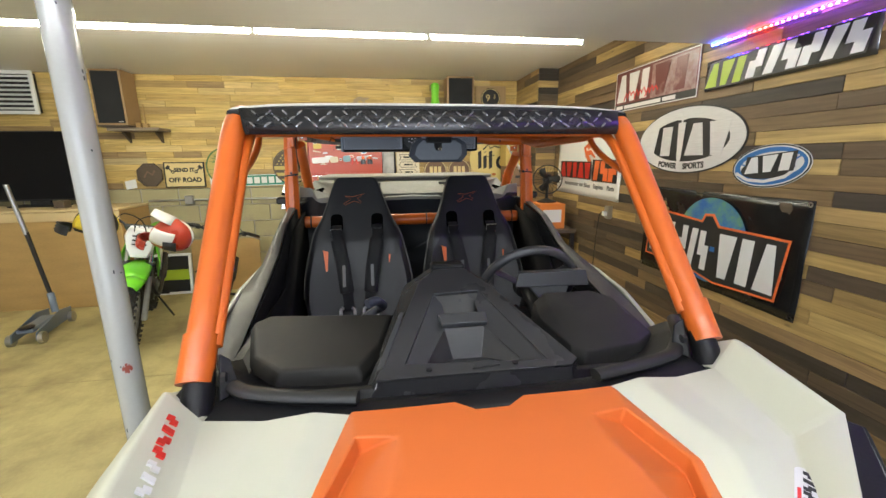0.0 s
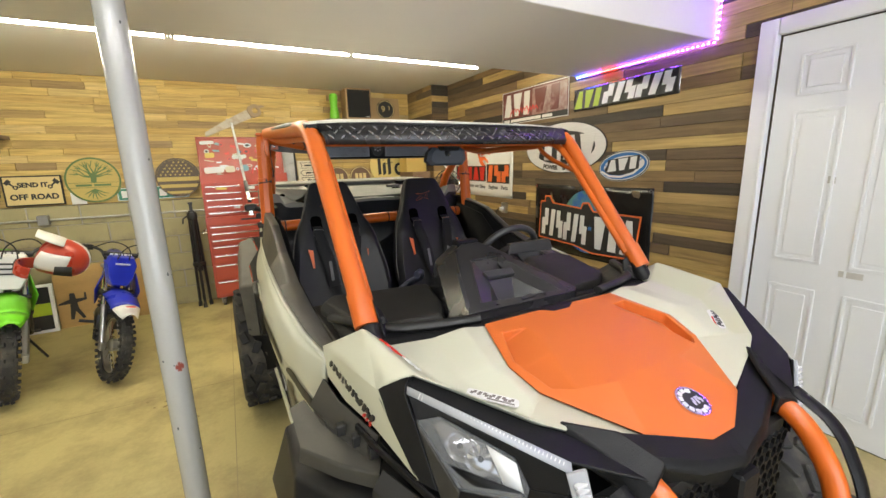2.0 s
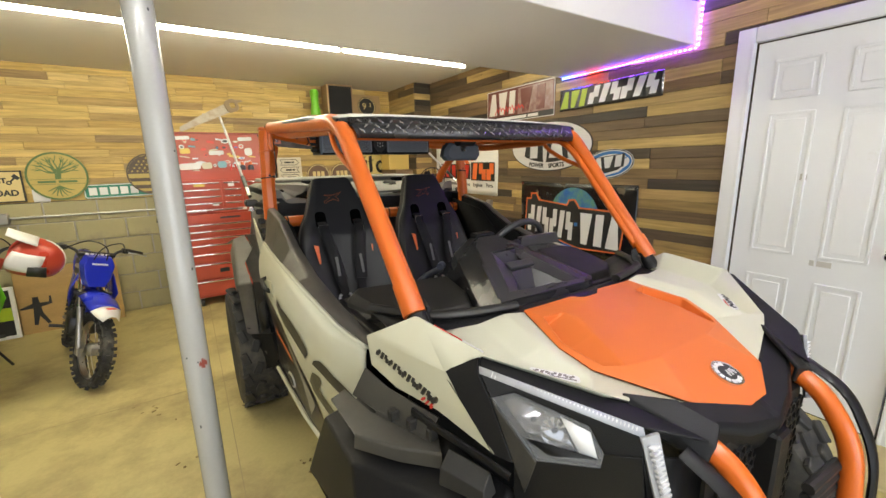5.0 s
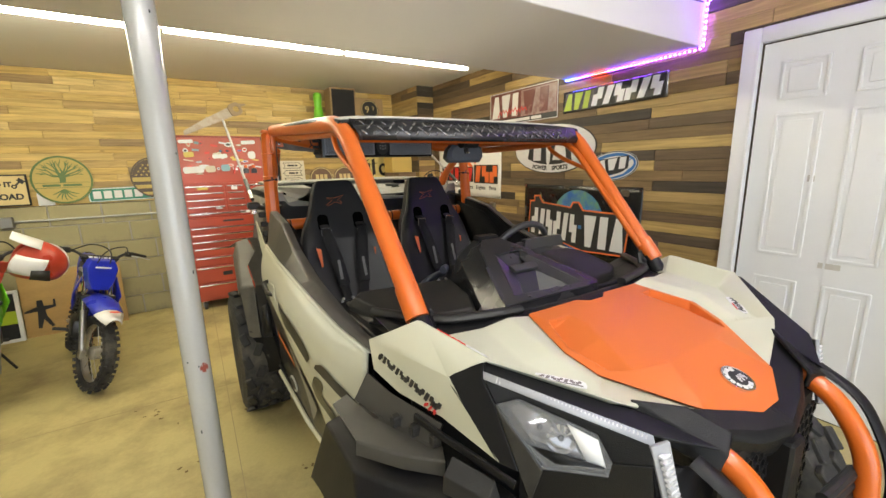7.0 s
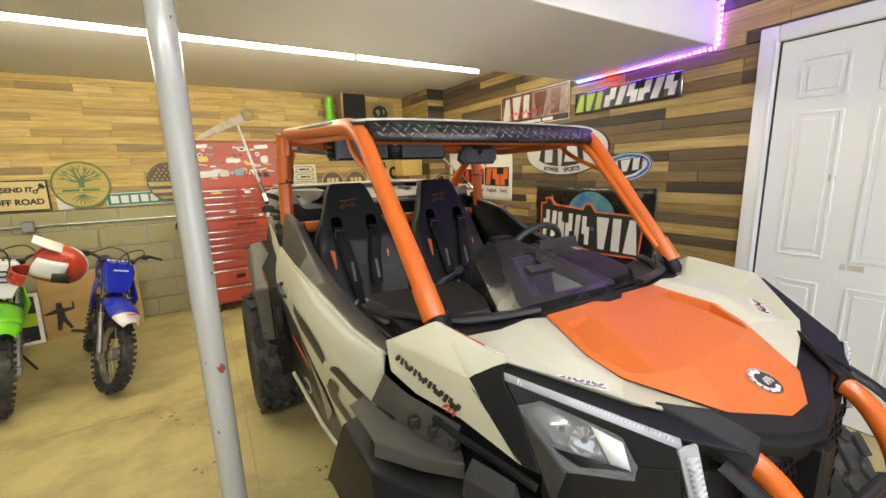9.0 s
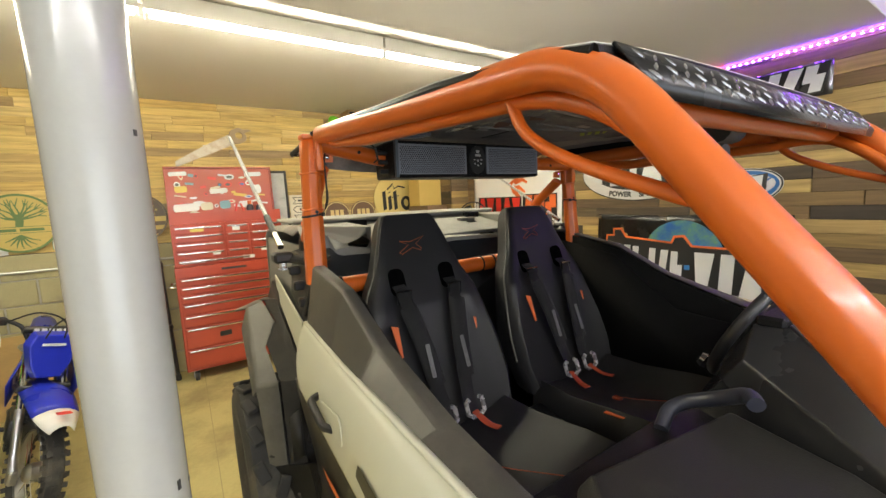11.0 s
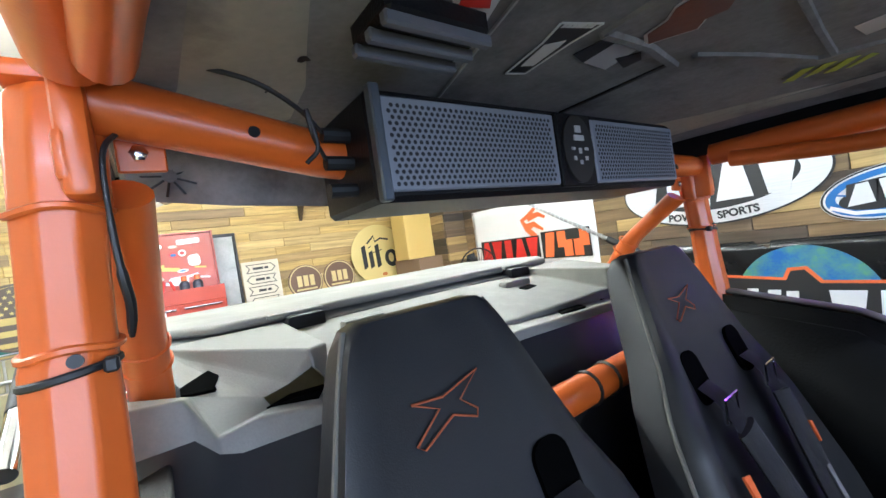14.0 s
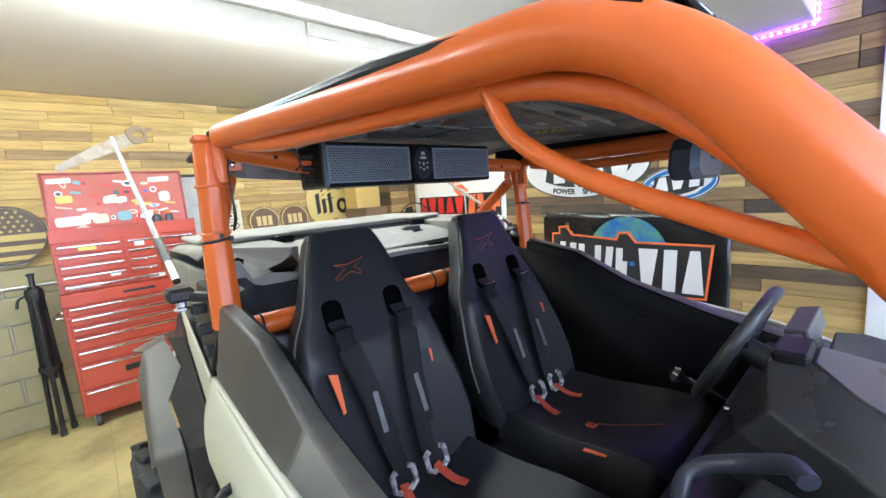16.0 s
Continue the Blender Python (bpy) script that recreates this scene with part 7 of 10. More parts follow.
for s in (-1, 1):
    f0, f1, g0, g1 = [(-s * p[0], p[1], p[2]) for p in (TOP0, TOP1, LOW0, LOW1)]
    d = part("daylight_bar", panel([f0, f1, g1, g0]), RIBGLASS, utv, "slim clear ribbed daylight lamp", solid=0.002)
    up = (Vector(f0) - Vector(g0)) * 0.84
    for k in range(40):
        c = Vector(between(g0, g1, (k + 4) / 45)) + (Vector(between(f0, f1, (k + 4) / 45)) - Vector(between(g0, g1, (k + 4) / 45))) * 0.5
        ax = (Vector(f1) - Vector(f0)).normalized()
        nn = ax.cross(up).normalized()
        nn = nn if nn.y < 0 else -nn
        m = Matrix((ax, nn.cross(ax), nn)).transposed().to_4x4()
        part("light_rib", boxm((-0.0011, -0.0050, -0.0020), (0.0011, 0.0050, 0.0012)), RIBEDGE, d, smooth=0, m=Matrix.Translation(L(*c)) @ m)
    leg = part("daylight_leg", panel([(s * 0.360, 0.186, 1.104), (s * 0.334, 0.170, 1.114), (s * 0.312, 0.140, 0.960), (s * 0.336, 0.150, 0.945)]), RIBGLASS, utv, "broad ribbed daylight lamp leg", solid=0.008, bevel=0.002)
    for k in range(14):
        t = (k + 0.5) / 14
        p = L(s * (0.347 - 0.025 * t), 0.170 - 0.031 * t, 1.096 - 0.138 * t)
        part("light_rib", boxm(p + Vector((-0.0105, -0.0052, -0.0024)), p + Vector((0.0105, 0.004, 0.0024)), 0.0006), RIBEDGE, leg, smooth=0)
REFLECT = surface("lamp reflector", (0.62, 0.62, 0.64), 0.10, 1.0, var=0.05, scale=20, bump=0)
LENSCLEAR = surface("thin clear lens", (0.9, 0.92, 0.95), 0.06, var=0.0, bump=0, rvar=0.02)
for nd in LENSCLEAR.node_tree.nodes:
    if nd.type == "BSDF_PRINCIPLED":
        nd.inputs["Alpha"].default_value = 0.12
PLATE = surface("smoked reflector back", (0.20, 0.20, 0.21), 0.14, 0.9, var=0.05, bump=0)
for s in (-1, 1):
    ln = [(-s * p[0], p[1], p[2]) for p in LENS]
    back = [(p[0] - s * 0.006, p[1] + 0.005, p[2]) for p in ln]
    hl = part("headlight", panel(back), PLATE, utv, "clear faceted headlight", solid=0.003)
    # two chrome bowls with bulbs, a pale plate beside them, a dark ledge below
    V = [L(*p) for p in back]
    nn = (V[1] - V[5]).cross(V[3] - V[5]).normalized()
    nn = nn if nn.y < 0 else -nn
    ax = (V[2] - V[1]).normalized()
    up = nn.cross(ax).normalized()
    up = up if up.z > 0 else -up
    ax = up.cross(nn)
    fm = Matrix((ax, up, nn)).transposed().to_4x4()
    mid = lambda a, b, c: V[5] + (V[4] - V[5]) * a + ((V[1] + (V[2] - V[1]) * a) - (V[5] + (V[4] - V[5]) * a)) * b + nn * c
    for a, b, r in ((0.16, 0.62, 0.024), (0.44, 0.54, 0.025)):
        bm = bmesh.new()
        rings = [(r, 0.002), (r * 0.96, -0.004), (r * 0.80, -0.013), (r * 0.55, -0.020), (r * 0.25, -0.023)]
        skin(bm, [[(q * math.cos(t) * 1.05, q * math.sin(t), z) for t in [2 * math.pi * k / 20 for k in range(21)]] for q, z in rings])
        bowl = part("reflector_bowl", bm, CHROME, hl, "bright chrome reflector bowl", smooth=24, m=Matrix.Translation(mid(a, b, 0.004)) @ fm)
        part("bulb", lathem([(0.007, -0.022), (0.007, -0.006), (0.004, 0.0)], 12), DARKSTEEL, bowl)
        for k in range(5):
            t = radians(50 + 36 * k)
            part("reflector_facet", prismm([(r * 0.30 * math.cos(t), r * 0.30 * math.sin(t)), (r * 0.95 * math.cos(t - 0.16), r * 0.95 * math.sin(t - 0.16)), (r * 0.95 * math.cos(t + 0.16), r * 0.95 * math.sin(t + 0.16))], -0.006, -0.003), REFLECT if k % 2 else CHROME, bowl, "chrome reflector facet", smooth=0)
    # white paint stands in for the ceiling light mirrored in this plate
    part("lamp_plate", poly(bmesh.new(), [mid(0.60, 0.88, 0.003), mid(0.985, 0.80, 0.003), mid(0.985, 0.16, 0.003), mid(0.72, 0.22, 0.003)]), PRINTWHITE, hl, "reflector plate whitened for the ceiling it mirrors", solid=0.002)
    part("lamp_ledge", poly(bmesh.new(), [mid(-0.12, 0.30, 0.006), mid(0.60, 0.26, 0.010), mid(0.97, 0.18, 0.006), mid(0.93, 0.02, 0.004), mid(0.05, 0.02, 0.004)]), BLACKPLASTIC, hl, "dark lamp ledge", solid=0.003)
    gl = part("headlight_lens", panel(ln), LENSCLEAR, hl, "clear headlight lens")
    gl.visible_shadow = False
nose = panel([(-0.146, 0.196, 1.077), (-0.285, 0.245, 1.112), (-0.235, 0.168, 1.088), (-0.10, 0.124, 1.050), (0.0, 0.100, 1.040), (0.0, 0.146, 1.063), (-0.035, 0.146, 1.063)],
             [(-0.235, 0.168, 1.088), (-0.10, 0.124, 1.050), (0.0, 0.100, 1.040), (0.0, 0.116, 0.985), (-0.10, 0.138, 0.990), (-0.230, 0.180, 1.020)])
part("nose_panel", mirrored(nose, 0), BLACKPLASTIC, utv, "black plastic nose panel", solid=0.008, soft=0.010, smooth=60)
both("nose_wing", lambda: panel([(-0.30, 0.262, 1.128), (-0.225, 0.200, 1.118), (-0.185, 0.140, 1.084), (-0.232, 0.125, 1.070)], [(-0.30, 0.262, 1.128), (-0.232, 0.125, 1.070), (-0.242, 0.132, 1.035), (-0.31, 0.235, 1.085)], [(-0.185, 0.140, 1.084), (-0.232, 0.125, 1.070), (-0.242, 0.132, 1.035), (-0.190, 0.146, 1.045)]), BLACKPLASTIC, solid=0.010, bevel=0.005)
both("nose_cheek", lambda: panel([(-0.215, 0.142, 1.03), (-0.350, 0.182, 1.06), (-0.335, 0.190, 0.78), (-0.215, 0.155, 0.62)]), BLACKPLASTIC, "black panel beside the grille", solid=0.006)
# grille, bumper, winch
part("grille_back", boxm(L(-0.22, 0.135, 0.62), L(0.22, 0.15, 1.03)), BLACK, utv, smooth=0)
bm = bmesh.new()
for j in range(14):
    for i in range(16):
        c = L(-0.19 + i * 0.0255 + (0.0127 if j % 2 else 0), 0.128, 0.66 + j * 0.026)
        o = [c + Vector((0.0145 * math.cos(t), 0, 0.0165 * math.sin(t))) for t in [math.pi * (q / 3 + 1 / 6) for q in range(6)]]
        n_ = [c + Vector((0.0118 * math.cos(t), 0, 0.0135 * math.sin(t))) for t in [math.pi * (q / 3 + 1 / 6) for q in range(6)]]
        vo, vn = [bm.verts.new(p) for p in o], [bm.verts.new(p) for p in n_]
        for q in range(6):
            bm.faces.new((vo[q], vo[(q + 1) % 6], vn[(q + 1) % 6], vn[q]))
g = part("grille", bm, BLACKPLASTIC, utv, "black honeycomb grille", smooth=0, solid=0.006)
g["kind"] = "stuff"
part("grille_post", boxm(L(-0.03, 0.09, 0.60), L(0.03, 0.135, 1.02), 0.006), BLACKPLASTIC, utv)
both("bumper_tube", lambda: tubem(bent([L(-0.222, 0.190, 1.070), L(-0.216, 0.105, 1.045), L(-0.205, 0.030, 0.945), L(-0.185, 0.005, 0.72), L(-0.19, 0.10, 0.55)], 0.07, 6), 0.021, 14), ORANGE, "orange bumper tube")
both("bumper_guard", lambda: tubem(bent([L(-0.285, 0.150, 1.068), L(-0.278, 0.065, 1.030), L(-0.250, -0.002, 0.915), L(-0.235, -0.015, 0.70)], 0.07, 6), 0.020, 8, ry=0.008, flat=(1, 0, 0)), BLACKPLASTIC, "black plastic bumper guard")
part("winch_fairlead", boxm(L(-0.10, 0.02, 0.72), L(0.10, 0.06, 0.80), 0.008), DARKSTEEL, utv)
part("bumper_plate", boxm(L(-0.20, 0.03, 0.60), L(0.20, 0.05, 0.70), 0.008), BLACKPLASTIC, utv)
for zz in (0.84, 0.865, 0.89):
    part("winch_rope", tubem([L(0.05, 0.055, zz), L(0.20, 0.045, zz)], 0.012, 10), BLACK, utv)

# ---- mudguards, doors, flanks ----
# lighter than the guard's black: light from above painted into the upward plates
GUARDLIT = surface("worn, top-lit guard plastic", (0.050, 0.047, 0.041), 0.42, spec=0.4, var=0.3, scale=5, fine=320, bump=0.25, col2=(0.024, 0.023, 0.022), mix=0.35, mixscale=4)
both("front_mudguard", lambda: panel([(-0.545, 0.86, 0.93), (-0.49, 0.36, 0.935), (-0.56, 0.33, 0.905), (-0.625, 0.50, 0.895), (-0.708, 0.65, 0.890), (-0.70, 0.90, 0.86)], [(-0.708, 0.65, 0.890), (-0.625, 0.50, 0.895), (-0.56, 0.33, 0.905), (-0.60, 0.28, 0.82), (-0.735, 0.55, 0.79)],
                                     [(-0.708, 0.65, 0.890), (-0.735, 0.55, 0.79), (-0.75, 0.92, 0.70), (-0.70, 0.90, 0.86)], [(-0.49, 0.36, 0.935), (-0.56, 0.33, 0.905), (-0.60, 0.28, 0.82), (-0.46, 0.30, 0.86)], [(-0.70, 0.90, 0.86), (-0.75, 0.92, 0.70), (-0.68, 1.02, 0.45), (-0.60, 1.0, 0.50), (-0.545, 0.86, 0.93)]), BLACKPLASTIC, "black plastic front mudguard", solid=0.010, soft=0.006, smooth=60)
both("mudguard_shelf", lambda: panel([(-0.600, 0.82, 1.020), (-0.590, 0.704, 1.018), (-0.548, 0.528, 1.018), (-0.560, 0.541, 0.962), (-0.622, 0.702, 0.966), (-0.640, 0.82, 0.955)], [(-0.560, 0.541, 0.962), (-0.622, 0.702, 0.966), (-0.626, 0.704, 0.935), (-0.562, 0.538, 0.935)]), GUARDLIT, "worn black shelf under the fender, lightened as top-lit", solid=0.008, soft=0.003, smooth=60)
for k in range(3):
    both("mudguard_lug", lambda: boxm(L(-0.600 + 0.021 * k - 0.012, 0.640 - 0.055 * k, 0.962), L(-0.600 + 0.021 * k + 0.010, 0.662 - 0.055 * k, 0.990), 0.003), GREYPLASTIC)
both("mudguard_plate", lambda: panel([(-0.650, 0.86, 0.950), (-0.632, 0.715, 0.955), (-0.542, 0.541, 0.955), (-0.560, 0.500, 0.950), (-0.623, 0.576, 0.943), (-0.690, 0.672, 0.943), (-0.690, 0.86, 0.935)], [(-0.560, 0.500, 0.950), (-0.623, 0.576, 0.943), (-0.690, 0.672, 0.943), (-0.694, 0.668, 0.915), (-0.625, 0.570, 0.915), (-0.562, 0.495, 0.920)]), GUARDLIT, "worn black stepped mudguard plate, lightened as top-lit", solid=0.008, soft=0.003, smooth=60)
both("mudguard_rail", lambda: tubem([L(-0.575, 0.60, 1.005), L(-0.556, 0.520, 0.998), L(-0.520, 0.400, 0.988), L(-0.500, 0.350, 0.975)], 0.010, 8, ry=0.006), BLACKPLASTIC)
both("mudguard_wedge", lambda: panel([(-0.560, 0.470, 0.985), (-0.520, 0.385, 0.970), (-0.545, 0.375, 0.945), (-0.585, 0.465, 0.955)], [(-0.520, 0.385, 0.970), (-0.545, 0.375, 0.945), (-0.545, 0.370, 0.92), (-0.515, 0.375, 0.93)], [(-0.585, 0.465, 0.955), (-0.545, 0.375, 0.945), (-0.545, 0.370, 0.92), (-0.59, 0.462, 0.92)]), GREYPLASTIC, solid=0.008, bevel=0.003)
DY = (0.855, 1.0, 1.2, 1.4, 1.7, 2.03)


def door_top(y):
    return span(y, DY, (1.056, 1.084, 1.127, 1.150, 1.162, 1.182))


def door_low(y):
    return span(y, (0.855, 0.90, 1.0, 1.08, 1.23, 1.37, 1.52, 1.75, 2.05), (0.90, 0.80, 0.655, 0.560, 0.665, 0.800, 0.925, 0.955, 0.985))


def door_h(y, z):
    """Half width of the bulging door at a length and height."""
    t = span(y, DY, (0.588, 0.625, 0.652, 0.662, 0.662, 0.655))
    m_ = span(y, DY, (0.592, 0.643, 0.684, 0.703, 0.697, 0.688))
    l_ = span(y, DY, (0.596, 0.612, 0.630, 0.640, 0.640, 0.640))
    zb = min(1.035, door_top(y) - 0.06)
    if z >= zb:
        k = min(1, (z - zb) / (door_top(y) - zb))
        return m_ + (t - m_) * k * k
    k = min(1, (zb - z) / (zb - 0.60))
    return m_ + (l_ - m_) * (3 * k * k - 2 * k ** 3)


def door_sheet(s, upper, lower, off=0.0, n=8, y0=0, y1=1, cols=26):
    """Sheet on the door between two height lines."""
    bm = bmesh.new()
    rows = []
    for i in range(cols + 1):
        y = y0 + (y1 - y0) * i / cols
        a_, b_ = upper(y), lower(y)
        rows.append([L(s * (door_h(y, a_ + (b_ - a_) * k / n) + off), y, a_ + (b_ - a_) * k / n) for k in range(n + 1)])
    skin(bm, rows)
    return bm


def door_decal(s, up, lo, mat, parent, name, label="", off=0.0035):
    """Flat graphic between an upper and a lower line of (y, z) points."""
    bm = bmesh.new()
    rows = []
    for i in range(15):
        t = i / 14 * (len(up) - 1)
        j = min(int(t), len(up) - 2)
        a_ = [up[j][q] + (up[j + 1][q] - up[j][q]) * (t - j) for q in (0, 1)]
        b_ = [lo[j][q] + (lo[j + 1][q] - lo[j][q]) * (t - j) for q in (0, 1)]
        rows.append([L(s * (door_h(y, z) + off), y, z) for y, z in [(a_[0] + (b_[0] - a_[0]) * k / 4, a_[1] + (b_[1] - a_[1]) * k / 4) for k in range(5)]])
    skin(bm, rows)
    return part(name, bm, mat, parent, label, smooth=60)


GUARDDUST = surface("dusty guard plastic", (0.105, 0.098, 0.084), 0.5, spec=0.4, var=0.25, scale=4, fine=300, bump=0.25, col2=(0.050, 0.047, 0.042), mix=0.4, mixscale=3)
DARKTRIM = surface("worn dark trim plastic", (0.064, 0.060, 0.053), 0.42, spec=0.4, var=0.3, scale=5, fine=380, bump=0.2, col2=(0.12, 0.11, 0.09), mix=0.4, mixscale=3)
INNERBLACK = surface("matt black door lining", (0.006, 0.006, 0.006), 0.8, spec=0.12, var=0.3, scale=5, fine=200, bump=0.3)
LOWER = surface("dark lower flank", (0.018, 0.018, 0.018), 0.35, var=0.3, scale=5, fine=120, bump=0.2, col2=(0.06, 0.055, 0.045), mix=0.3, mixscale=3)
for s in (-1, 1):
    d = part("door", door_sheet(s, door_top, door_low, y0=0.855, y1=2.05, n=14, cols=48), CREAM, utv, "off-white bulging half door with black stripes", solid=0.008, offset=-1, smooth=50)
    lipbm = bmesh.new()
    skin(lipbm, [[L(s * door_h(y, door_top(y)), y, door_top(y)), L(s * (door_h(y, door_top(y)) - 0.005), y, door_top(y) + 0.004), L(s * (door_h(y, door_top(y)) - 0.014), y, door_top(y) + 0.002)] for y in [0.855 + 1.195 * k / 24 for k in range(25)]])
    part("door_lip", lipbm, CREAM, d, smooth=60, solid=0.006)
    door_decal(s, [(1.50, 1.046), (1.363, 1.034), (1.27, 1.012), (1.20, 0.987), (1.172, 0.955), (1.172, 0.935)], [(1.52, 1.010), (1.44, 0.985), (1.34, 0.957), (1.274, 0.931), (1.230, 0.912), (1.210, 0.902)], INK, d, "door_stripe", "black stripe")
    door_decal(s, [(1.130, 0.928), (1.086, 0.944), (1.04, 0.938), (0.965, 0.915), (0.893, 0.889)], [(1.155, 0.906), (1.120, 0.900), (1.06, 0.888), (0.976, 0.872), (0.898, 0.851)], INK, d, "door_stripe", "black stripe")
    door_decal(s, [(1.172, 0.866), (1.117, 0.872), (1.109, 0.850), (1.160, 0.797), (1.06, 0.768), (0.956, 0.741)], [(1.256, 0.790), (1.250, 0.775), (1.250, 0.765), (1.250, 0.752), (1.117, 0.722), (0.990, 0.699)], LOWER, d, "door_stripe", "charcoal stripe")
    low = part("lower_panel", door_sheet(s, lambda y: door_low(y) + 0.003, lambda y: 0.505 - 0.02 * (y - 1.1) if y > 1.12 else door_low(y) - 0.012, y0=1.085, y1=2.12, off=-0.010), LOWER, d, "dark lower door panel", smooth=60, solid=0.006)
    part("handle_recess", prismm(rounded(0.15, 0.07, 0.02, 4), 0.0, 0.004, Matrix.Translation(L(s * 0.697, 1.68, 1.045)) @ pose(0, 0, 0, 90, 0, s * 90) @ pose(0, 0, 0, 0, 0, -s * 8)), CREAM, d, bevel=0.002)
    part("door_handle", tubem(bent([L(s * 0.690, 1.80, 1.060), L(s * 0.714, 1.79, 1.058), L(s * 0.714, 1.69, 1.035), L(s * 0.692, 1.67, 1.030)], 0.012), 0.010, 10), BLACK, d, "black door handle")
    door_decal(s, [(1.97, 0.755), (1.62, 0.742)], [(1.955, 0.715), (1.60, 0.700)], PRINTORANGE, d, "accent_edge", "orange accent stripe", off=0.001)
    door_decal(s, [(1.55, 0.86), (1.42, 0.77), (1.30, 0.66)], [(1.58, 0.80), (1.46, 0.69), (1.38, 0.57)], surface("worn grey print", (0.30, 0.29, 0.26), 0.5), d, "grey_accent", off=0.001)
    em = Matrix.Translation(L(s * 0.634, 1.762, 0.545)) @ pose(0, 0, 0, 90, 0, s * 90) @ pose(0, 0, 0, 0, 0, -s * 2)
    emb = part("round_emblem", prismm(oval(0.070, 0.030, 28), 0.0, 0.006, em), SILVER, d, "oval silver emblem")
    part("emblem_field", prismm(oval(0.055, 0.020, 28), 0.006, 0.008, em), INK, emb, smooth=0)
    trim = bmesh.new()
    line_y = (0.87, 1.10, 1.35, 1.60, 1.80, 2.035)
    skin(trim, [[L(s * (door_h(y, door_top(y)) - 0.012), y, door_top(y) - 0.002) for y in line_y], [L(s * h, y, z) for y, h, z in zip(line_y, (0.565, 0.590, 0.606, 0.606, 0.606, 0.614), (1.068, 1.100, 1.150, 1.222, 1.316, 1.356))],
                [L(s * h, y, z) for y, h, z in zip(line_y, (0.545, 0.560, 0.572, 0.575, 0.578, 0.585), (1.066, 1.098, 1.148, 1.220, 1.314, 1.354))]])
    lining = bmesh.new()
    skin(lining, [[L(s * (h - 0.004), y, z - 0.006) for y, h, z in zip(line_y, (0.545, 0.560, 0.572, 0.575, 0.578, 0.585), (1.066, 1.098, 1.148, 1.220, 1.314, 1.354))], [L(s * 0.556, y, 1.0) for y in line_y]])
    part("door_lining", lining, INNERBLACK, d, "matt black inner door lining", solid=0.006, smooth=30)
    part("upper_trim", trim, DARKTRIM, d, "dark plastic upper door trim", solid=0.008, soft=0.006, smooth=60)
    part("inner_panel", panel([(s * 0.555, 0.90, 1.05), (s * 0.550, 1.55, 1.10), (s * 0.553, 1.80, 1.28), (s * 0.556, 2.10, 1.33), (s * 0.556, 2.20, 0.42), (s * 0.556, 0.90, 0.42)]), INNERBLACK, d, "black inner door panel", solid=0.010)
both("rocker", lambda: tubem([L(-0.652, 2.06, 0.480), L(-0.640, 1.50, 0.495), L(-0.622, 1.09, 0.535)], 0.010, 8), CREAM, "off-white rocker edge")
both("sill", lambda: panel([(-0.645, 2.12, 0.49), (-0.622, 1.09, 0.53), (-0.52, 1.00, 0.42), (-0.52, 2.3, 0.38)]), BLACK, "black underside sill", solid=0.01)
both("rear_quarter", lambda: panel([(-0.651, 2.075, 1.180), (-0.600, 2.75, 1.235), (-0.602, 2.70, 1.13), (-0.650, 2.12, 1.03)]), CREAM, "off-white rear quarter panel", solid=0.008, bevel=0.004)
both("quarter_trim", lambda: panel([(-0.600, 2.05, 1.36), (-0.600, 2.36, 1.372), (-0.605, 2.40, 1.21), (-0.640, 2.09, 1.19)], [(-0.600, 2.05, 1.36), (-0.600, 2.36, 1.372), (-0.545, 2.36, 1.385), (-0.545, 2.07, 1.375)]), GREYPLASTIC, "black corner trim", solid=0.010, bevel=0.005)
for k in range(3):
    both("hinge_lug", lambda: boxm(L(-0.650, 2.10 + 0.05 * k, 1.22 + 0.045 * k), L(-0.612, 2.125 + 0.05 * k, 1.25 + 0.045 * k), 0.005), BLACK)
both("rear_inner_guard", lambda: panel([(-0.60, 2.10, 1.03), (-0.60, 2.80, 1.20), (-0.60, 3.10, 1.0), (-0.60, 2.80, 0.60), (-0.60, 2.15, 0.50)]), BLACKPLASTIC, solid=0.02)
both("rear_mudguard", lambda: panel([(-0.668, 2.755, 1.120), (-0.651, 2.584, 1.060), (-0.712, 2.468, 1.000), (-0.708, 2.275, 0.922), (-0.772, 2.310, 0.915), (-0.745, 2.600, 1.06), (-0.735, 2.700, 1.112)],
                                    [(-0.708, 2.275, 0.922), (-0.772, 2.310, 0.915), (-0.760, 2.280, 0.62), (-0.705, 2.255, 0.62)], [(-0.735, 2.700, 1.112), (-0.745, 2.600, 1.06), (-0.772, 2.310, 0.915), (-0.780, 2.36, 0.86), (-0.760, 2.72, 1.02)],
                                    [(-0.668, 2.755, 1.120), (-0.735, 2.700, 1.112), (-0.755, 3.05, 1.03), (-0.640, 3.08, 1.06)]), GUARDDUST, "dusty black outer mudguard panel", solid=0.010, soft=0.010, smooth=60)
both("mudguard_inlay", lambda: panel([(-0.660, 2.755, 1.124), (-0.643, 2.590, 1.066), (-0.704, 2.472, 1.005), (-0.700, 2.268, 0.926), (-0.648, 2.240, 0.930), (-0.655, 2.12, 1.02), (-0.606, 2.74, 1.120)],
                                     [(-0.700, 2.268, 0.926), (-0.648, 2.240, 0.930), (-0.646, 2.215, 0.62), (-0.698, 2.245, 0.62)], [(-0.660, 2.755, 1.124), (-0.606, 2.74, 1.120), (-0.60, 3.08, 1.07), (-0.635, 3.08, 1.06)]), GREYPLASTIC, "dusty black inner mudguard panel", solid=0.008, bevel=0.005)
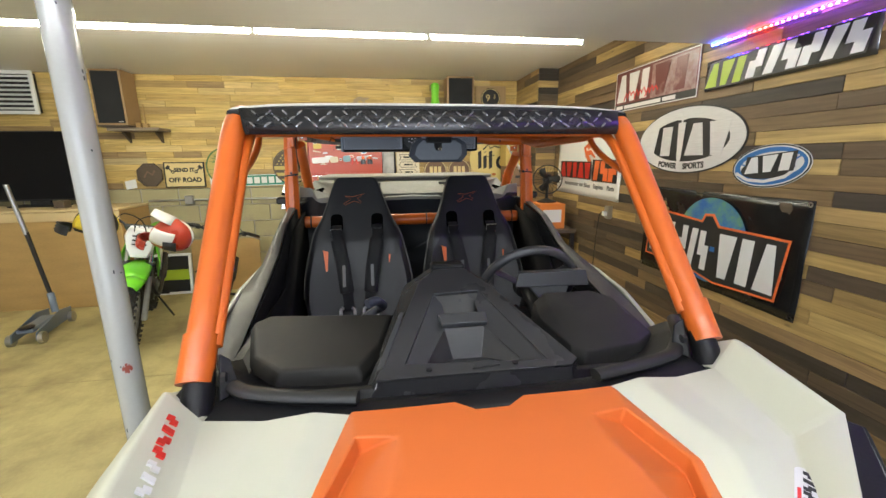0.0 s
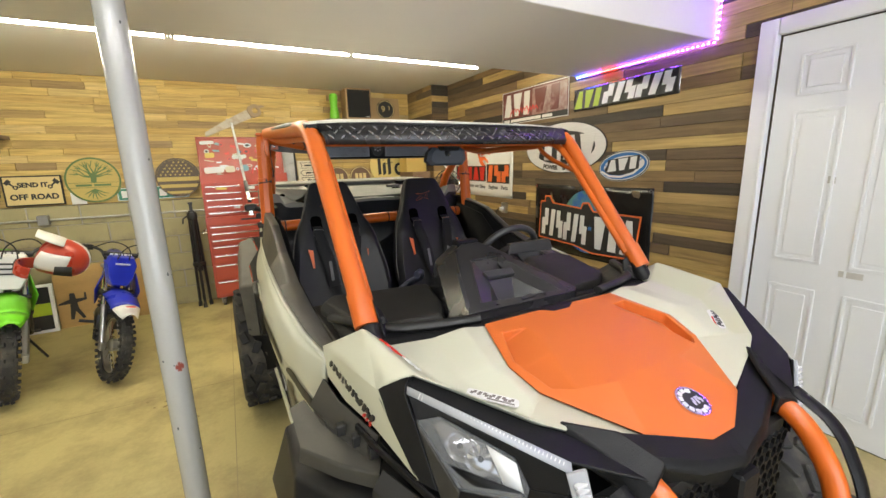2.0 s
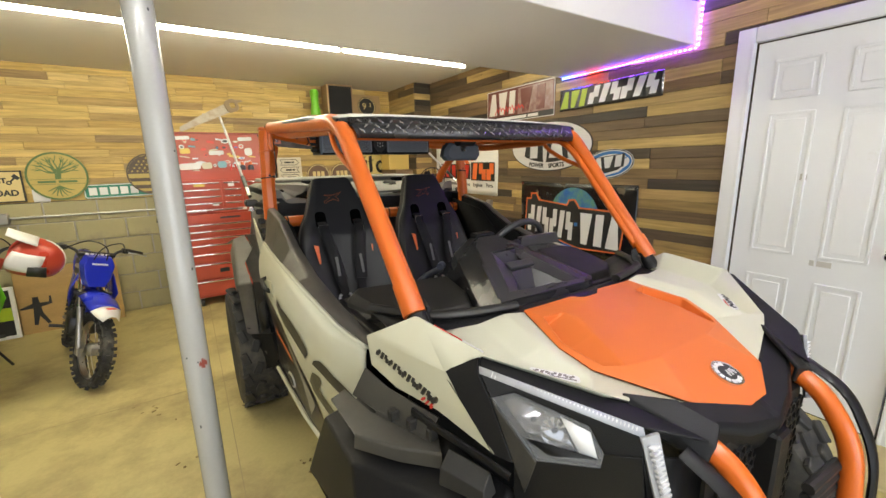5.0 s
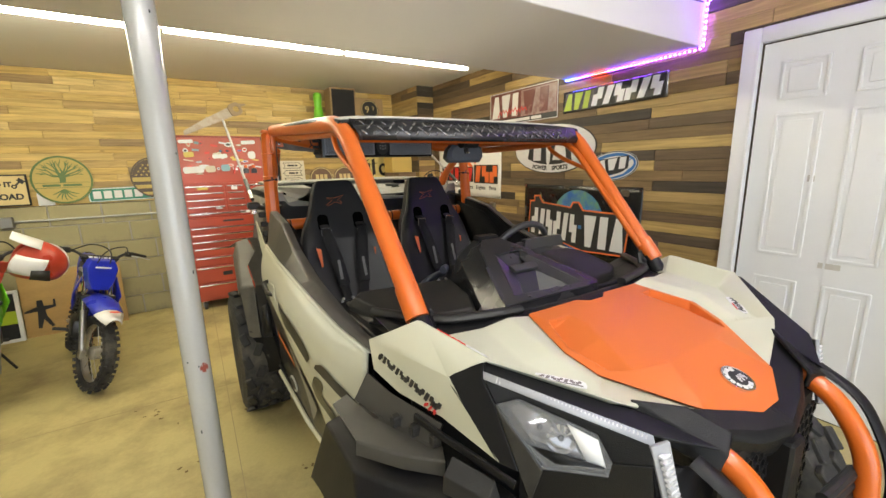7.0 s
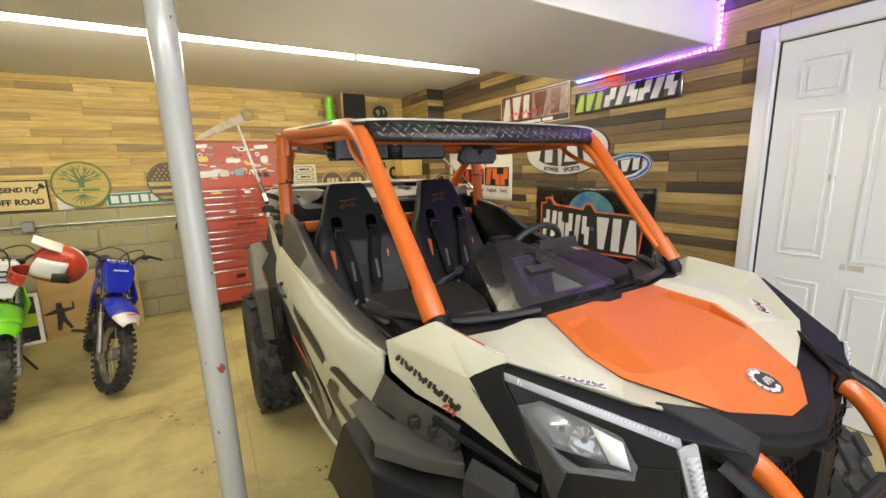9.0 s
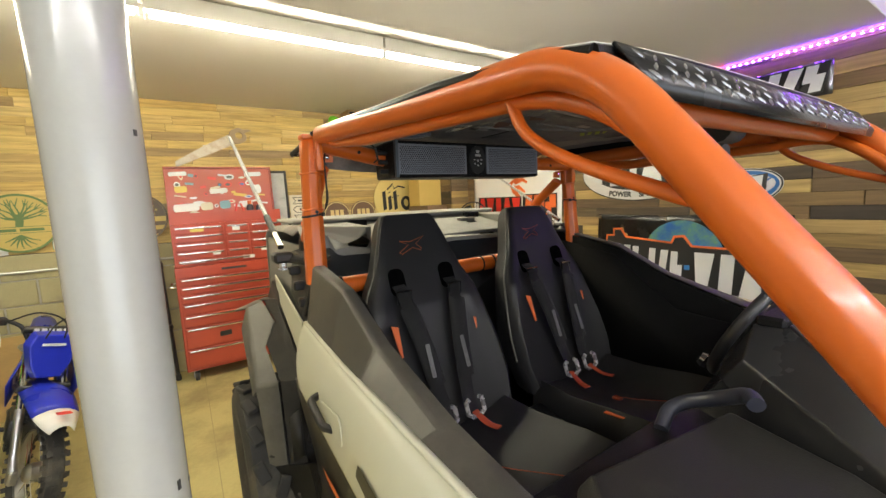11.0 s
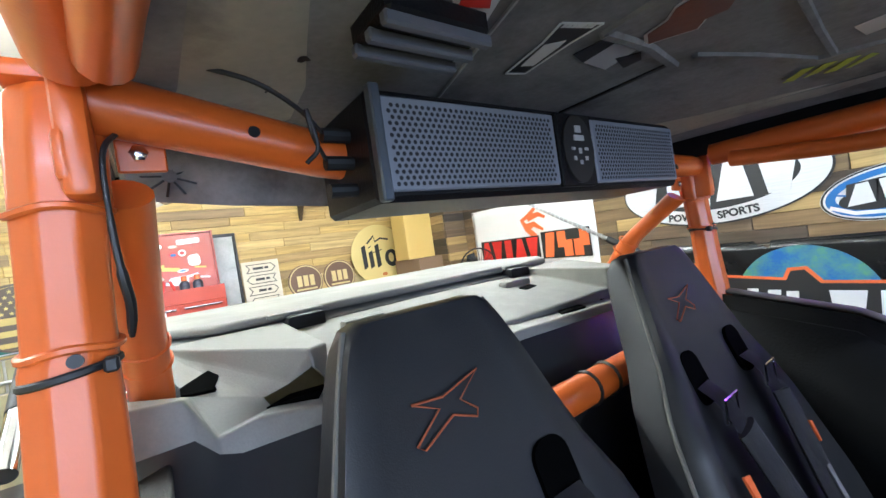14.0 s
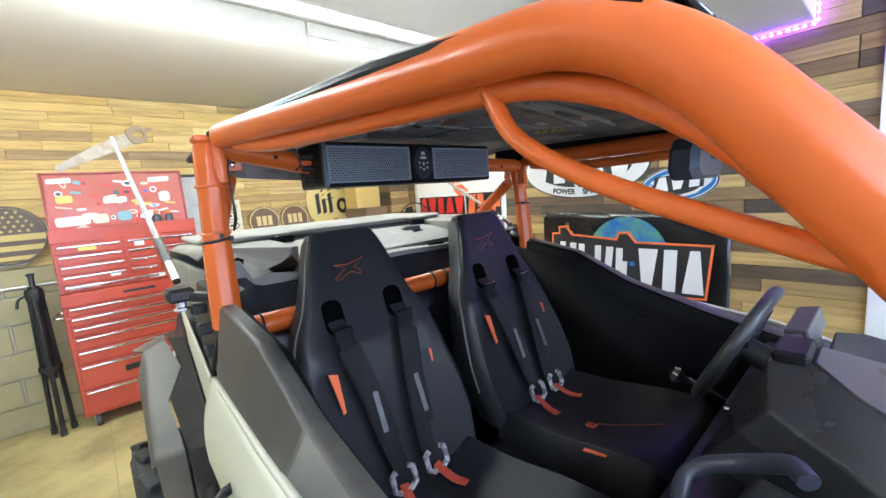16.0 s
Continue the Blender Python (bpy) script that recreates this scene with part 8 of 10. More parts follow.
both("guard_facet", lambda: panel([(-0.690, 2.238, 0.80), (-0.655, 2.220, 0.83), (-0.653, 2.208, 0.66), (-0.688, 2.226, 0.64)]), BLACK, solid=0.006)
both("lower_flap", lambda: panel([(-0.760, 2.28, 0.62), (-0.645, 2.20, 0.63), (-0.62, 2.16, 0.44), (-0.72, 2.24, 0.40)], [(-0.645, 2.20, 0.63), (-0.62, 2.16, 0.44), (-0.60, 2.10, 0.50), (-0.61, 2.12, 0.66)]), BLACKPLASTIC, solid=0.008, bevel=0.003)

# ---- cargo bed ----
def bed_half(sg):
    """Moulded rim, notch, sloping deck with a scooped pocket, on one side of the bed."""
    q = lambda h, y, z: L(sg * h, y, z)
    a0, a1, b0, b1 = q(-0.580, 2.156, 1.446), q(-0.526, 2.160, 1.440), q(-0.580, 2.255, 1.434), q(-0.522, 2.212, 1.430)
    c0, c1, c2, c3, c4, c5 = q(-0.580, 2.150, 1.392), q(-0.522, 2.150, 1.393), q(-0.501, 2.150, 1.369), q(-0.478, 2.150, 1.361), q(-0.372, 2.150, 1.359), q(0.0, 2.150, 1.370)
    d2, d3, d4, d5 = q(-0.500, 2.160, 1.386), q(-0.452, 2.164, 1.394), q(-0.366, 2.160, 1.378), q(0.0, 2.160, 1.388)
    b3, e4, e5 = q(-0.436, 2.208, 1.384), q(-0.366, 2.205, 1.376), q(0.0, 2.205, 1.390)
    R0, R1, R2, R3 = q(-0.545, 2.450, 1.462), q(-0.384, 2.166, 1.457), q(-0.352, 2.190, 1.455), q(-0.345, 2.455, 1.464)
    F0, F1, F2, F3, F4 = q(-0.575, 2.310, 1.402), q(-0.440, 2.226, 1.398), q(-0.408, 2.206, 1.414), q(-0.381, 2.166, 1.434), q(-0.352, 2.192, 1.404)
    G0, G1, G2 = q(-0.345, 2.455, 1.452), q(0.0, 2.455, 1.456), q(0.0, 2.210, 1.396)
    return [(c0, c1, a1, a0), (c1, c2, d2, a1), (c2, c3, d3, d2), (c3, c4, d4, d3), (c4, c5, d5, d4), (a0, a1, b1, b0),
            (a1, d2, b1), (d2, b3, b1), (d2, d3, b3), (d3, d4, e4, b3), (d4, d5, e5, e4), (b0, b1, F1, F0), (b1, b3, F1),
            (F0, F1, R0), (F1, F2, R0), (F2, R1, R0), (F2, F3, R1),
            (R0, R1, R2, R3), (R1, F3, F4, R2), (R2, F4, G0, R3), (F4, e4, e5, G2), (F4, G2, G1, G0)]


bm = bmesh.new()
for sg in (1, -1):
    poly(bm, *bed_half(sg))
bmesh.ops.remove_doubles(bm, verts=bm.verts, dist=0.001)
bed = part("bed_top", bm, BEDPLASTIC, utv, "dusty grey moulded cargo bed rim and deck", smooth=60, solid=0.006, offset=-1, soft=0.009)
part("bed_front_wall", panel([(-0.580, 2.153, 1.394), (-0.522, 2.153, 1.395), (-0.501, 2.153, 1.371), (-0.478, 2.153, 1.363), (-0.372, 2.153, 1.361), (0.0, 2.153, 1.372), (0.372, 2.153, 1.361), (0.478, 2.153, 1.363), (0.501, 2.153, 1.371), (0.522, 2.153, 1.395), (0.580, 2.153, 1.394), (0.57, 2.165, 0.80), (-0.57, 2.165, 0.80)]), surface("smooth slate plastic", (0.030, 0.032, 0.035), 0.36, spec=0.5, var=0.2, scale=4, fine=300, bump=0.08), utv, "smooth black wall in front of the bed", solid=0.01)
for sg in (-1, 1):
    fx = (L(-0.440, 2.226, 1.398) - L(-0.575, 2.310, 1.402)).normalized()
    fn = fx.cross(L(-0.545, 2.450, 1.462) - L(-0.575, 2.310, 1.402)).normalized()
    fn = fn if fn.z > 0 else -fn
    fm = Matrix.Translation(L(-0.575, 2.310, 1.402)) @ Matrix((fx, fn.cross(fx), fn)).transposed().to_4x4()
    # pocket, recess and slots are black plates with painted shade
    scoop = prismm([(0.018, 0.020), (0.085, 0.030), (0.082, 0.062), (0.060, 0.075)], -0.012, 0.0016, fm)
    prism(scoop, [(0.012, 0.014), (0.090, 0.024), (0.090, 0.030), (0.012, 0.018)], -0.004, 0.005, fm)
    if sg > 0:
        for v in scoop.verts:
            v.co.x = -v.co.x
    part("deck_scoop", scoop, SLOTSHADE, bed, "deck pocket filled with shade black", smooth=0, bevel=0.001)
    part("deck_recess", prismm([(-0.055, -0.004), (0.052, -0.012), (0.050, 0.014), (-0.018, 0.022)], -0.010, 0.003, Matrix.Translation(L(sg * 0.382, 2.214, 1.384)) @ Matrix.Diagonal((-sg, 1, 1, 1))), SLOTSHADE, bed, "recess under the deck, painted as shade", smooth=0)
    part("bed_latch", boxm(L(sg * 0.305 - 0.038, 2.425, 1.440), L(sg * 0.305 + 0.038, 2.470, 1.474), 0.008, seg=2), BLACKPLASTIC, bed, "black bed latch")
    part("latch_cover", boxm(L(sg * 0.318 - 0.055, 2.446, 1.470), L(sg * 0.318 + 0.055, 2.500, 1.482), 0.006, seg=2), BEDPLASTIC, bed)
    part("deck_slot", prismm(rounded(0.060, 0.026, 0.008, 3), -0.006, 0.003, Matrix.Translation(L(sg * 0.222, 2.330, 1.4285)) @ pose(0, 0, 0, 12, 0, sg * 12)), SLOTSHADE, bed, "tie-down slot filled with shade black", smooth=0)
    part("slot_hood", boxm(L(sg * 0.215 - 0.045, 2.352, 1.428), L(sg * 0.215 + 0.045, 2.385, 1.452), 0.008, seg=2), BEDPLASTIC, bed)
    part("rim_slot", prismm([(-0.045, -0.010), (0.035, -0.014), (0.045, 0.012), (-0.025, 0.016)], -0.006, 0.003, Matrix.Translation(L(sg * 0.19, 2.185, 1.3845)) @ Matrix.Diagonal((sg, 1, 1, 1))), SLOTSHADE, bed, "rim slot filled with shade black", smooth=0)
LIDO = [(-0.455, 2.458), (0.455, 2.458), (0.545, 2.56), (0.535, 2.96), (-0.535, 2.96), (-0.545, 2.56)]
part("bed_lid", prismm([(h, y - 1.5) for h, y in LIDO], 1.465 - FZ, 1.483 - FZ), BEDPLASTIC, utv, "flat dusty bed lid", bevel=0.008, segs=3)
bm = bmesh.new()
skin(bm, [[L(-0.58, y, z), L(-0.545, y, z + dz), L(-0.20, y, z + dz), L(0.20, y, z + dz), L(0.545, y, z + dz), L(0.58, y, z)] for y, z, dz in ((2.44, 1.43, 0.025), (2.60, 1.44, 0.022), (2.96, 1.435, 0.015), (3.03, 1.40, 0.0), (3.06, 1.05, 0.0))])
part("bed_rear_deck", bm, BEDPLASTIC, utv, "dusty grey deck under the lid", smooth=30, solid=0.008, offset=-1)
both("bed_side", lambda: panel([(-0.560, 2.21, 1.39), (-0.560, 3.04, 1.39), (-0.57, 3.06, 0.95), (-0.57, 2.21, 0.95)]), BEDPLASTIC, solid=0.02, bevel=0.006)
part("tailgate", panel([(-0.56, 3.06, 1.40), (0.56, 3.06, 1.40), (0.56, 3.08, 0.95), (-0.56, 3.08, 0.95)]), GREYPLASTIC, utv, solid=0.02)

# whip lamps folded to the rear
SPIRAL = surface("clear whip tube", (0.42, 0.42, 0.40), 0.3, var=0.3, scale=40, bump=0.2)
for s in (-1, 1):
    a, b = L(s * 0.672, 2.19, 1.41), L(s * 0.690, 3.10, 1.90)
    w = part("whip_lamp", tubem([a, a + (b - a) * 0.10], 0.010, 12), CHROME, utv, "clear spiral whip lamp on a chrome base")
    part("whip_collar", tubem([a + (b - a) * 0.085, a + (b - a) * 0.20], 0.011, 12), BLACK, w, "black rubber collar")
    part("whip_tube", tubem([a + (b - a) * 0.12, b], 0.0062, 10), SPIRAL, w, "clear spiral tube")
    d = (b - a).normalized()
    x = d.orthogonal().normalized()
    y = d.cross(x)
    part("whip_spiral", tubem([a + (b - a) * (0.17 + 0.83 * k / 300) + (x * math.cos(k * 0.9) + y * math.sin(k * 0.9)) * 0.0068 for k in range(300)], 0.0017, 5), SILVER, w, "white spiral strip")
    part("whip_mount", boxm(L(s * 0.672 - 0.03, 2.15, 1.36), L(s * 0.672 + 0.03, 2.21, 1.395), 0.008), BLACK, w)
    part("whip_bolt", lathem([(0.012, -0.02), (0.012, 0.0), (0.017, 0.002), (0.017, 0.008), (0.008, 0.012)], 6, Matrix.Translation(L(s * 0.672, 2.18, 1.345)) @ pose(0, 0, 0, 180)), CHROME, w)
    part("whip_arm", tubem([L(s * 0.60, 2.12, 1.36), L(s * 0.672, 2.18, 1.375)], 0.014, 10), BLACK, w)

# ---- wheels ----
def wheel(s, y, r, w, hc):
    m = Matrix.Translation(L(hc, y, FZ + r)) @ pose(0, 0, 0, 0, 90, 0)
    t = part("tyre", lathem([(r * 0.52, -w * 0.42), (r * 0.62, -w * 0.49), (r * 0.86, -w * 0.50), (r * 0.95, -w * 0.44), (r * 0.965, 0), (r * 0.95, w * 0.44), (r * 0.86, w * 0.50), (r * 0.62, w * 0.49), (r * 0.52, w * 0.42)], 48, m), RUBBER, utv, "knobbly black off-road tyre")
    lm = bpy.data.meshes.new("tread_block")
    b = bmesh.new()
    box(b, (-0.020, -0.036, 0), (0.020, 0.036, r * 0.055), 0.004)
    b.to_mesh(lm)
    lm.materials.append(RUBBER)
    n = 18
    for k in range(n):
        for j, (zz, tw) in enumerate(((-0.36, 18), (-0.13, -24), (0.13, 24), (0.36, -18))):
            a = 2 * math.pi * (k + (0.5 if j % 2 else 0)) / n
            q = m @ pose(0, 0, 0, 0, 0, math.degrees(a)) @ Matrix.Translation((r * 0.948, 0, zz * w)) @ pose(0, 0, 0, 0, 90, 0) @ pose(0, 0, 0, 0, 0, tw)
            obj("tread_block", lm, t, m=q)
    rim_ = part("rim", lathem([(r * 0.10, w * 0.30 * s), (r * 0.42, w * 0.26 * s), (r * 0.50, w * 0.40 * s), (r * 0.53, w * 0.43 * s), (r * 0.53, -w * 0.40 * s)], 32, m), DARKSTEEL, t, "dark alloy rim")
    return t


for s in (-1, 1):
    wheel(s, 2.58, 0.380, 0.27, s * 0.695)
    wheel(s, 0.46, 0.362, 0.23, s * 0.675)
both("rear_arm", lambda: tubem([L(-0.25, 2.2, 0.45), L(-0.58, 2.56, 0.42)], 0.03, 10), BLACK)
both("front_arm", lambda: tubem([L(-0.18, 0.35, 0.50), L(-0.58, 0.45, 0.42)], 0.026, 10), BLACK)
both("front_shock", lambda: tubem([L(-0.25, 0.42, 0.95), L(-0.50, 0.45, 0.48)], 0.035, 12), BLACK)

# ---- red tool chest ----
TX0, TX1 = -0.857, 0.03
TC = (TX0 + TX1) / 2
TW = TX1 - TX0


def drawer(parent, x0, x1, z0, z1, yf):
    """A drawer front with a rolled chrome pull along its top."""
    d = part("drawer", boxm((x0 + 0.003, yf - 0.010, z0 + 0.003), (x1 - 0.003, yf + 0.005, z1 - 0.003), 0.003), TOOLRED, parent)
    part("pull", tubem([(x0 + 0.02, yf - 0.018, z1 - 0.016), (x1 - 0.02, yf - 0.018, z1 - 0.016)], 0.009, 8, ry=0.006, flat=(0, 0, 1)), CHROME, d, "bright chrome pull")
    return d


def castor(parent, x, y):
    c = part("castor", boxm((x - 0.03, y - 0.04, 0.095), (x + 0.03, y + 0.04, 0.104), 0.002), STEEL, parent)
    part("wheel", lathem([(0.02, -0.018), (0.048, -0.016), (0.0505, -0.010), (0.0505, 0.010), (0.048, 0.016), (0.02, 0.018)], 20, pose(x, y, 0.0505, 0, 90, 0)), RUBBER, c)
    part("hub", lathem([(0.004, -0.020), (0.018, -0.020), (0.018, 0.020), (0.004, 0.020)], 14, pose(x, y, 0.0505, 0, 90, 0)), STEEL, c)
    for s in (-1, 1):
        part("fork_plate", boxm((x + s * 0.024 - 0.002, y - 0.02, 0.03), (x + s * 0.02 + 0.002, y + 0.02, 0.096)), STEEL, c, smooth=0)


rc = thing("tool_cabinet", "red steel rolling tool cabinet with chrome pulls", "tool cabinet", (TC, 4.80, FZ))
hw = TW / 2
part("body", boxm((-hw, 0.006, 0.105), (hw, 0.37, 1.02), 0.006), TOOLRED, rc)
for a, b in ((0.13, 0.30), (0.31, 0.49), (0.50, 0.60), (0.61, 0.70), (0.71, 0.775), (0.785, 0.85), (0.86, 0.925)):
    drawer(rc, -hw + 0.02, hw - 0.02, a, b, 0.004)
part("top_rail", boxm((-hw, -0.006, 0.93), (hw, 0.008, 1.02), 0.003), TOOLRED, rc)
bars_m = pose(0, -0.006, 0.975, 90)
part("name_plate", boxm((-0.10, -0.008, 0.0), (0.10, 0.012, 0.002), 0, bars_m), DARKSTEEL, rc, "small dark name plate", smooth=0)
for x in (-hw + 0.07, hw - 0.07):
    for y in (0.07, 0.31):
        castor(rc, x, y)
part("side_handle", tubem(bent([(-hw, 0.08, 0.85), (-hw - 0.05, 0.08, 0.85), (-hw - 0.05, 0.30, 0.85), (-hw, 0.30, 0.85)], 0.03), 0.010, 8), CHROME, rc, "chrome side handle")

tcst = thing("tool_chest", "red steel top chest with an open lid covered in stickers", "tool chest", (TC, 4.82, FZ + 1.02))
CH = 0.455
part("body", boxm((-hw + 0.006, 0.006, 0.0), (hw - 0.006, 0.33, 0.36), 0.005), TOOLRED, tcst)
for lo, hi in (((-hw + 0.006, 0.006), (hw - 0.006, 0.012)), ((-hw + 0.006, 0.324), (hw - 0.006, 0.33)), ((-hw + 0.006, 0.012), (-hw + 0.012, 0.324)), ((hw - 0.012, 0.012), (hw - 0.006, 0.324))):
    part("till_wall", boxm((*lo, 0.361), (*hi, CH)), TOOLRED, tcst, smooth=0)
for k in range(4):
    z = 0.06 + 0.072 * k
    drawer(tcst, -hw + 0.02, -hw + 0.40, z, z + 0.068, 0.004)
    drawer(tcst, -hw + 0.405, -hw + 0.60, z, z + 0.068, 0.004)
    if k > 0:
        drawer(tcst, -hw + 0.605, hw - 0.02, z, z + 0.068, 0.004)
drawer(tcst, -hw + 0.605, hw - 0.02, 0.008, 0.128, 0.004)
drawer(tcst, -hw + 0.02, -hw + 0.60, 0.008, 0.058, 0.004)
lid = part("lid", boxm((-hw + 0.002, 0.0, 0.0), (hw - 0.002, 0.02, 0.42), 0.004), TOOLRED, tcst, "open red lid covered in stickers", m=pose(0, 0.31, CH - 0.005, -4))
for lo, hi in (((-hw + 0.002, -0.03, 0.0), (-hw + 0.012, 0.0, 0.42)), ((hw - 0.012, -0.03, 0.0), (hw - 0.002, 0.0, 0.42)), ((-hw + 0.012, -0.03, 0.41), (hw - 0.012, 0.0, 0.42))):
    part("lid_rim", boxm(lo, hi), TOOLRED, lid, smooth=0)
STICK = [PRINTWHITE, PRINTWHITE, LIGHTGREY, INK, surface("pale sticker", (0.62, 0.56, 0.42), 0.5, bump=0), surface("sky sticker", (0.20, 0.36, 0.42), 0.5, bump=0), surface("yellow sticker", (0.66, 0.48, 0.10), 0.5, bump=0), PRINTRED]
r = random.Random(21)
for k in range(34):
    x, z = -hw + 0.07 + (TW - 0.14) * ((k % 9) + r.uniform(0.1, 0.9)) / 9, 0.05 + 0.088 * (k // 9) + r.uniform(0, 0.05)
    w, h = r.uniform(0.018, 0.058), r.uniform(0.010, 0.028)
    shape = r.choice(("oval", "bar", "bar", "patch", "disc"))
    if shape == "oval":
        o = oval(w, h, 20)
    elif shape == "disc":
        o = oval(h * 1.2, h * 1.2, 18)
    elif shape == "bar":
        o = rounded(w * 2, h, 0.004, 2)
    else:
        o = [(a * r.uniform(0.7, 1.1), b * r.uniform(0.7, 1.1)) for a, b in oval(w, h * 1.3, 9)]
    y = -0.0012 - 0.0002 * (k % 6)
    part("sticker", prismm(o, 0, 0.0008, Matrix.Translation((x, y, z)) @ pose(0, 0, 0, 90, 0, 0) @ pose(0, 0, 0, 0, 0, r.uniform(-12, 12))), STICK[r.randrange(len(STICK))], lid, smooth=0)
    if shape in ("oval", "disc", "patch"):
        part("sticker", prismm([(a * 0.6, b * 0.5) for a, b in o], 0.0012, 0.0018, Matrix.Translation((x, y, z)) @ pose(0, 0, 0, 90, 0, 0)), r.choice((INK, PRINTRED, PRINTBLUE, LIGHTGREY)), lid, smooth=0)
for x, z, w, h, mt in ((-hw + 0.15, 0.055, 0.10, 0.038, PRINTWHITE), (-hw + 0.31, 0.06, 0.05, 0.034, STICK[4]), (-hw + 0.11, 0.36, 0.07, 0.020, LIGHTGREY), (-hw + 0.12, 0.22, 0.048, 0.028, STICK[6]), (-hw + 0.42, 0.20, 0.075, 0.024, PRINTWHITE), (hw - 0.16, 0.355, 0.075, 0.022, LIGHTGREY), (hw - 0.14, 0.21, 0.04, 0.04, PRINTWHITE), (hw - 0.25, 0.07, 0.06, 0.03, LIGHTGREY), (-hw + 0.46, 0.07, 0.045, 0.036, STICK[5])):
    part("sticker", prismm([(a * (1 + 0.06 * math.sin(5 * a / w)), b * (1 + 0.08 * math.cos(40 * a))) for a, b in rounded(w * 2, h * 2, h * 0.6, 4)], 0, 0.0008, Matrix.Translation((x, -0.0032, z)) @ pose(0, 0, 0, 90, 0, 0) @ pose(0, 0, 0, 0, 0, 3)), mt, lid, smooth=0)
for x, z, w, h, mt in ((0.13, 0.03, 0.05, 0.018, PRINTWHITE), (-0.30, 0.03, 0.09, 0.016, LIGHTGREY), (0.30, 0.09, 0.06, 0.02, PRINTWHITE), (0.30, 0.175, 0.04, 0.02, INK), (-0.12, 0.09, 0.03, 0.02, PRINTWHITE), (-0.25, 0.30, 0.05, 0.02, STICK[6]), (0.05, 0.30, 0.03, 0.03, PRINTWHITE)):
    part("sticker", prismm(rounded(w * 2, h * 1.6, 0.006, 2), 0, 0.001, Matrix.Translation((x, -0.0075, z + 0.01)) @ pose(0, 0, 0, 90)), mt, tcst, smooth=0)
for x, z, w, h, mt in ((-0.10, 0.40, 0.07, 0.028, INK), (0.06, 0.40, 0.028, 0.028, PRINTBLUE), (0.17, 0.41, 0.035, 0.03, PRINTWHITE), (0.30, 0.40, 0.05, 0.02, STICK[4])):
    part("sticker", prismm(rounded(w * 2, h * 1.6, 0.008, 2), 0, 0.001, Matrix.Translation((x, -0.0085, z)) @ pose(0, 0, 0, 90, 0, 8)), mt, rc, smooth=0)


def on_top(name, label, cat, x, y, build):
    e = thing(name, label, cat, (x, y, FZ + 1.02 + CH - 0.092))
    build(e)
    return e


def mk_pliers(e):
    part("handle", tubem(curve_path([(-0.02, 0, 0.005), (-0.03, 0, 0.09), (-0.015, 0, 0.16)]), 0.009, 8), PRINTRED, e)
    part("handle", tubem(curve_path([(0.02, 0, 0.005), (0.035, 0, 0.09), (0.015, 0, 0.16)]), 0.009, 8), PRINTRED, e)


def mk_can(e):
    part("can_body", lathem([(0.03, 0), (0.032, 0.004), (0.032, 0.13), (0.022, 0.145), (0.012, 0.15)], 20), surface("dark can", (0.05, 0.05, 0.07), 0.3, 0.4), e)
    part("cap", lathem([(0.018, 0.15), (0.018, 0.18), (0.014, 0.184)], 16), PRINTORANGE, e)


def mk_rag(e):
    bm = bmesh.new()
    rr = random.Random(4)
    skin(bm, [[(-0.07 + 0.02 * i, -0.05 + 0.02 * j, 0.06 + 0.05 * math.exp(-((i - 3.5) ** 2 + (j - 2.5) ** 2) / 6) + rr.uniform(-0.008, 0.008)) for i in range(8)] for j in range(6)])
    part("cloth", bm, surface("pale rag", (0.62, 0.58, 0.5), 0.9, fine=300, bump=0.4), e, solid=0.003)
    part("fold", tubem(curve_path([(-0.06, 0, 0.0), (0, 0.02, 0.05), (0.06, 0, 0.04)]), 0.03, 8), surface("pale rag", (0.62, 0.58, 0.5), 0.9, fine=300, bump=0.4), e)


on_top("pliers", "red-handled pliers standing in the chest till", "pliers", -0.30, 5.0, mk_pliers)
on_top("spray_can", "dark spray can with an orange cap", "spray can", -0.12, 5.02, mk_can)
on_top("rag", "crumpled pale rag lying in the chest till", "rag", -0.66, 4.98, mk_rag)
on_top("spray_can", "dark spray can with an orange cap", "spray can", -0.20, 5.05, mk_can)

# black stand beside the cabinet
s = thing("tripod_stand", "black steel tripod stand with folded legs beside the cabinet", "tripod", (-0.985, 4.95, FZ))
part("post", tubem([(0, 0, 0.42), (0, 0, 1.10)], 0.030, 12), DARKSTEEL, s)
part("neck", tubem([(0, 0, 1.10), (0, 0, 1.17)], 0.016, 10), DARKSTEEL, s)
part("cap", boxm((-0.022, -0.022, 1.17), (0.022, 0.022, 1.19), 0.006), DARKSTEEL, s)
for k in range(3):
    a = radians(150 + 120 * k)
    lg = part("leg", tubem([(0.035 * math.cos(a), 0.035 * math.sin(a), 1.02), (0.062 * math.cos(a), 0.062 * math.sin(a), 0.03)], 0.015, 8), DARKSTEEL, s)
    part("rubber_foot", tubem([(0.061 * math.cos(a), 0.061 * math.sin(a), 0.05), (0.064 * math.cos(a), 0.064 * math.sin(a), 0.002)], 0.020, 8), RUBBER, lg)
part("collar", lathem([(0.045, 1.00), (0.05, 1.02), (0.05, 1.06), (0.042, 1.08)], 14), BLACK, s)
part("brace_collar", lathem([(0.062, 0.48), (0.066, 0.50), (0.062, 0.52)], 14), BLACK, s)
part("crank", tubem(bent([(-0.04, 0, 1.04), (-0.085, -0.01, 1.02), (-0.095, -0.015, 0.96)], 0.02), 0.008, 8), BLACK, s)


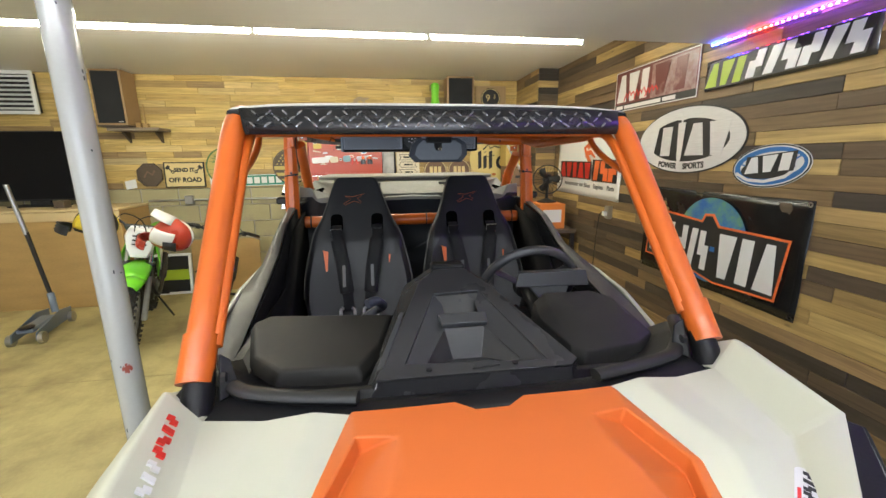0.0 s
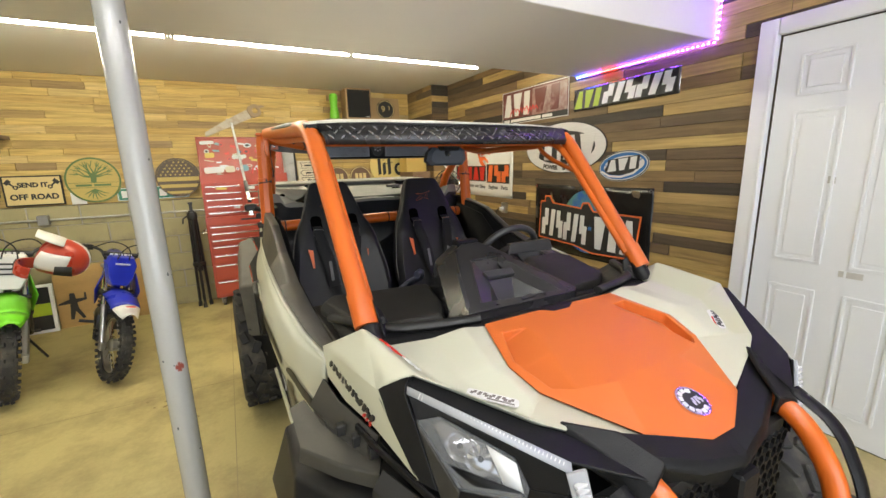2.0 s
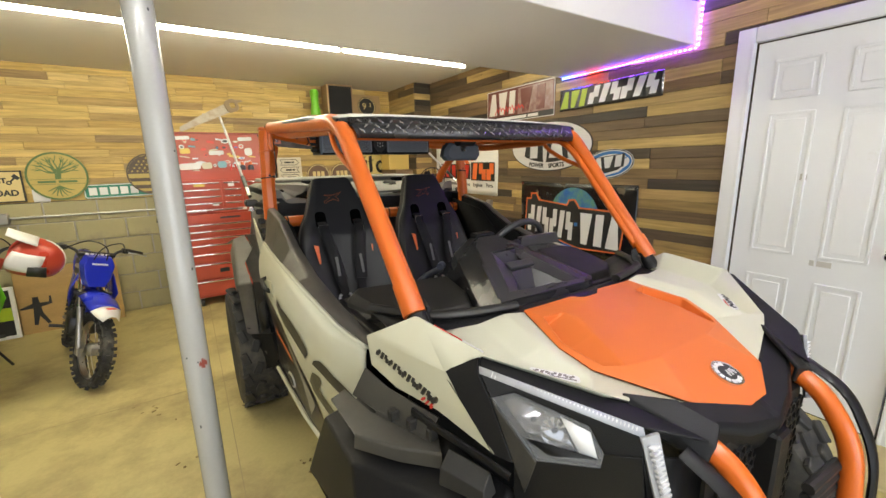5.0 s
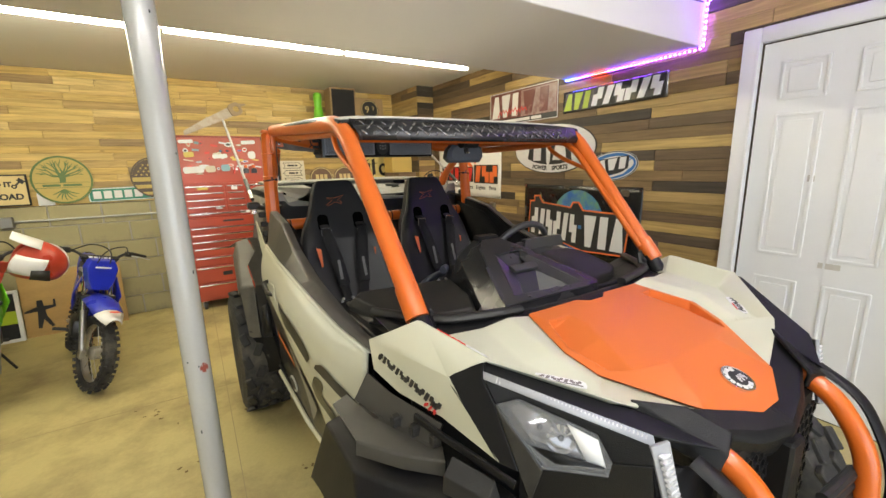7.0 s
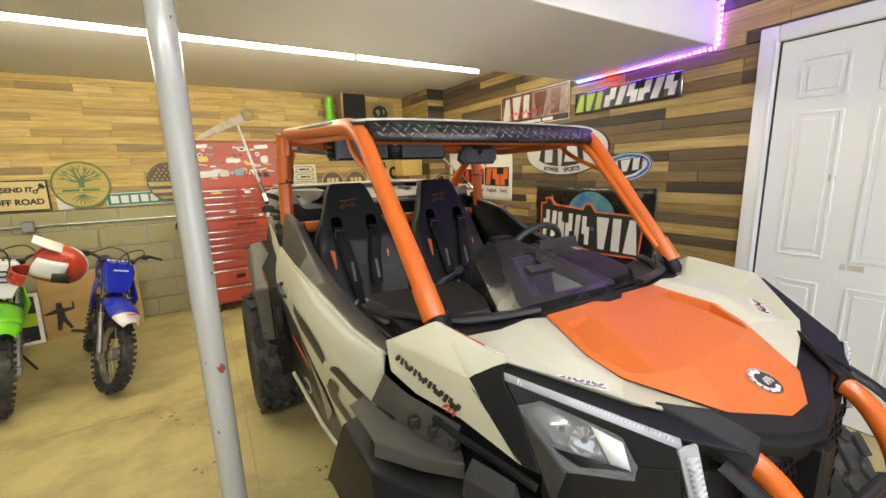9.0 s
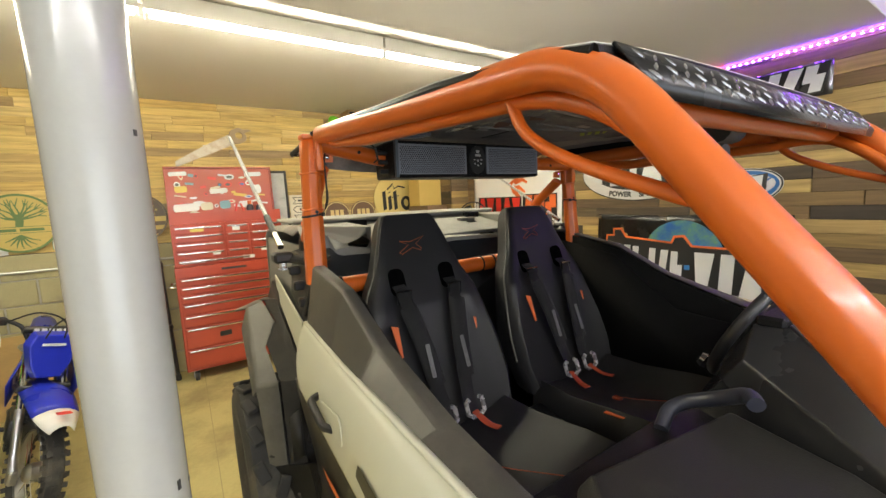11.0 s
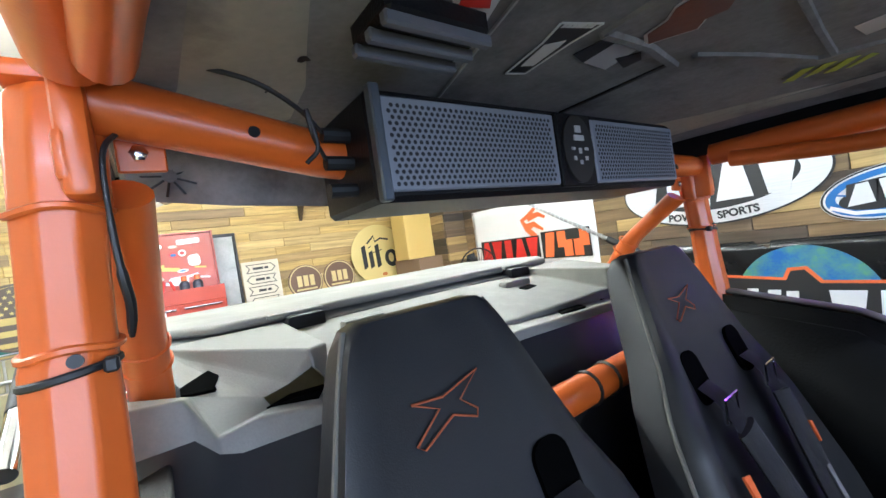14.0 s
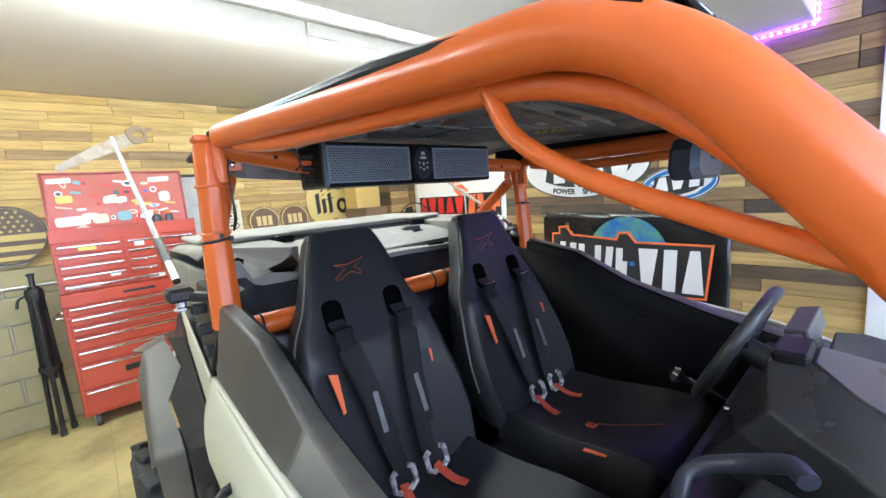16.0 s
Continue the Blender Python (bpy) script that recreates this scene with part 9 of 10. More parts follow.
# ---- small motorcycles ----
def knobbly_wheel(parent, y, r, w, name):
    """Spoked wheel, axle along x, at local y."""
    rim = bmesh.new()
    N = 40
    loft_rows = []
    for i in range(N):
        a = 2 * math.pi * i / N
        loft_rows.append([(x, y + (r * 0.72 + d) * math.sin(a), r + (r * 0.72 + d) * math.cos(a)) for x, d in ((-w * 0.30, 0.014), (-w * 0.22, -0.002), (w * 0.22, -0.002), (w * 0.30, 0.014), (w * 0.2, 0.010), (-w * 0.2, 0.010))])
    skin(rim, loft_rows + [loft_rows[0]], True)
    bmesh.ops.remove_doubles(rim, verts=rim.verts, dist=0.0001)
    rim = part(name, rim, STEEL, parent, "spoked wheel with a silver rim")
    ty = bmesh.new()
    rows = []
    prof = [(-0.30, 0.74), (-0.46, 0.80), (-0.5, 0.87), (-0.36, 0.95), (0, 0.97), (0.36, 0.95), (0.5, 0.87), (0.46, 0.80), (0.30, 0.74)]
    for i in range(N + 1):
        a = 2 * math.pi * i / N
        rows.append([(w * px, y + r * pr * math.sin(a), r + r * pr * math.cos(a)) for px, pr in prof])
    skin(ty, rows)
    bmesh.ops.remove_doubles(ty, verts=ty.verts, dist=0.0001)
    K = 34
    for i in range(K):
        a = 2 * math.pi * i / K
        M = Matrix.Translation((0, y, r)) @ Matrix.Rotation(-a, 4, "X")
        for px, lean, hw2 in (((-0.30, -22, 0.12), (0.30, 22, 0.12), (-0.49, -60, 0.07), (0.49, 60, 0.07)) if i % 2 else ((0.0, 0, 0.15), (-0.49, -60, 0.07), (0.49, 60, 0.07))):
            rad = r * (0.96 if abs(px) < 0.4 else 0.90)
            box(ty, (-w * hw2, -0.012, -0.008), (w * hw2, 0.012, 0.016), 0, M @ Matrix.Translation((w * px, 0, rad)) @ Matrix.Rotation(radians(lean), 4, "Y"))
    part("tyre", ty, RUBBER, rim, "knobbly black tyre", smooth=30)
    part("hub", lathem([(0.02, -w * 0.55), (0.035, -w * 0.5), (0.05, -w * 0.3), (0.05, w * 0.3), (0.035, w * 0.5), (0.02, w * 0.55)], 20, pose(0, y, r, 0, 90)), STEEL, rim, "cast hub")
    for i in range(18):
        a, b = 2 * math.pi * i / 18, 2 * math.pi * (i + (1.6 if i % 2 else -1.6)) / 18
        sx = w * (0.3 if i % 4 < 2 else -0.3)
        part("spoke", tubem([(sx, y + 0.045 * math.sin(b), r + 0.045 * math.cos(b)), (sx * 0.3, y + r * 0.71 * math.sin(a), r + r * 0.71 * math.cos(a))], 0.0022, 4), CHROME, rim)
    return rim


def dirt_bike(at, turn, lean, label, plastic, plate, tip, r=0.295, S=1.0):
    """Small off-road motorcycle; local origin under the front axle, nose towards -y."""
    b = thing("dirt_bike", label, "motorcycle", m=pose(*at) @ pose(0, 0, 0, 0, 0, turn) @ pose(0, 0, 0, 0, lean, 0) @ Matrix.Scale(S, 4))
    knobbly_wheel(b, 0.0, r, 0.085, "front_wheel")
    knobbly_wheel(b, 1.08, r * 0.92, 0.10, "rear_wheel")
    top = Vector((0, 0.30, 0.93))
    for sx in (-1, 1):
        x = sx * 0.085
        part("fork_leg", tubem([(x, -0.005, r - 0.02), (x, 0.13, 0.60)], 0.021, 12), STEEL, b, "silver lower fork leg")
        part("fork_tube", tubem([(x, 0.12, 0.57), (x, 0.255, 0.92)], 0.015, 10), CHROME, b, "bright fork tube")
        part("axle_lug", boxm((x - 0.02, -0.03, r - 0.035), (x + 0.02, 0.03, r + 0.03), 0.008), STEEL, b)
    for z, y in ((0.70, 0.175), (0.90, 0.245)):
        part("triple_clamp", boxm((-0.115, y - 0.03, z - 0.015), (0.115, y + 0.05, z + 0.015), 0.008), STEEL if z > 0.8 else DARKSTEEL, b)
    bar = part("handlebar", tubem(curve_path([(-0.345, 0.36, 1.02), (-0.22, 0.315, 1.045), (-0.13, 0.27, 1.02), (-0.07, 0.255, 0.935), (0.07, 0.255, 0.935), (0.13, 0.27, 1.02), (0.22, 0.315, 1.045), (0.345, 0.36, 1.02)]), 0.011, 8), DARKSTEEL, b)
    pad = part("bar_pad", tubem([(-0.12, 0.262, 1.0), (0.12, 0.262, 1.0)], 0.02, 10), BLACK, b)
    for k in range(5):
        part("print_bar", boxm((-0.078 + 0.032 * k, 0.2385, 0.994), (-0.054 + 0.032 * k, 0.2445, 1.010), 0.002), LIGHTGREY, pad, smooth=0)
    for sx in (-1, 1):
        part("grip", tubem([(sx * 0.225, 0.318, 1.044), (sx * 0.35, 0.362, 1.019)], 0.0165, 10), BLACK, bar, "black rubber grip")
        part("lever", tubem(curve_path([(sx * 0.20, 0.29, 1.03), (sx * 0.27, 0.265, 1.025), (sx * 0.36, 0.29, 1.01)]), 0.006, 6), STEEL, bar)
        part("perch", boxm((sx * 0.20 - 0.02, 0.275, 1.02), (sx * 0.20 + 0.02, 0.33, 1.06), 0.006), BLACK, bar)
        part("cable", tubem(curve_path([(sx * 0.19, 0.27, 1.04), (sx * 0.10, 0.12, 1.12), (-sx * 0.02, 0.12, 1.06), (-sx * 0.05, 0.24, 0.85)]), 0.0045, 6), BLACK, bar)
    # number plate: a shield with a bevelled face
    bm = bmesh.new()
    o1 = [(-0.085, 1.0), (0.085, 1.0), (0.115, 0.93), (0.095, 0.82), (0.06, 0.745), (-0.06, 0.745), (-0.095, 0.82), (-0.115, 0.93)]
    loft(bm, [[(x, 0.235 - (1.0 - z) * 0.15, z) for x, z in o1], [(x * 0.88, 0.165 - (1.0 - z) * 0.15 + 0.004, 0.88 + (z - 0.88) * 0.9) for x, z in o1]])
    part("number_plate", bm, plate, b, smooth=25, bevel=0.008)
    for k in range(3):
        part("plate_slot", boxm((-0.05, 0.150 - k * 0.006, 0.93 - 0.035 * k), (0.05, 0.160 - k * 0.006, 0.942 - 0.035 * k), 0, pose(0, 0, 0)), INK if plate is not BLUEPLASTIC else LIGHTGREY, b, smooth=0) if k < (1 if plate is BLUEPLASTIC else 3) else None
    # front fender: arched sheet, narrowing to the tip
    rows = []
    for i in range(15):
        t = i / 14
        y = 0.34 - 0.58 * t
        z = 0.70 + 0.035 * math.sin(math.pi * min(1, t * 1.1)) - 0.09 * t ** 2
        wd = 0.075 + 0.03 * math.sin(math.pi * t) if t < 0.8 else 0.093 - (t - 0.8) * 0.22
        rows.append([(wd * u, y + 0.015 * abs(u) ** 2, z - 0.04 * abs(u) ** 2.2) for u in (-1, -0.75, -0.4, 0, 0.4, 0.75, 1)])
    bm = bmesh.new()
    skin(bm, rows[:12])
    fd = part("front_fender", bm, plastic, b, solid=0.004)
    bm = bmesh.new()
    skin(bm, [[(x, y, z + 0.001) for x, y, z in q] for q in rows[11:]])
    part("fender_tip", bm, tip, fd, "pale fender tip" if tip is not plastic else "", solid=0.004)
    if tip is not plastic:
        part("tip_sticker", boxm((-0.03, -0.215, 0.660), (0.03, -0.175, 0.662), 0, pose(0, 0, 0)), PRINTRED, fd, smooth=0)
    # frame, tank with shrouds, seat, tail, engine
    part("frame", tubem(bent([(0, 0.27, 0.86), (0, 0.36, 0.46), (0, 0.45, 0.28), (0, 0.80, 0.28), (0, 0.88, 0.52), (0, 0.55, 0.72), (0, 0.27, 0.86)], 0.06), 0.020, 10), plastic if plastic is BLUEPLASTIC else DARKSTEEL, b)
    bm = bmesh.new()
    loft(bm, [[(w * math.cos(a), y, z + h * math.sin(a)) for a in [2 * math.pi * k / 12 for k in range(12)]] for y, w, h, z in ((0.28, 0.05, 0.05, 0.82), (0.36, 0.10, 0.085, 0.80), (0.50, 0.10, 0.09, 0.77), (0.62, 0.055, 0.06, 0.76))])
    part("tank", bm, plastic, b, smooth=60)
    for sx in (-1, 1):
        bm = bmesh.new()
        poly(bm, [(sx * 0.10, 0.22, 0.86), (sx * 0.15, 0.20, 0.70), (sx * 0.13, 0.30, 0.56), (sx * 0.10, 0.44, 0.62), (sx * 0.105, 0.50, 0.78)])
        part("shroud", bm, plastic, b, solid=0.006)
        bm = bmesh.new()
        poly(bm, [(sx * 0.09, 0.70, 0.72), (sx * 0.11, 0.72, 0.52), (sx * 0.10, 0.90, 0.56), (sx * 0.08, 1.02, 0.76)])
        part("side_panel", bm, plate, b, solid=0.005)
        part("swingarm", tubem([(sx * 0.075, 0.66, 0.36), (sx * 0.075, 1.10, r * 0.92)], 0.018, 8), STEEL, b)
        part("footpeg", tubem([(sx * 0.06, 0.66, 0.30), (sx * 0.20, 0.66, 0.31)], 0.014, 8), DARKSTEEL, b)
    bm = bmesh.new()
    loft(bm, [[(x * w, y, z + q) for x, q in ((-1, -0.05), (-1, 0.0), (-0.6, 0.03), (0.6, 0.03), (1, 0.0), (1, -0.05))] for y, z, w in ((0.50, 0.82, 0.05), (0.62, 0.80, 0.075), (0.85, 0.80, 0.09), (1.08, 0.84, 0.075))])
    part("seat", bm, VINYL, b, "black vinyl seat", smooth=50)
    bm = bmesh.new()
    skin(bm, [[(u * w, y, z - 0.03 * abs(u) ** 2) for u in (-1, -0.5, 0, 0.5, 1)] for y, z, w in ((0.95, 0.78, 0.09), (1.15, 0.84, 0.085), (1.38, 0.90, 0.06))])
    part("rear_fender", bm, plastic, b, solid=0.004)
    bm = bmesh.new()
    box(bm, (-0.10, 0.42, 0.29), (0.10, 0.72, 0.44), 0.03, seg=2)
    box(bm, (-0.055, 0.40, 0.44), (0.055, 0.54, 0.62), 0.015)
    part("engine", bm, DARKSTEEL, b)
    for k in range(5):
        part("cooling_fin", boxm((-0.075, 0.385, 0.46 + 0.03 * k), (0.075, 0.555, 0.468 + 0.03 * k)), DARKSTEEL, b, smooth=0)
    part("exhaust", tubem(curve_path([(0.03, 0.40, 0.55), (0.08, 0.32, 0.48), (0.13, 0.42, 0.36), (0.13, 0.70, 0.46), (0.11, 1.0, 0.62)]), [0.017] * 24 + [0.03] * 9, 10), DARKSTEEL, b)
    part("kickstand", tubem([(0.09, 0.66, 0.30), (0.09 + 0.16, 0.68, 0.02 + 0.045)], 0.009, 8), DARKSTEEL, b)
    return b


blue = dirt_bike((-1.600, 3.43, FZ), 13, 17, "blue small dirt bike with a white-tipped front fender", BLUEPLASTIC, BLUEPLASTIC, PRINTWHITE, S=0.925)
# its steering is turned to one side
turned = pose(0, 0.15, 0) @ pose(0, 0, 0, 0, 0, 12) @ pose(0, -0.15, 0)
for o in blue.children:
    if o.name.split(".")[0] in ("front_wheel", "fork_leg", "fork_tube", "axle_lug", "triple_clamp", "handlebar", "bar_pad", "number_plate", "plate_slot", "front_fender"):
        o.matrix_basis = turned @ o.matrix_basis

dirt_bike((-2.125, 3.42, FZ), 20, 11, "lime green dirt bike with a white number plate", GREENPLASTIC, PRINTWHITE, GREENPLASTIC)


def helmet(m, label, shell, band, chin, trim, side):
    """Off-road helmet: round shell, long peak, chin bar with vents."""
    h = thing("helmet", label, "helmet", m=m)
    bm = bmesh.new()
    rows = []
    for j in range(11):
        ph = radians(-38 + 128 * j / 10)
        rows.append([(0.125 * math.cos(ph) * math.cos(a), 0.15 * math.cos(ph) * math.sin(a), 0.135 * math.sin(ph)) for a in [radians(-52 + 284 * k / 22) for k in range(23)]])
    skin(bm, rows)
    part("shell", bm, shell, h, smooth=60, solid=0.012)
    bm = bmesh.new()
    skin(bm, [[(0.1335 * math.cos(ph) * math.cos(a), 0.1585 * math.cos(ph) * math.sin(a), 0.1435 * math.sin(ph)) for a in [radians(-52 + 284 * k / 22) for k in range(10, 13)]] for ph in [radians(-22 + 100 * j / 8) for j in range(9)]])
    part("graphic", bm, band, h, smooth=60, solid=0.002)
    for k0, k1 in ((0, 6), (16, 22)):
        bm = bmesh.new()
        skin(bm, [[(0.1335 * math.cos(ph) * math.cos(a), 0.1585 * math.cos(ph) * math.sin(a), 0.1435 * math.sin(ph)) for a in [radians(-52 + 284 * (k + 0.12 * j) / 22) for k in range(k0, k1)]] for j, ph in enumerate([radians(-26 + 10 * j) for j in range(6)])])
        part("side_graphic", bm, band, h, smooth=60, solid=0.002)
    bm = bmesh.new()
    loft(bm, [[(0.125 * math.sin(a) * q, -0.12 - 0.09 * math.cos(a) * q * 1.0, -0.09 + z) for q, z in ((1.0, -0.045), (1.0, 0.03), (0.86, 0.03), (0.86, -0.045))] for a in [radians(-88 + 176 * k / 12) for k in range(13)]])
    cb = part("chin_bar", bm, chin, h, smooth=50, bevel=0.006)
    for k in range(3):
        part("vent", boxm((-0.03, -0.214, -0.118 + 0.024 * k), (0.03, -0.206, -0.108 + 0.024 * k)), INK, cb, smooth=0)
    bm = bmesh.new()
    skin(bm, [[(u * w, y, z - 0.025 * u * u) for u in (-1, -0.6, 0, 0.6, 1)] for y, z, w in ((0.0, 0.140, 0.10), (-0.06, 0.152, 0.100), (-0.11, 0.162, 0.090), (-0.15, 0.172, 0.075))])
    part("peak", bm, trim, h, solid=0.006, smooth=50)
    for sx in (-1, 1):
        bm = bmesh.new()
        poly(bm, [(sx * 0.135, 0.070, -0.005), (sx * 0.124, 0.085, -0.075), (sx * 0.122, -0.010, -0.082), (sx * 0.135, -0.015, -0.020)])
        part("side_panel", bm, side, h, solid=0.006)
    part("lining", lathem([(0.01, 0.10), (0.08, 0.07), (0.105, 0.0), (0.10, -0.08)], 20), FABRIC, h, "black padded lining")
    return h


REDGLOSS = surface("red shell gloss", (0.42, 0.045, 0.025), 0.3, var=0.1)
helmet(pose(-1.685, 3.45, 1.005) @ pose(0, 0, 0, 0, 0, -78) @ pose(0, 0, 0, -22, 0, 0) @ pose(0, 0, 0, 0, 8, 0), "red, white and black off-road helmet hung on a handlebar", REDGLOSS, PRINTWHITE, REDGLOSS, PRINTWHITE, INK)
helmet(pose(-2.31, 3.60, 1.10) @ pose(0, 0, 0, 0, 0, -62) @ pose(0, 0, 0, -25, 0, 0), "black and yellow off-road helmet hung on a handlebar", BLACK, surface("yellow gloss", (0.6, 0.45, 0.03), 0.3), BLACK, BLACK, BLACK)

# things leaning at the block wall
s = thing("plywood_sheet", "pale plywood sheet with a small black painted mark", "plywood sheet", m=pose(-1.85, 4.97, FZ) @ pose(0, 0, 0, -6, 0, 2))
part("sheet", boxm((-0.40, 0, 0), (0.36, 0.012, 0.62), 0.002), PLYWOOD, s)
part("painted_mark", prismm([(-0.12, 0.44), (-0.03, 0.475), (-0.025, 0.535), (0.015, 0.535), (0.02, 0.475), (0.085, 0.475), (0.09, 0.53), (0.105, 0.53), (0.105, 0.455), (0.025, 0.435), (0.03, 0.38), (0.075, 0.27), (0.05, 0.265), (0.005, 0.35), (-0.02, 0.265), (-0.045, 0.27), (-0.03, 0.43), (-0.12, 0.425)], 0, 0.001, pose(-0.27, -0.001, -0.19, 90)), INK, s, smooth=0)
s = thing("framed_panel", "dark panel with a lime band in a white frame", "panel", m=pose(-2.50, 4.90, FZ) @ pose(0, 0, 0, -8, 0, 2))
part("panel", boxm((-0.25, 0.004, 0.02), (0.22, 0.014, 0.46)), BLACK, s, smooth=0)
part("lime_band", boxm((-0.25, 0.0, 0.17), (0.22, 0.004, 0.29)), PRINTGREEN, s, "lime green band", smooth=0)
for lo, hi in (((-0.28, -0.004, 0), (0.25, 0.024, 0.03)), ((-0.28, -0.004, 0.45), (0.25, 0.024, 0.48)), ((-0.28, -0.004, 0.03), (-0.25, 0.024, 0.45)), ((0.22, -0.004, 0.03), (0.25, 0.024, 0.45))):
    part("frame_bar", boxm(lo, hi, 0.003), WHITE, s)
# ---- bench corner with the television ----
s = thing("workbench", "plywood box bench with a rounded front edge", "bench", (-3.61, 4.62, FZ))
part("front_panel", boxm((-0.89, 0.0, 0.0), (0.89, 0.02, 1.03), 0.003), PLYWOOD, s)
part("side_panel", boxm((0.87, 0.021, 0.0), (0.889, 0.555, 1.03), 0.003), PLYWOOD, s)
part("top", boxm((-0.90, -0.015, 1.031), (0.90, 0.556, 1.06), 0.012, seg=3), surface("pale bench edge", (0.60, 0.46, 0.24), 0.5, var=0.15, scale=3, stretch=(1, 8, 8)), s, "pale worktop")
part("top_lip", boxm((-0.90, -0.02, 0.94), (0.90, -0.001, 1.029), 0.006, seg=2), surface("pale bench edge", (0.60, 0.46, 0.24), 0.5, var=0.15, scale=3, stretch=(1, 8, 8)), s)
s = thing("television", "large black flat television standing on the bench", "television", (-3.72, 5.02, FZ + 1.06))
part("casing", boxm((-0.62, 0.0, 0.06), (0.62, 0.05, 0.80), 0.008), BLACK, s)
part("screen", boxm((-0.605, -0.003, 0.08), (0.605, 0.0, 0.788)), surface("dark screen", (0.004, 0.004, 0.005), 0.3, var=0.1, bump=0, rvar=0.04, spec=0.15), s, "glossy dark screen")
part("stand_neck", boxm((-0.10, 0.01, 0.01), (0.10, 0.04, 0.07), 0.004), BLACK, s)
part("stand_foot", boxm((-0.25, -0.10, 0.0), (0.25, 0.12, 0.012), 0.005), BLACK, s)
s = thing("water_bottle", "clear plastic water bottle on the bench", "bottle", (-2.98, 4.72, FZ + 1.06))
part("bottle_body", lathem([(0.028, 0.0), (0.033, 0.006), (0.031, 0.04), (0.033, 0.045), (0.031, 0.08), (0.033, 0.09), (0.033, 0.14), (0.018, 0.185), (0.013, 0.20)], 20), surface("clear plastic", (0.85, 0.88, 0.9), 0.12, trans=0.85, var=0.02, bump=0.0), s)
part("cap", lathem([(0.014, 0.20), (0.015, 0.202), (0.015, 0.217), (0.012, 0.219)], 16), PRINTWHITE, s)
s = thing("marker_pot", "small black jar on the bench edge", "jar", (-2.86, 4.66, FZ + 1.06))
part("jar", lathem([(0.02, 0), (0.022, 0.004), (0.022, 0.06), (0.014, 0.075)], 16), BLACK, s)
part("lid", lathem([(0.016, 0.075), (0.016, 0.09)], 16), PRINTRED, s)
s = thing("cardboard_box", "small brown cardboard box on the bench", "box", (-3.35, 4.80, FZ + 1.06))
part("carton", boxm((-0.05, -0.05, 0), (0.05, 0.05, 0.08), 0.002), DARKWOOD, s)

s = thing("wall_shelf", "short grey-brown board shelf on the wall", "shelf", (-2.65, 5.12, 1.915))
part("board", boxm((-0.26, -0.12, 0), (0.26, 0.145, 0.035), 0.003), surface("grey barn wood", (0.22, 0.17, 0.12), 0.7, var=0.3, stretch=(2, 14, 14)), s)
for x in (-0.18, 0.16):
    part("bracket", prismm([(0.0, 0.0), (0.14, 0.0), (0.14, -0.12)], x - 0.012, x + 0.012, Matrix(((0, 0, 1, 0), (1, 0, 0, 0), (0, 1, 0, 0), (0, 0, 0, 1)))), DARKWOOD, s, smooth=0)
for k, (x, h, w) in enumerate(((-0.04, 0.06, 0.05), (0.03, 0.05, 0.05), (0.0, 0.26, 0.012))):
    s = thing("wood_offcut", "small pale pine offcut on the shelf", "wood block", (-2.60 + x, 5.12 + 0.05 * (k == 2), 1.95))
    part("block", boxm((-w / 2, -0.03 if k < 2 else -0.008, 0), (w / 2, 0.03 if k < 2 else 0.008, h), 0.003), PLYWOOD, s)


def loudspeaker(x0, x1, y0, y1, z0, z1, m=None):
    e = thing("loudspeaker", "pine-sided loudspeaker box with a black front", "loudspeaker", ((x0 + x1) / 2, y0, z0))
    w, d, h = (x1 - x0) / 2, y1 - y0, z1 - z0
    part("cabinet", boxm((-w, 0.004, 0), (w, d, h), 0.004), surface("old pine cabinet", (0.34, 0.22, 0.11), 0.55, var=0.25, stretch=(9, 9, 2)), e)
    part("grille", boxm((-w + 0.02, -0.004, 0.02), (w - 0.02, 0.006, h - 0.02), 0.003), surface("black cloth", (0.012, 0.012, 0.014), 0.9, fine=500, bump=0.5), e, "black cloth front")
    part("badge", boxm((w - 0.08, -0.006, 0.03), (w - 0.035, -0.004, 0.036)), PRINTWHITE, e, smooth=0)
    return e


s = thing("speaker_bracket", "dark wooden wall bracket under the loudspeaker", "bracket", (-2.83, 5.1, 1.955))
part("plate", boxm((-0.14, -0.14, 0.0), (0.14, 0.17, 0.018), 0.003), DARKWOOD, s)
loudspeaker(-2.98, -2.68, 4.98, 5.25, 1.974, 2.54)
vent = thing("wall_vent", "white louvred air vent high on the wall", "vent", (-3.95, 5.17, 2.1))
part("back", boxm((-0.29, 0.03, 0.02), (0.29, 0.085, 0.425)), BLACK, vent, smooth=0)
for lo, hi in (((-0.31, 0, 0), (0.31, 0.03, 0.035)), ((-0.31, 0, 0.41), (0.31, 0.03, 0.445)), ((-0.31, 0, 0.035), (-0.275, 0.03, 0.41)), ((0.275, 0, 0.035), (0.31, 0.03, 0.41))):
    part("frame", boxm(lo, hi, 0.003), WHITE, vent)
for k in range(8):
    part("slat", boxm((-0.275, -0.018, -0.003), (0.275, 0.018, 0.003), 0, pose(0, 0.014, 0.06 + 0.047 * k, 35)), WHITE, vent, smooth=0)

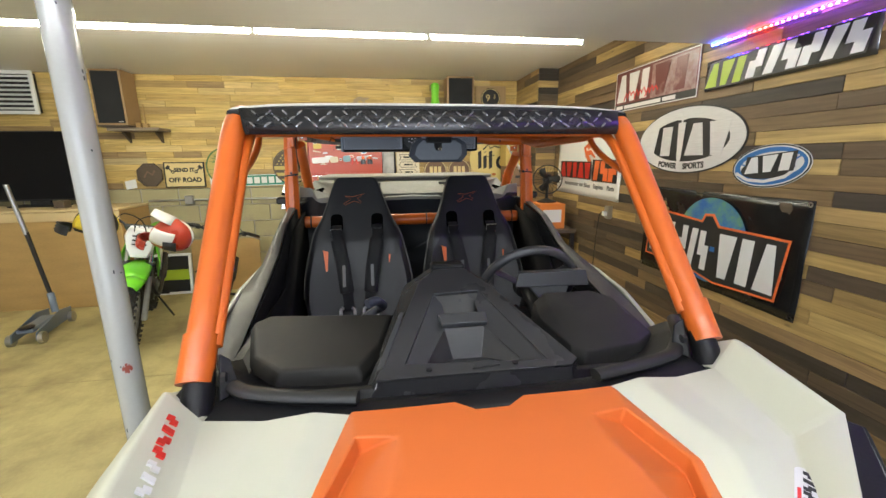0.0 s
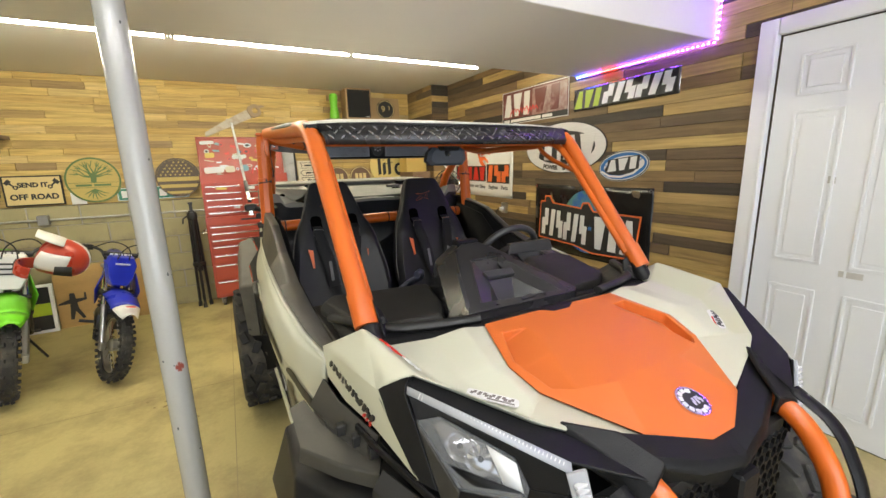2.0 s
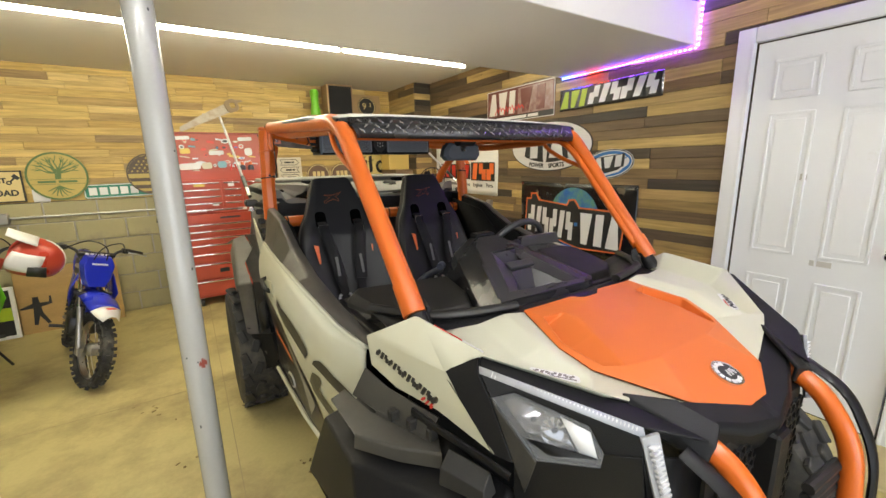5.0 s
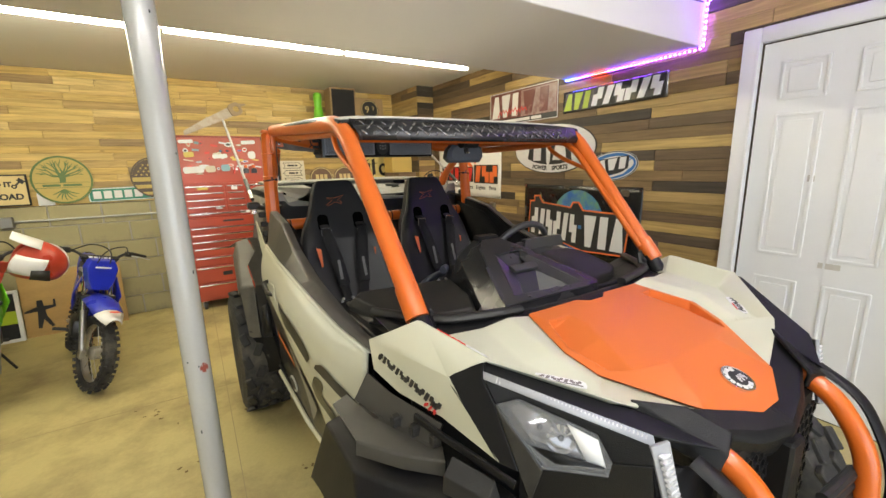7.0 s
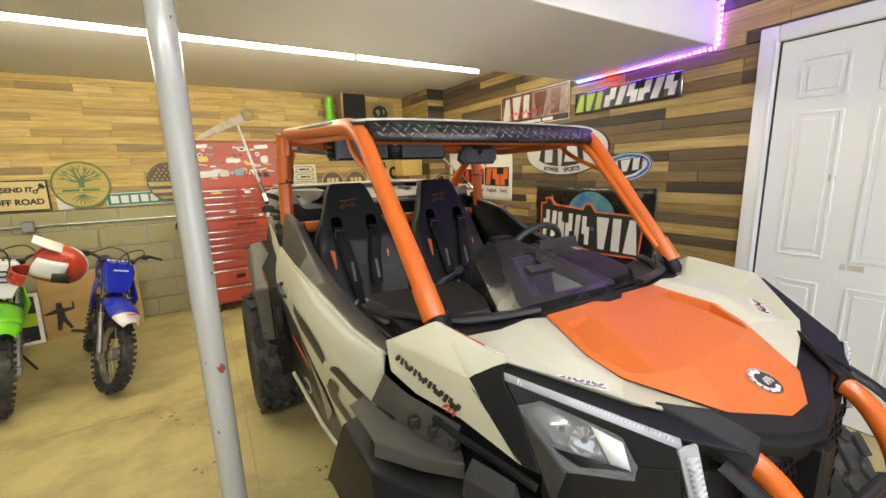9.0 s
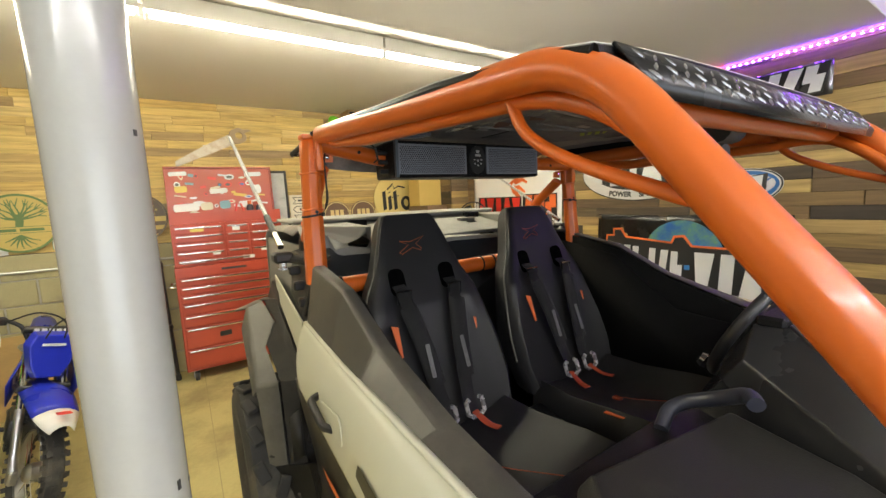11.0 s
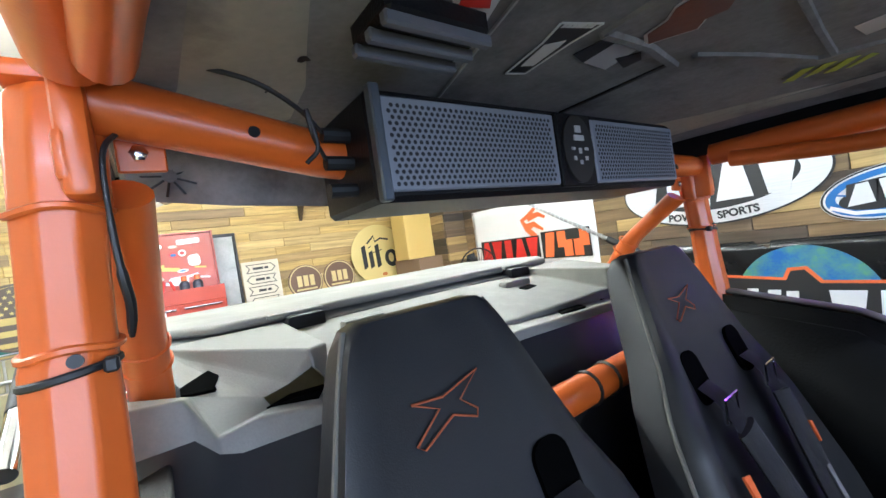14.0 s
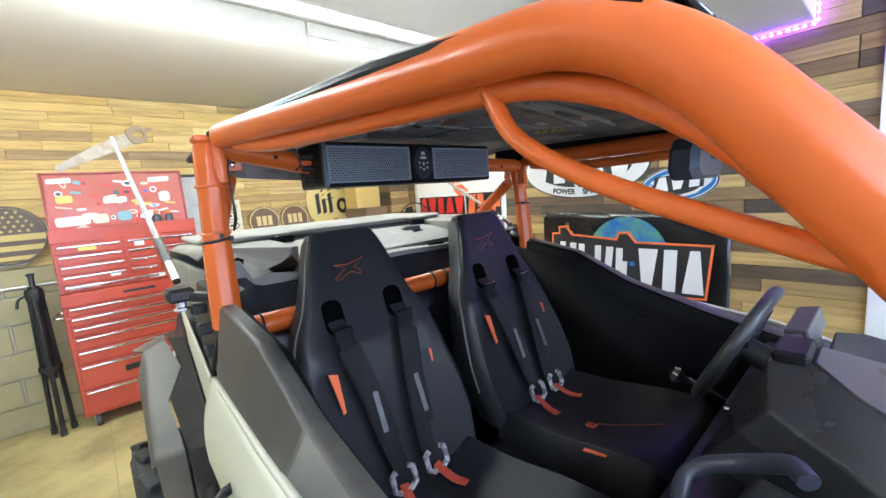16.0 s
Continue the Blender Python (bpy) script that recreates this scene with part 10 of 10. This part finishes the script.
# floor jack
s = thing("floor_jack", "blue-grey trolley jack with a long handle", "floor jack", m=pose(-3.12, 3.95, FZ) @ pose(0, 0, 0, 0, 0, 12))
JACK = surface("grey blue enamel", (0.16, 0.20, 0.26), 0.35, var=0.15, coat=0.2)
for sx in (-1, 1):
    part("side_plate", prismm([(-0.32, 0.04), (0.28, 0.04), (0.30, 0.14), (0.10, 0.17), (-0.30, 0.11)], sx * 0.085 - 0.005, sx * 0.085 + 0.005, Matrix(((0, 0, 1, 0), (1, 0, 0, 0), (0, 1, 0, 0), (0, 0, 0, 1)))), JACK, s, smooth=0, bevel=0.002)
    for y in (-0.27, 0.24):
        part("wheel", lathem([(0.02, -0.02), (0.05, -0.018), (0.05, 0.018), (0.02, 0.02)], 20, pose(sx * 0.105, y, 0.05, 0, 90)), STEEL, s)
part("lift_arm", boxm((-0.06, -0.28, 0.10), (0.06, 0.10, 0.135), 0.01), JACK, s)
part("saddle", lathem([(0.05, 0.135), (0.055, 0.15), (0.03, 0.155)], 20, pose(0, -0.24, 0)), DARKSTEEL, s)
part("handle_socket", tubem([(0, 0.22, 0.12), (-0.03, 0.27, 0.30)], 0.028, 12), JACK, s)
hd = part("handle", tubem([(-0.03, 0.27, 0.28), (-0.10, 0.27, 0.90)], 0.018, 12), BLACK, s, "black lower handle sleeve")
part("handle_top", tubem([(-0.10, 0.27, 0.88), (-0.16, 0.27, 1.34)], 0.019, 12), STEEL, hd, "bare steel handle end")

# ---- right rear corner ----
s = thing("wall_shelf", "long board shelf high on the wall", "shelf", (1.15, 5.12, 2.135))
part("board", boxm((-0.56, -0.13, 0), (0.56, 0.145, 0.03), 0.003), surface("grey barn wood", (0.22, 0.17, 0.12), 0.7, var=0.3, stretch=(2, 14, 14)), s)
for x in (-0.4, 0.1, 0.45):
    part("bracket", prismm([(0.0, 0.0), (0.14, 0.0), (0.14, -0.16)], x - 0.014, x + 0.014, Matrix(((0, 0, 1, 0), (1, 0, 0, 0), (0, 1, 0, 0), (0, 0, 0, 1)))), DARKWOOD, s, smooth=0)
loudspeaker(0.83, 1.16, 5.0, 5.24, 2.166, 2.54)
s = thing("green_bottle", "tall lime green plastic bottle on the shelf", "bottle", (0.695, 5.08, 2.166))
part("bottle_body", lathem([(0.055, 0.0), (0.060, 0.010), (0.056, 0.07), (0.043, 0.15), (0.047, 0.21), (0.052, 0.26), (0.048, 0.29), (0.034, 0.305)], 20), GREENPLASTIC, s)
# sign with two numerals on a round black disc
s = thing("clock_board", "square wooden board sign with a round black face", "clock", m=on_north(1.42, 2.32, 5.215, 6))
part("board", boxm((-0.20, -0.15, 0), (0.20, 0.15, 0.015), 0.003), surface("old pine cabinet", (0.40, 0.27, 0.13), 0.55, var=0.25, stretch=(9, 2, 9)), s)
part("dial", prismm(oval(0.125, 0.125, 40, 0, 0), 0.015, 0.020), INK, s)
part("ring", prismm(oval(0.118, 0.118, 40, 0, 0), 0.020, 0.0215, hole=oval(0.110, 0.110, 40, 0, 0)), CREAMBOARD, s)
words("9", 0.12, CREAMBOARD, s, pose(-0.035, 0.0, 0.021))
words("3", 0.07, CREAMBOARD, s, pose(0.05, 0.02, 0.021))
s = thing("cardboard_box", "stacked brown cardboard box on the floor", "box", (1.64, 4.82, FZ), group="stacked boxes")
part("carton", boxm((-0.15, -0.28, 0), (0.15, 0.30, 0.62), 0.004), CARDBOARD, s)
part("tape", boxm((-0.151, -0.284, 0.3), (0.151, -0.281, 0.35)), surface("brown tape", (0.5, 0.36, 0.2), 0.2), s, smooth=0)
s = thing("cardboard_box", "stacked brown cardboard box below the yellow one", "box", (1.64, 4.82, FZ + 0.622), group="stacked boxes")
part("carton", boxm((-0.15, -0.27, 0), (0.15, 0.28, 0.57), 0.004), CARDBOARD, s)
s = thing("cardboard_box", "brown cardboard box under a yellow box", "box", (1.66, 4.84, FZ + 1.195), group="stacked boxes")
part("carton", boxm((-0.13, -0.22, 0), (0.135, 0.22, 0.235), 0.004), surface("dark cardboard", (0.22, 0.14, 0.08), 0.8, var=0.15), s)
part("print_bar", boxm((-0.08, -0.223, 0.10), (0.05, -0.2205, 0.13)), INK, s, smooth=0)
s = thing("yellow_box", "tall yellow cardboard box with a plain face", "box", (1.635, 4.84, FZ + 1.432))
part("carton", boxm((-0.145, -0.12, 0), (0.145, 0.12, 0.50), 0.004), surface("yellow card", (0.60, 0.42, 0.12), 0.6, var=0.08, scale=3), s)
part("flap_line", boxm((-0.145, -0.1225, 0.44), (0.145, -0.1205, 0.443)), INK, s, smooth=0)
s = thing("workbench", "plain dark steel side table in the corner", "bench", (1.76, 4.10, FZ))
part("top", boxm((-0.22, -0.28, 0.76), (0.22, 0.28, 0.80), 0.005), DARKWOOD, s)
for x in (-0.19, 0.19):
    for y in (-0.25, 0.25):
        part("leg", boxm((x - 0.02, y - 0.02, 0), (x + 0.02, y + 0.02, 0.76)), DARKSTEEL, s, smooth=0)
s = thing("orange_box", "orange cardboard box on the side table", "box", (1.74, 4.05, FZ + 0.80))
part("carton", boxm((-0.14, -0.16, 0), (0.14, 0.16, 0.26), 0.004), surface("orange card", (0.66, 0.20, 0.03), 0.55, var=0.08), s)
part("label", boxm((-0.10, -0.163, 0.07), (0.10, -0.161, 0.20)), PRINTWHITE, s, smooth=0)
s = thing("desk_fan", "black round desk fan in a wire cage", "fan", m=pose(1.76, 4.10, FZ + 1.06) @ pose(0, 0, 0, 0, 0, -25))
part("base", lathem([(0.10, 0), (0.10, 0.012), (0.04, 0.03), (0.02, 0.04)], 24), BLACK, s)
part("neck", tubem([(0, 0.02, 0.03), (0, 0.03, 0.24)], 0.016, 10), BLACK, s)
part("motor", lathem([(0.03, 0.0), (0.05, 0.01), (0.055, 0.06), (0.03, 0.10)], 20, pose(0, 0.03, 0.24, -90)), BLACK, s)
cage = part("cage", tubem([(0.15 * math.cos(a), -0.01, 0.24 + 0.15 * math.sin(a)) for a in [2 * math.pi * k / 36 for k in range(37)]], 0.006, 6), BLACK, s)
for k in range(24):
    a = 2 * math.pi * k / 24
    part("wire", tubem(curve_path([(0.03 * math.cos(a), -0.055, 0.24 + 0.03 * math.sin(a)), (0.11 * math.cos(a), -0.045, 0.24 + 0.11 * math.sin(a)), (0.15 * math.cos(a), -0.01, 0.24 + 0.15 * math.sin(a))], 4), 0.0022, 4), BLACK, cage)
for k in range(3):
    bm = bmesh.new()
    poly(bm, [(0.02, -0.005, -0.01), (0.12, -0.02, -0.035), (0.135, 0.0, 0.02), (0.10, 0.01, 0.05), (0.02, 0.005, 0.02)])
    part("blade", bm, BLACK, s, solid=0.003, m=Matrix.Translation((0, 0, 0.24)) @ Matrix.Rotation(2 * math.pi * k / 3, 4, "Y"))

# ---- boards and blocks of the walls ----
PIECES = {}


def plank_mesh(length, height, material, thick=0.016):
    key = (round(length, 2), round(height, 3), material.name)
    if key not in PIECES:
        L, H, T, c = length / 2, height / 2, thick, 0.0018
        vs = [(-L, -H, 0), (L, -H, 0), (L, H, 0), (-L, H, 0), (-L, -H, T - c), (L, -H, T - c), (L, H, T - c), (-L, H, T - c),
              (-L + c, -H + c, T), (L - c, -H + c, T), (L - c, H - c, T), (-L + c, H - c, T)]
        fs = [(3, 2, 1, 0), (0, 1, 5, 4), (1, 2, 6, 5), (2, 3, 7, 6), (3, 0, 4, 7), (4, 5, 9, 8), (5, 6, 10, 9), (6, 7, 11, 10), (7, 4, 8, 11), (8, 9, 10, 11)]
        me = bpy.data.meshes.new("plank")
        me.from_pydata(vs, [], fs)
        me.materials.append(material)
        PIECES[key] = me
    return PIECES[key]


def clad(name, parent, at, u0, u1, v0, v1, row, material, seed, hole=None, lens=(4, 13), proud=0.005):
    """Rows of boards of uneven length; at(u, v, off) is the frame of a board on the wall."""
    r = random.Random(seed)
    v = v0
    while v < v1 - 0.02:
        h = min(row, v1 - v)
        u = u0
        first = True
        while u < u1 - 0.02:
            n = r.randint(*lens) * 0.1
            if first:
                n *= r.choice((0.5, 0.7, 1.0))
            first = False
            e = min(u + n, u1)
            if u1 - e < 0.2:
                e = u1
            spans = [(u, e)]
            if hole and v + h > hole[2] + 0.01 and v < hole[3] - 0.01:
                spans = [(a, b) for a, b in ((u, min(e, hole[0])), (max(u, hole[1]), e)) if b - a > 0.02]
            for a, b in spans:
                L = round(b - a - 0.002, 2) - 0.002
                if L > 0.02:
                    obj(name, plank_mesh(L, h - 0.0015, material), parent, m=at((a + b) / 2, v + h / 2, r.uniform(0, proud)) @ pose(0, 0, 0, 0, 0, r.uniform(-0.12, 0.12)))
            u = e
        v += row


clad("plank", wall_up, lambda u, v, o: on_north(u, v, 5.285 - o), WEST, 1.80, 1.268, CEIL - 0.003, 0.0713, PINE, 11, lens=(3, 9))
clad("plank", wall_e, lambda u, v, o: on_east(-u, v, -0.02 + o), -4.52, 1.6, 0.06, CEIL + 0.0, 0.0715, PALLET, 5, hole=(-D1 - 0.012, -D0 + 0.012, 0.0, DTOP + 0.012), lens=(6, 15))
clad("plank", column, lambda u, v, o: Matrix(((1, 0, 0, u), (0, 0, -1, 4.53 - o), (0, 1, 0, v), (0, 0, 0, 1))), 1.785, 2.015, 0.06, CEIL - 0.003, 0.0715, PALLET, 9)
clad("plank", column, lambda u, v, o: Matrix(((0, 0, -1, 1.80 - o), (-1, 0, 0, -u), (0, 1, 0, v), (0, 0, 0, 1))), -5.265, -4.53, 0.06, CEIL - 0.003, 0.0715, PALLET, 12)

bl = bmesh.new()
box(bl, (-0.195, -0.003, -0.0965), (0.195, 0.03, 0.0965), 0.004)
me = bpy.data.meshes.new("block")
bl.to_mesh(me)
me.materials.append(BLOCK)
for k in range(6):
    z = FZ + 0.1015 + k * 0.2025
    for j in range(17):
        x = WEST + 0.2 + 0.405 * j + (0.2 if k % 2 else 0.0)
        if x < 1.75:
            obj("block", me, wall_n, m=pose(x, NORTH + 0.002 + 0.002 * rng.random(), z))
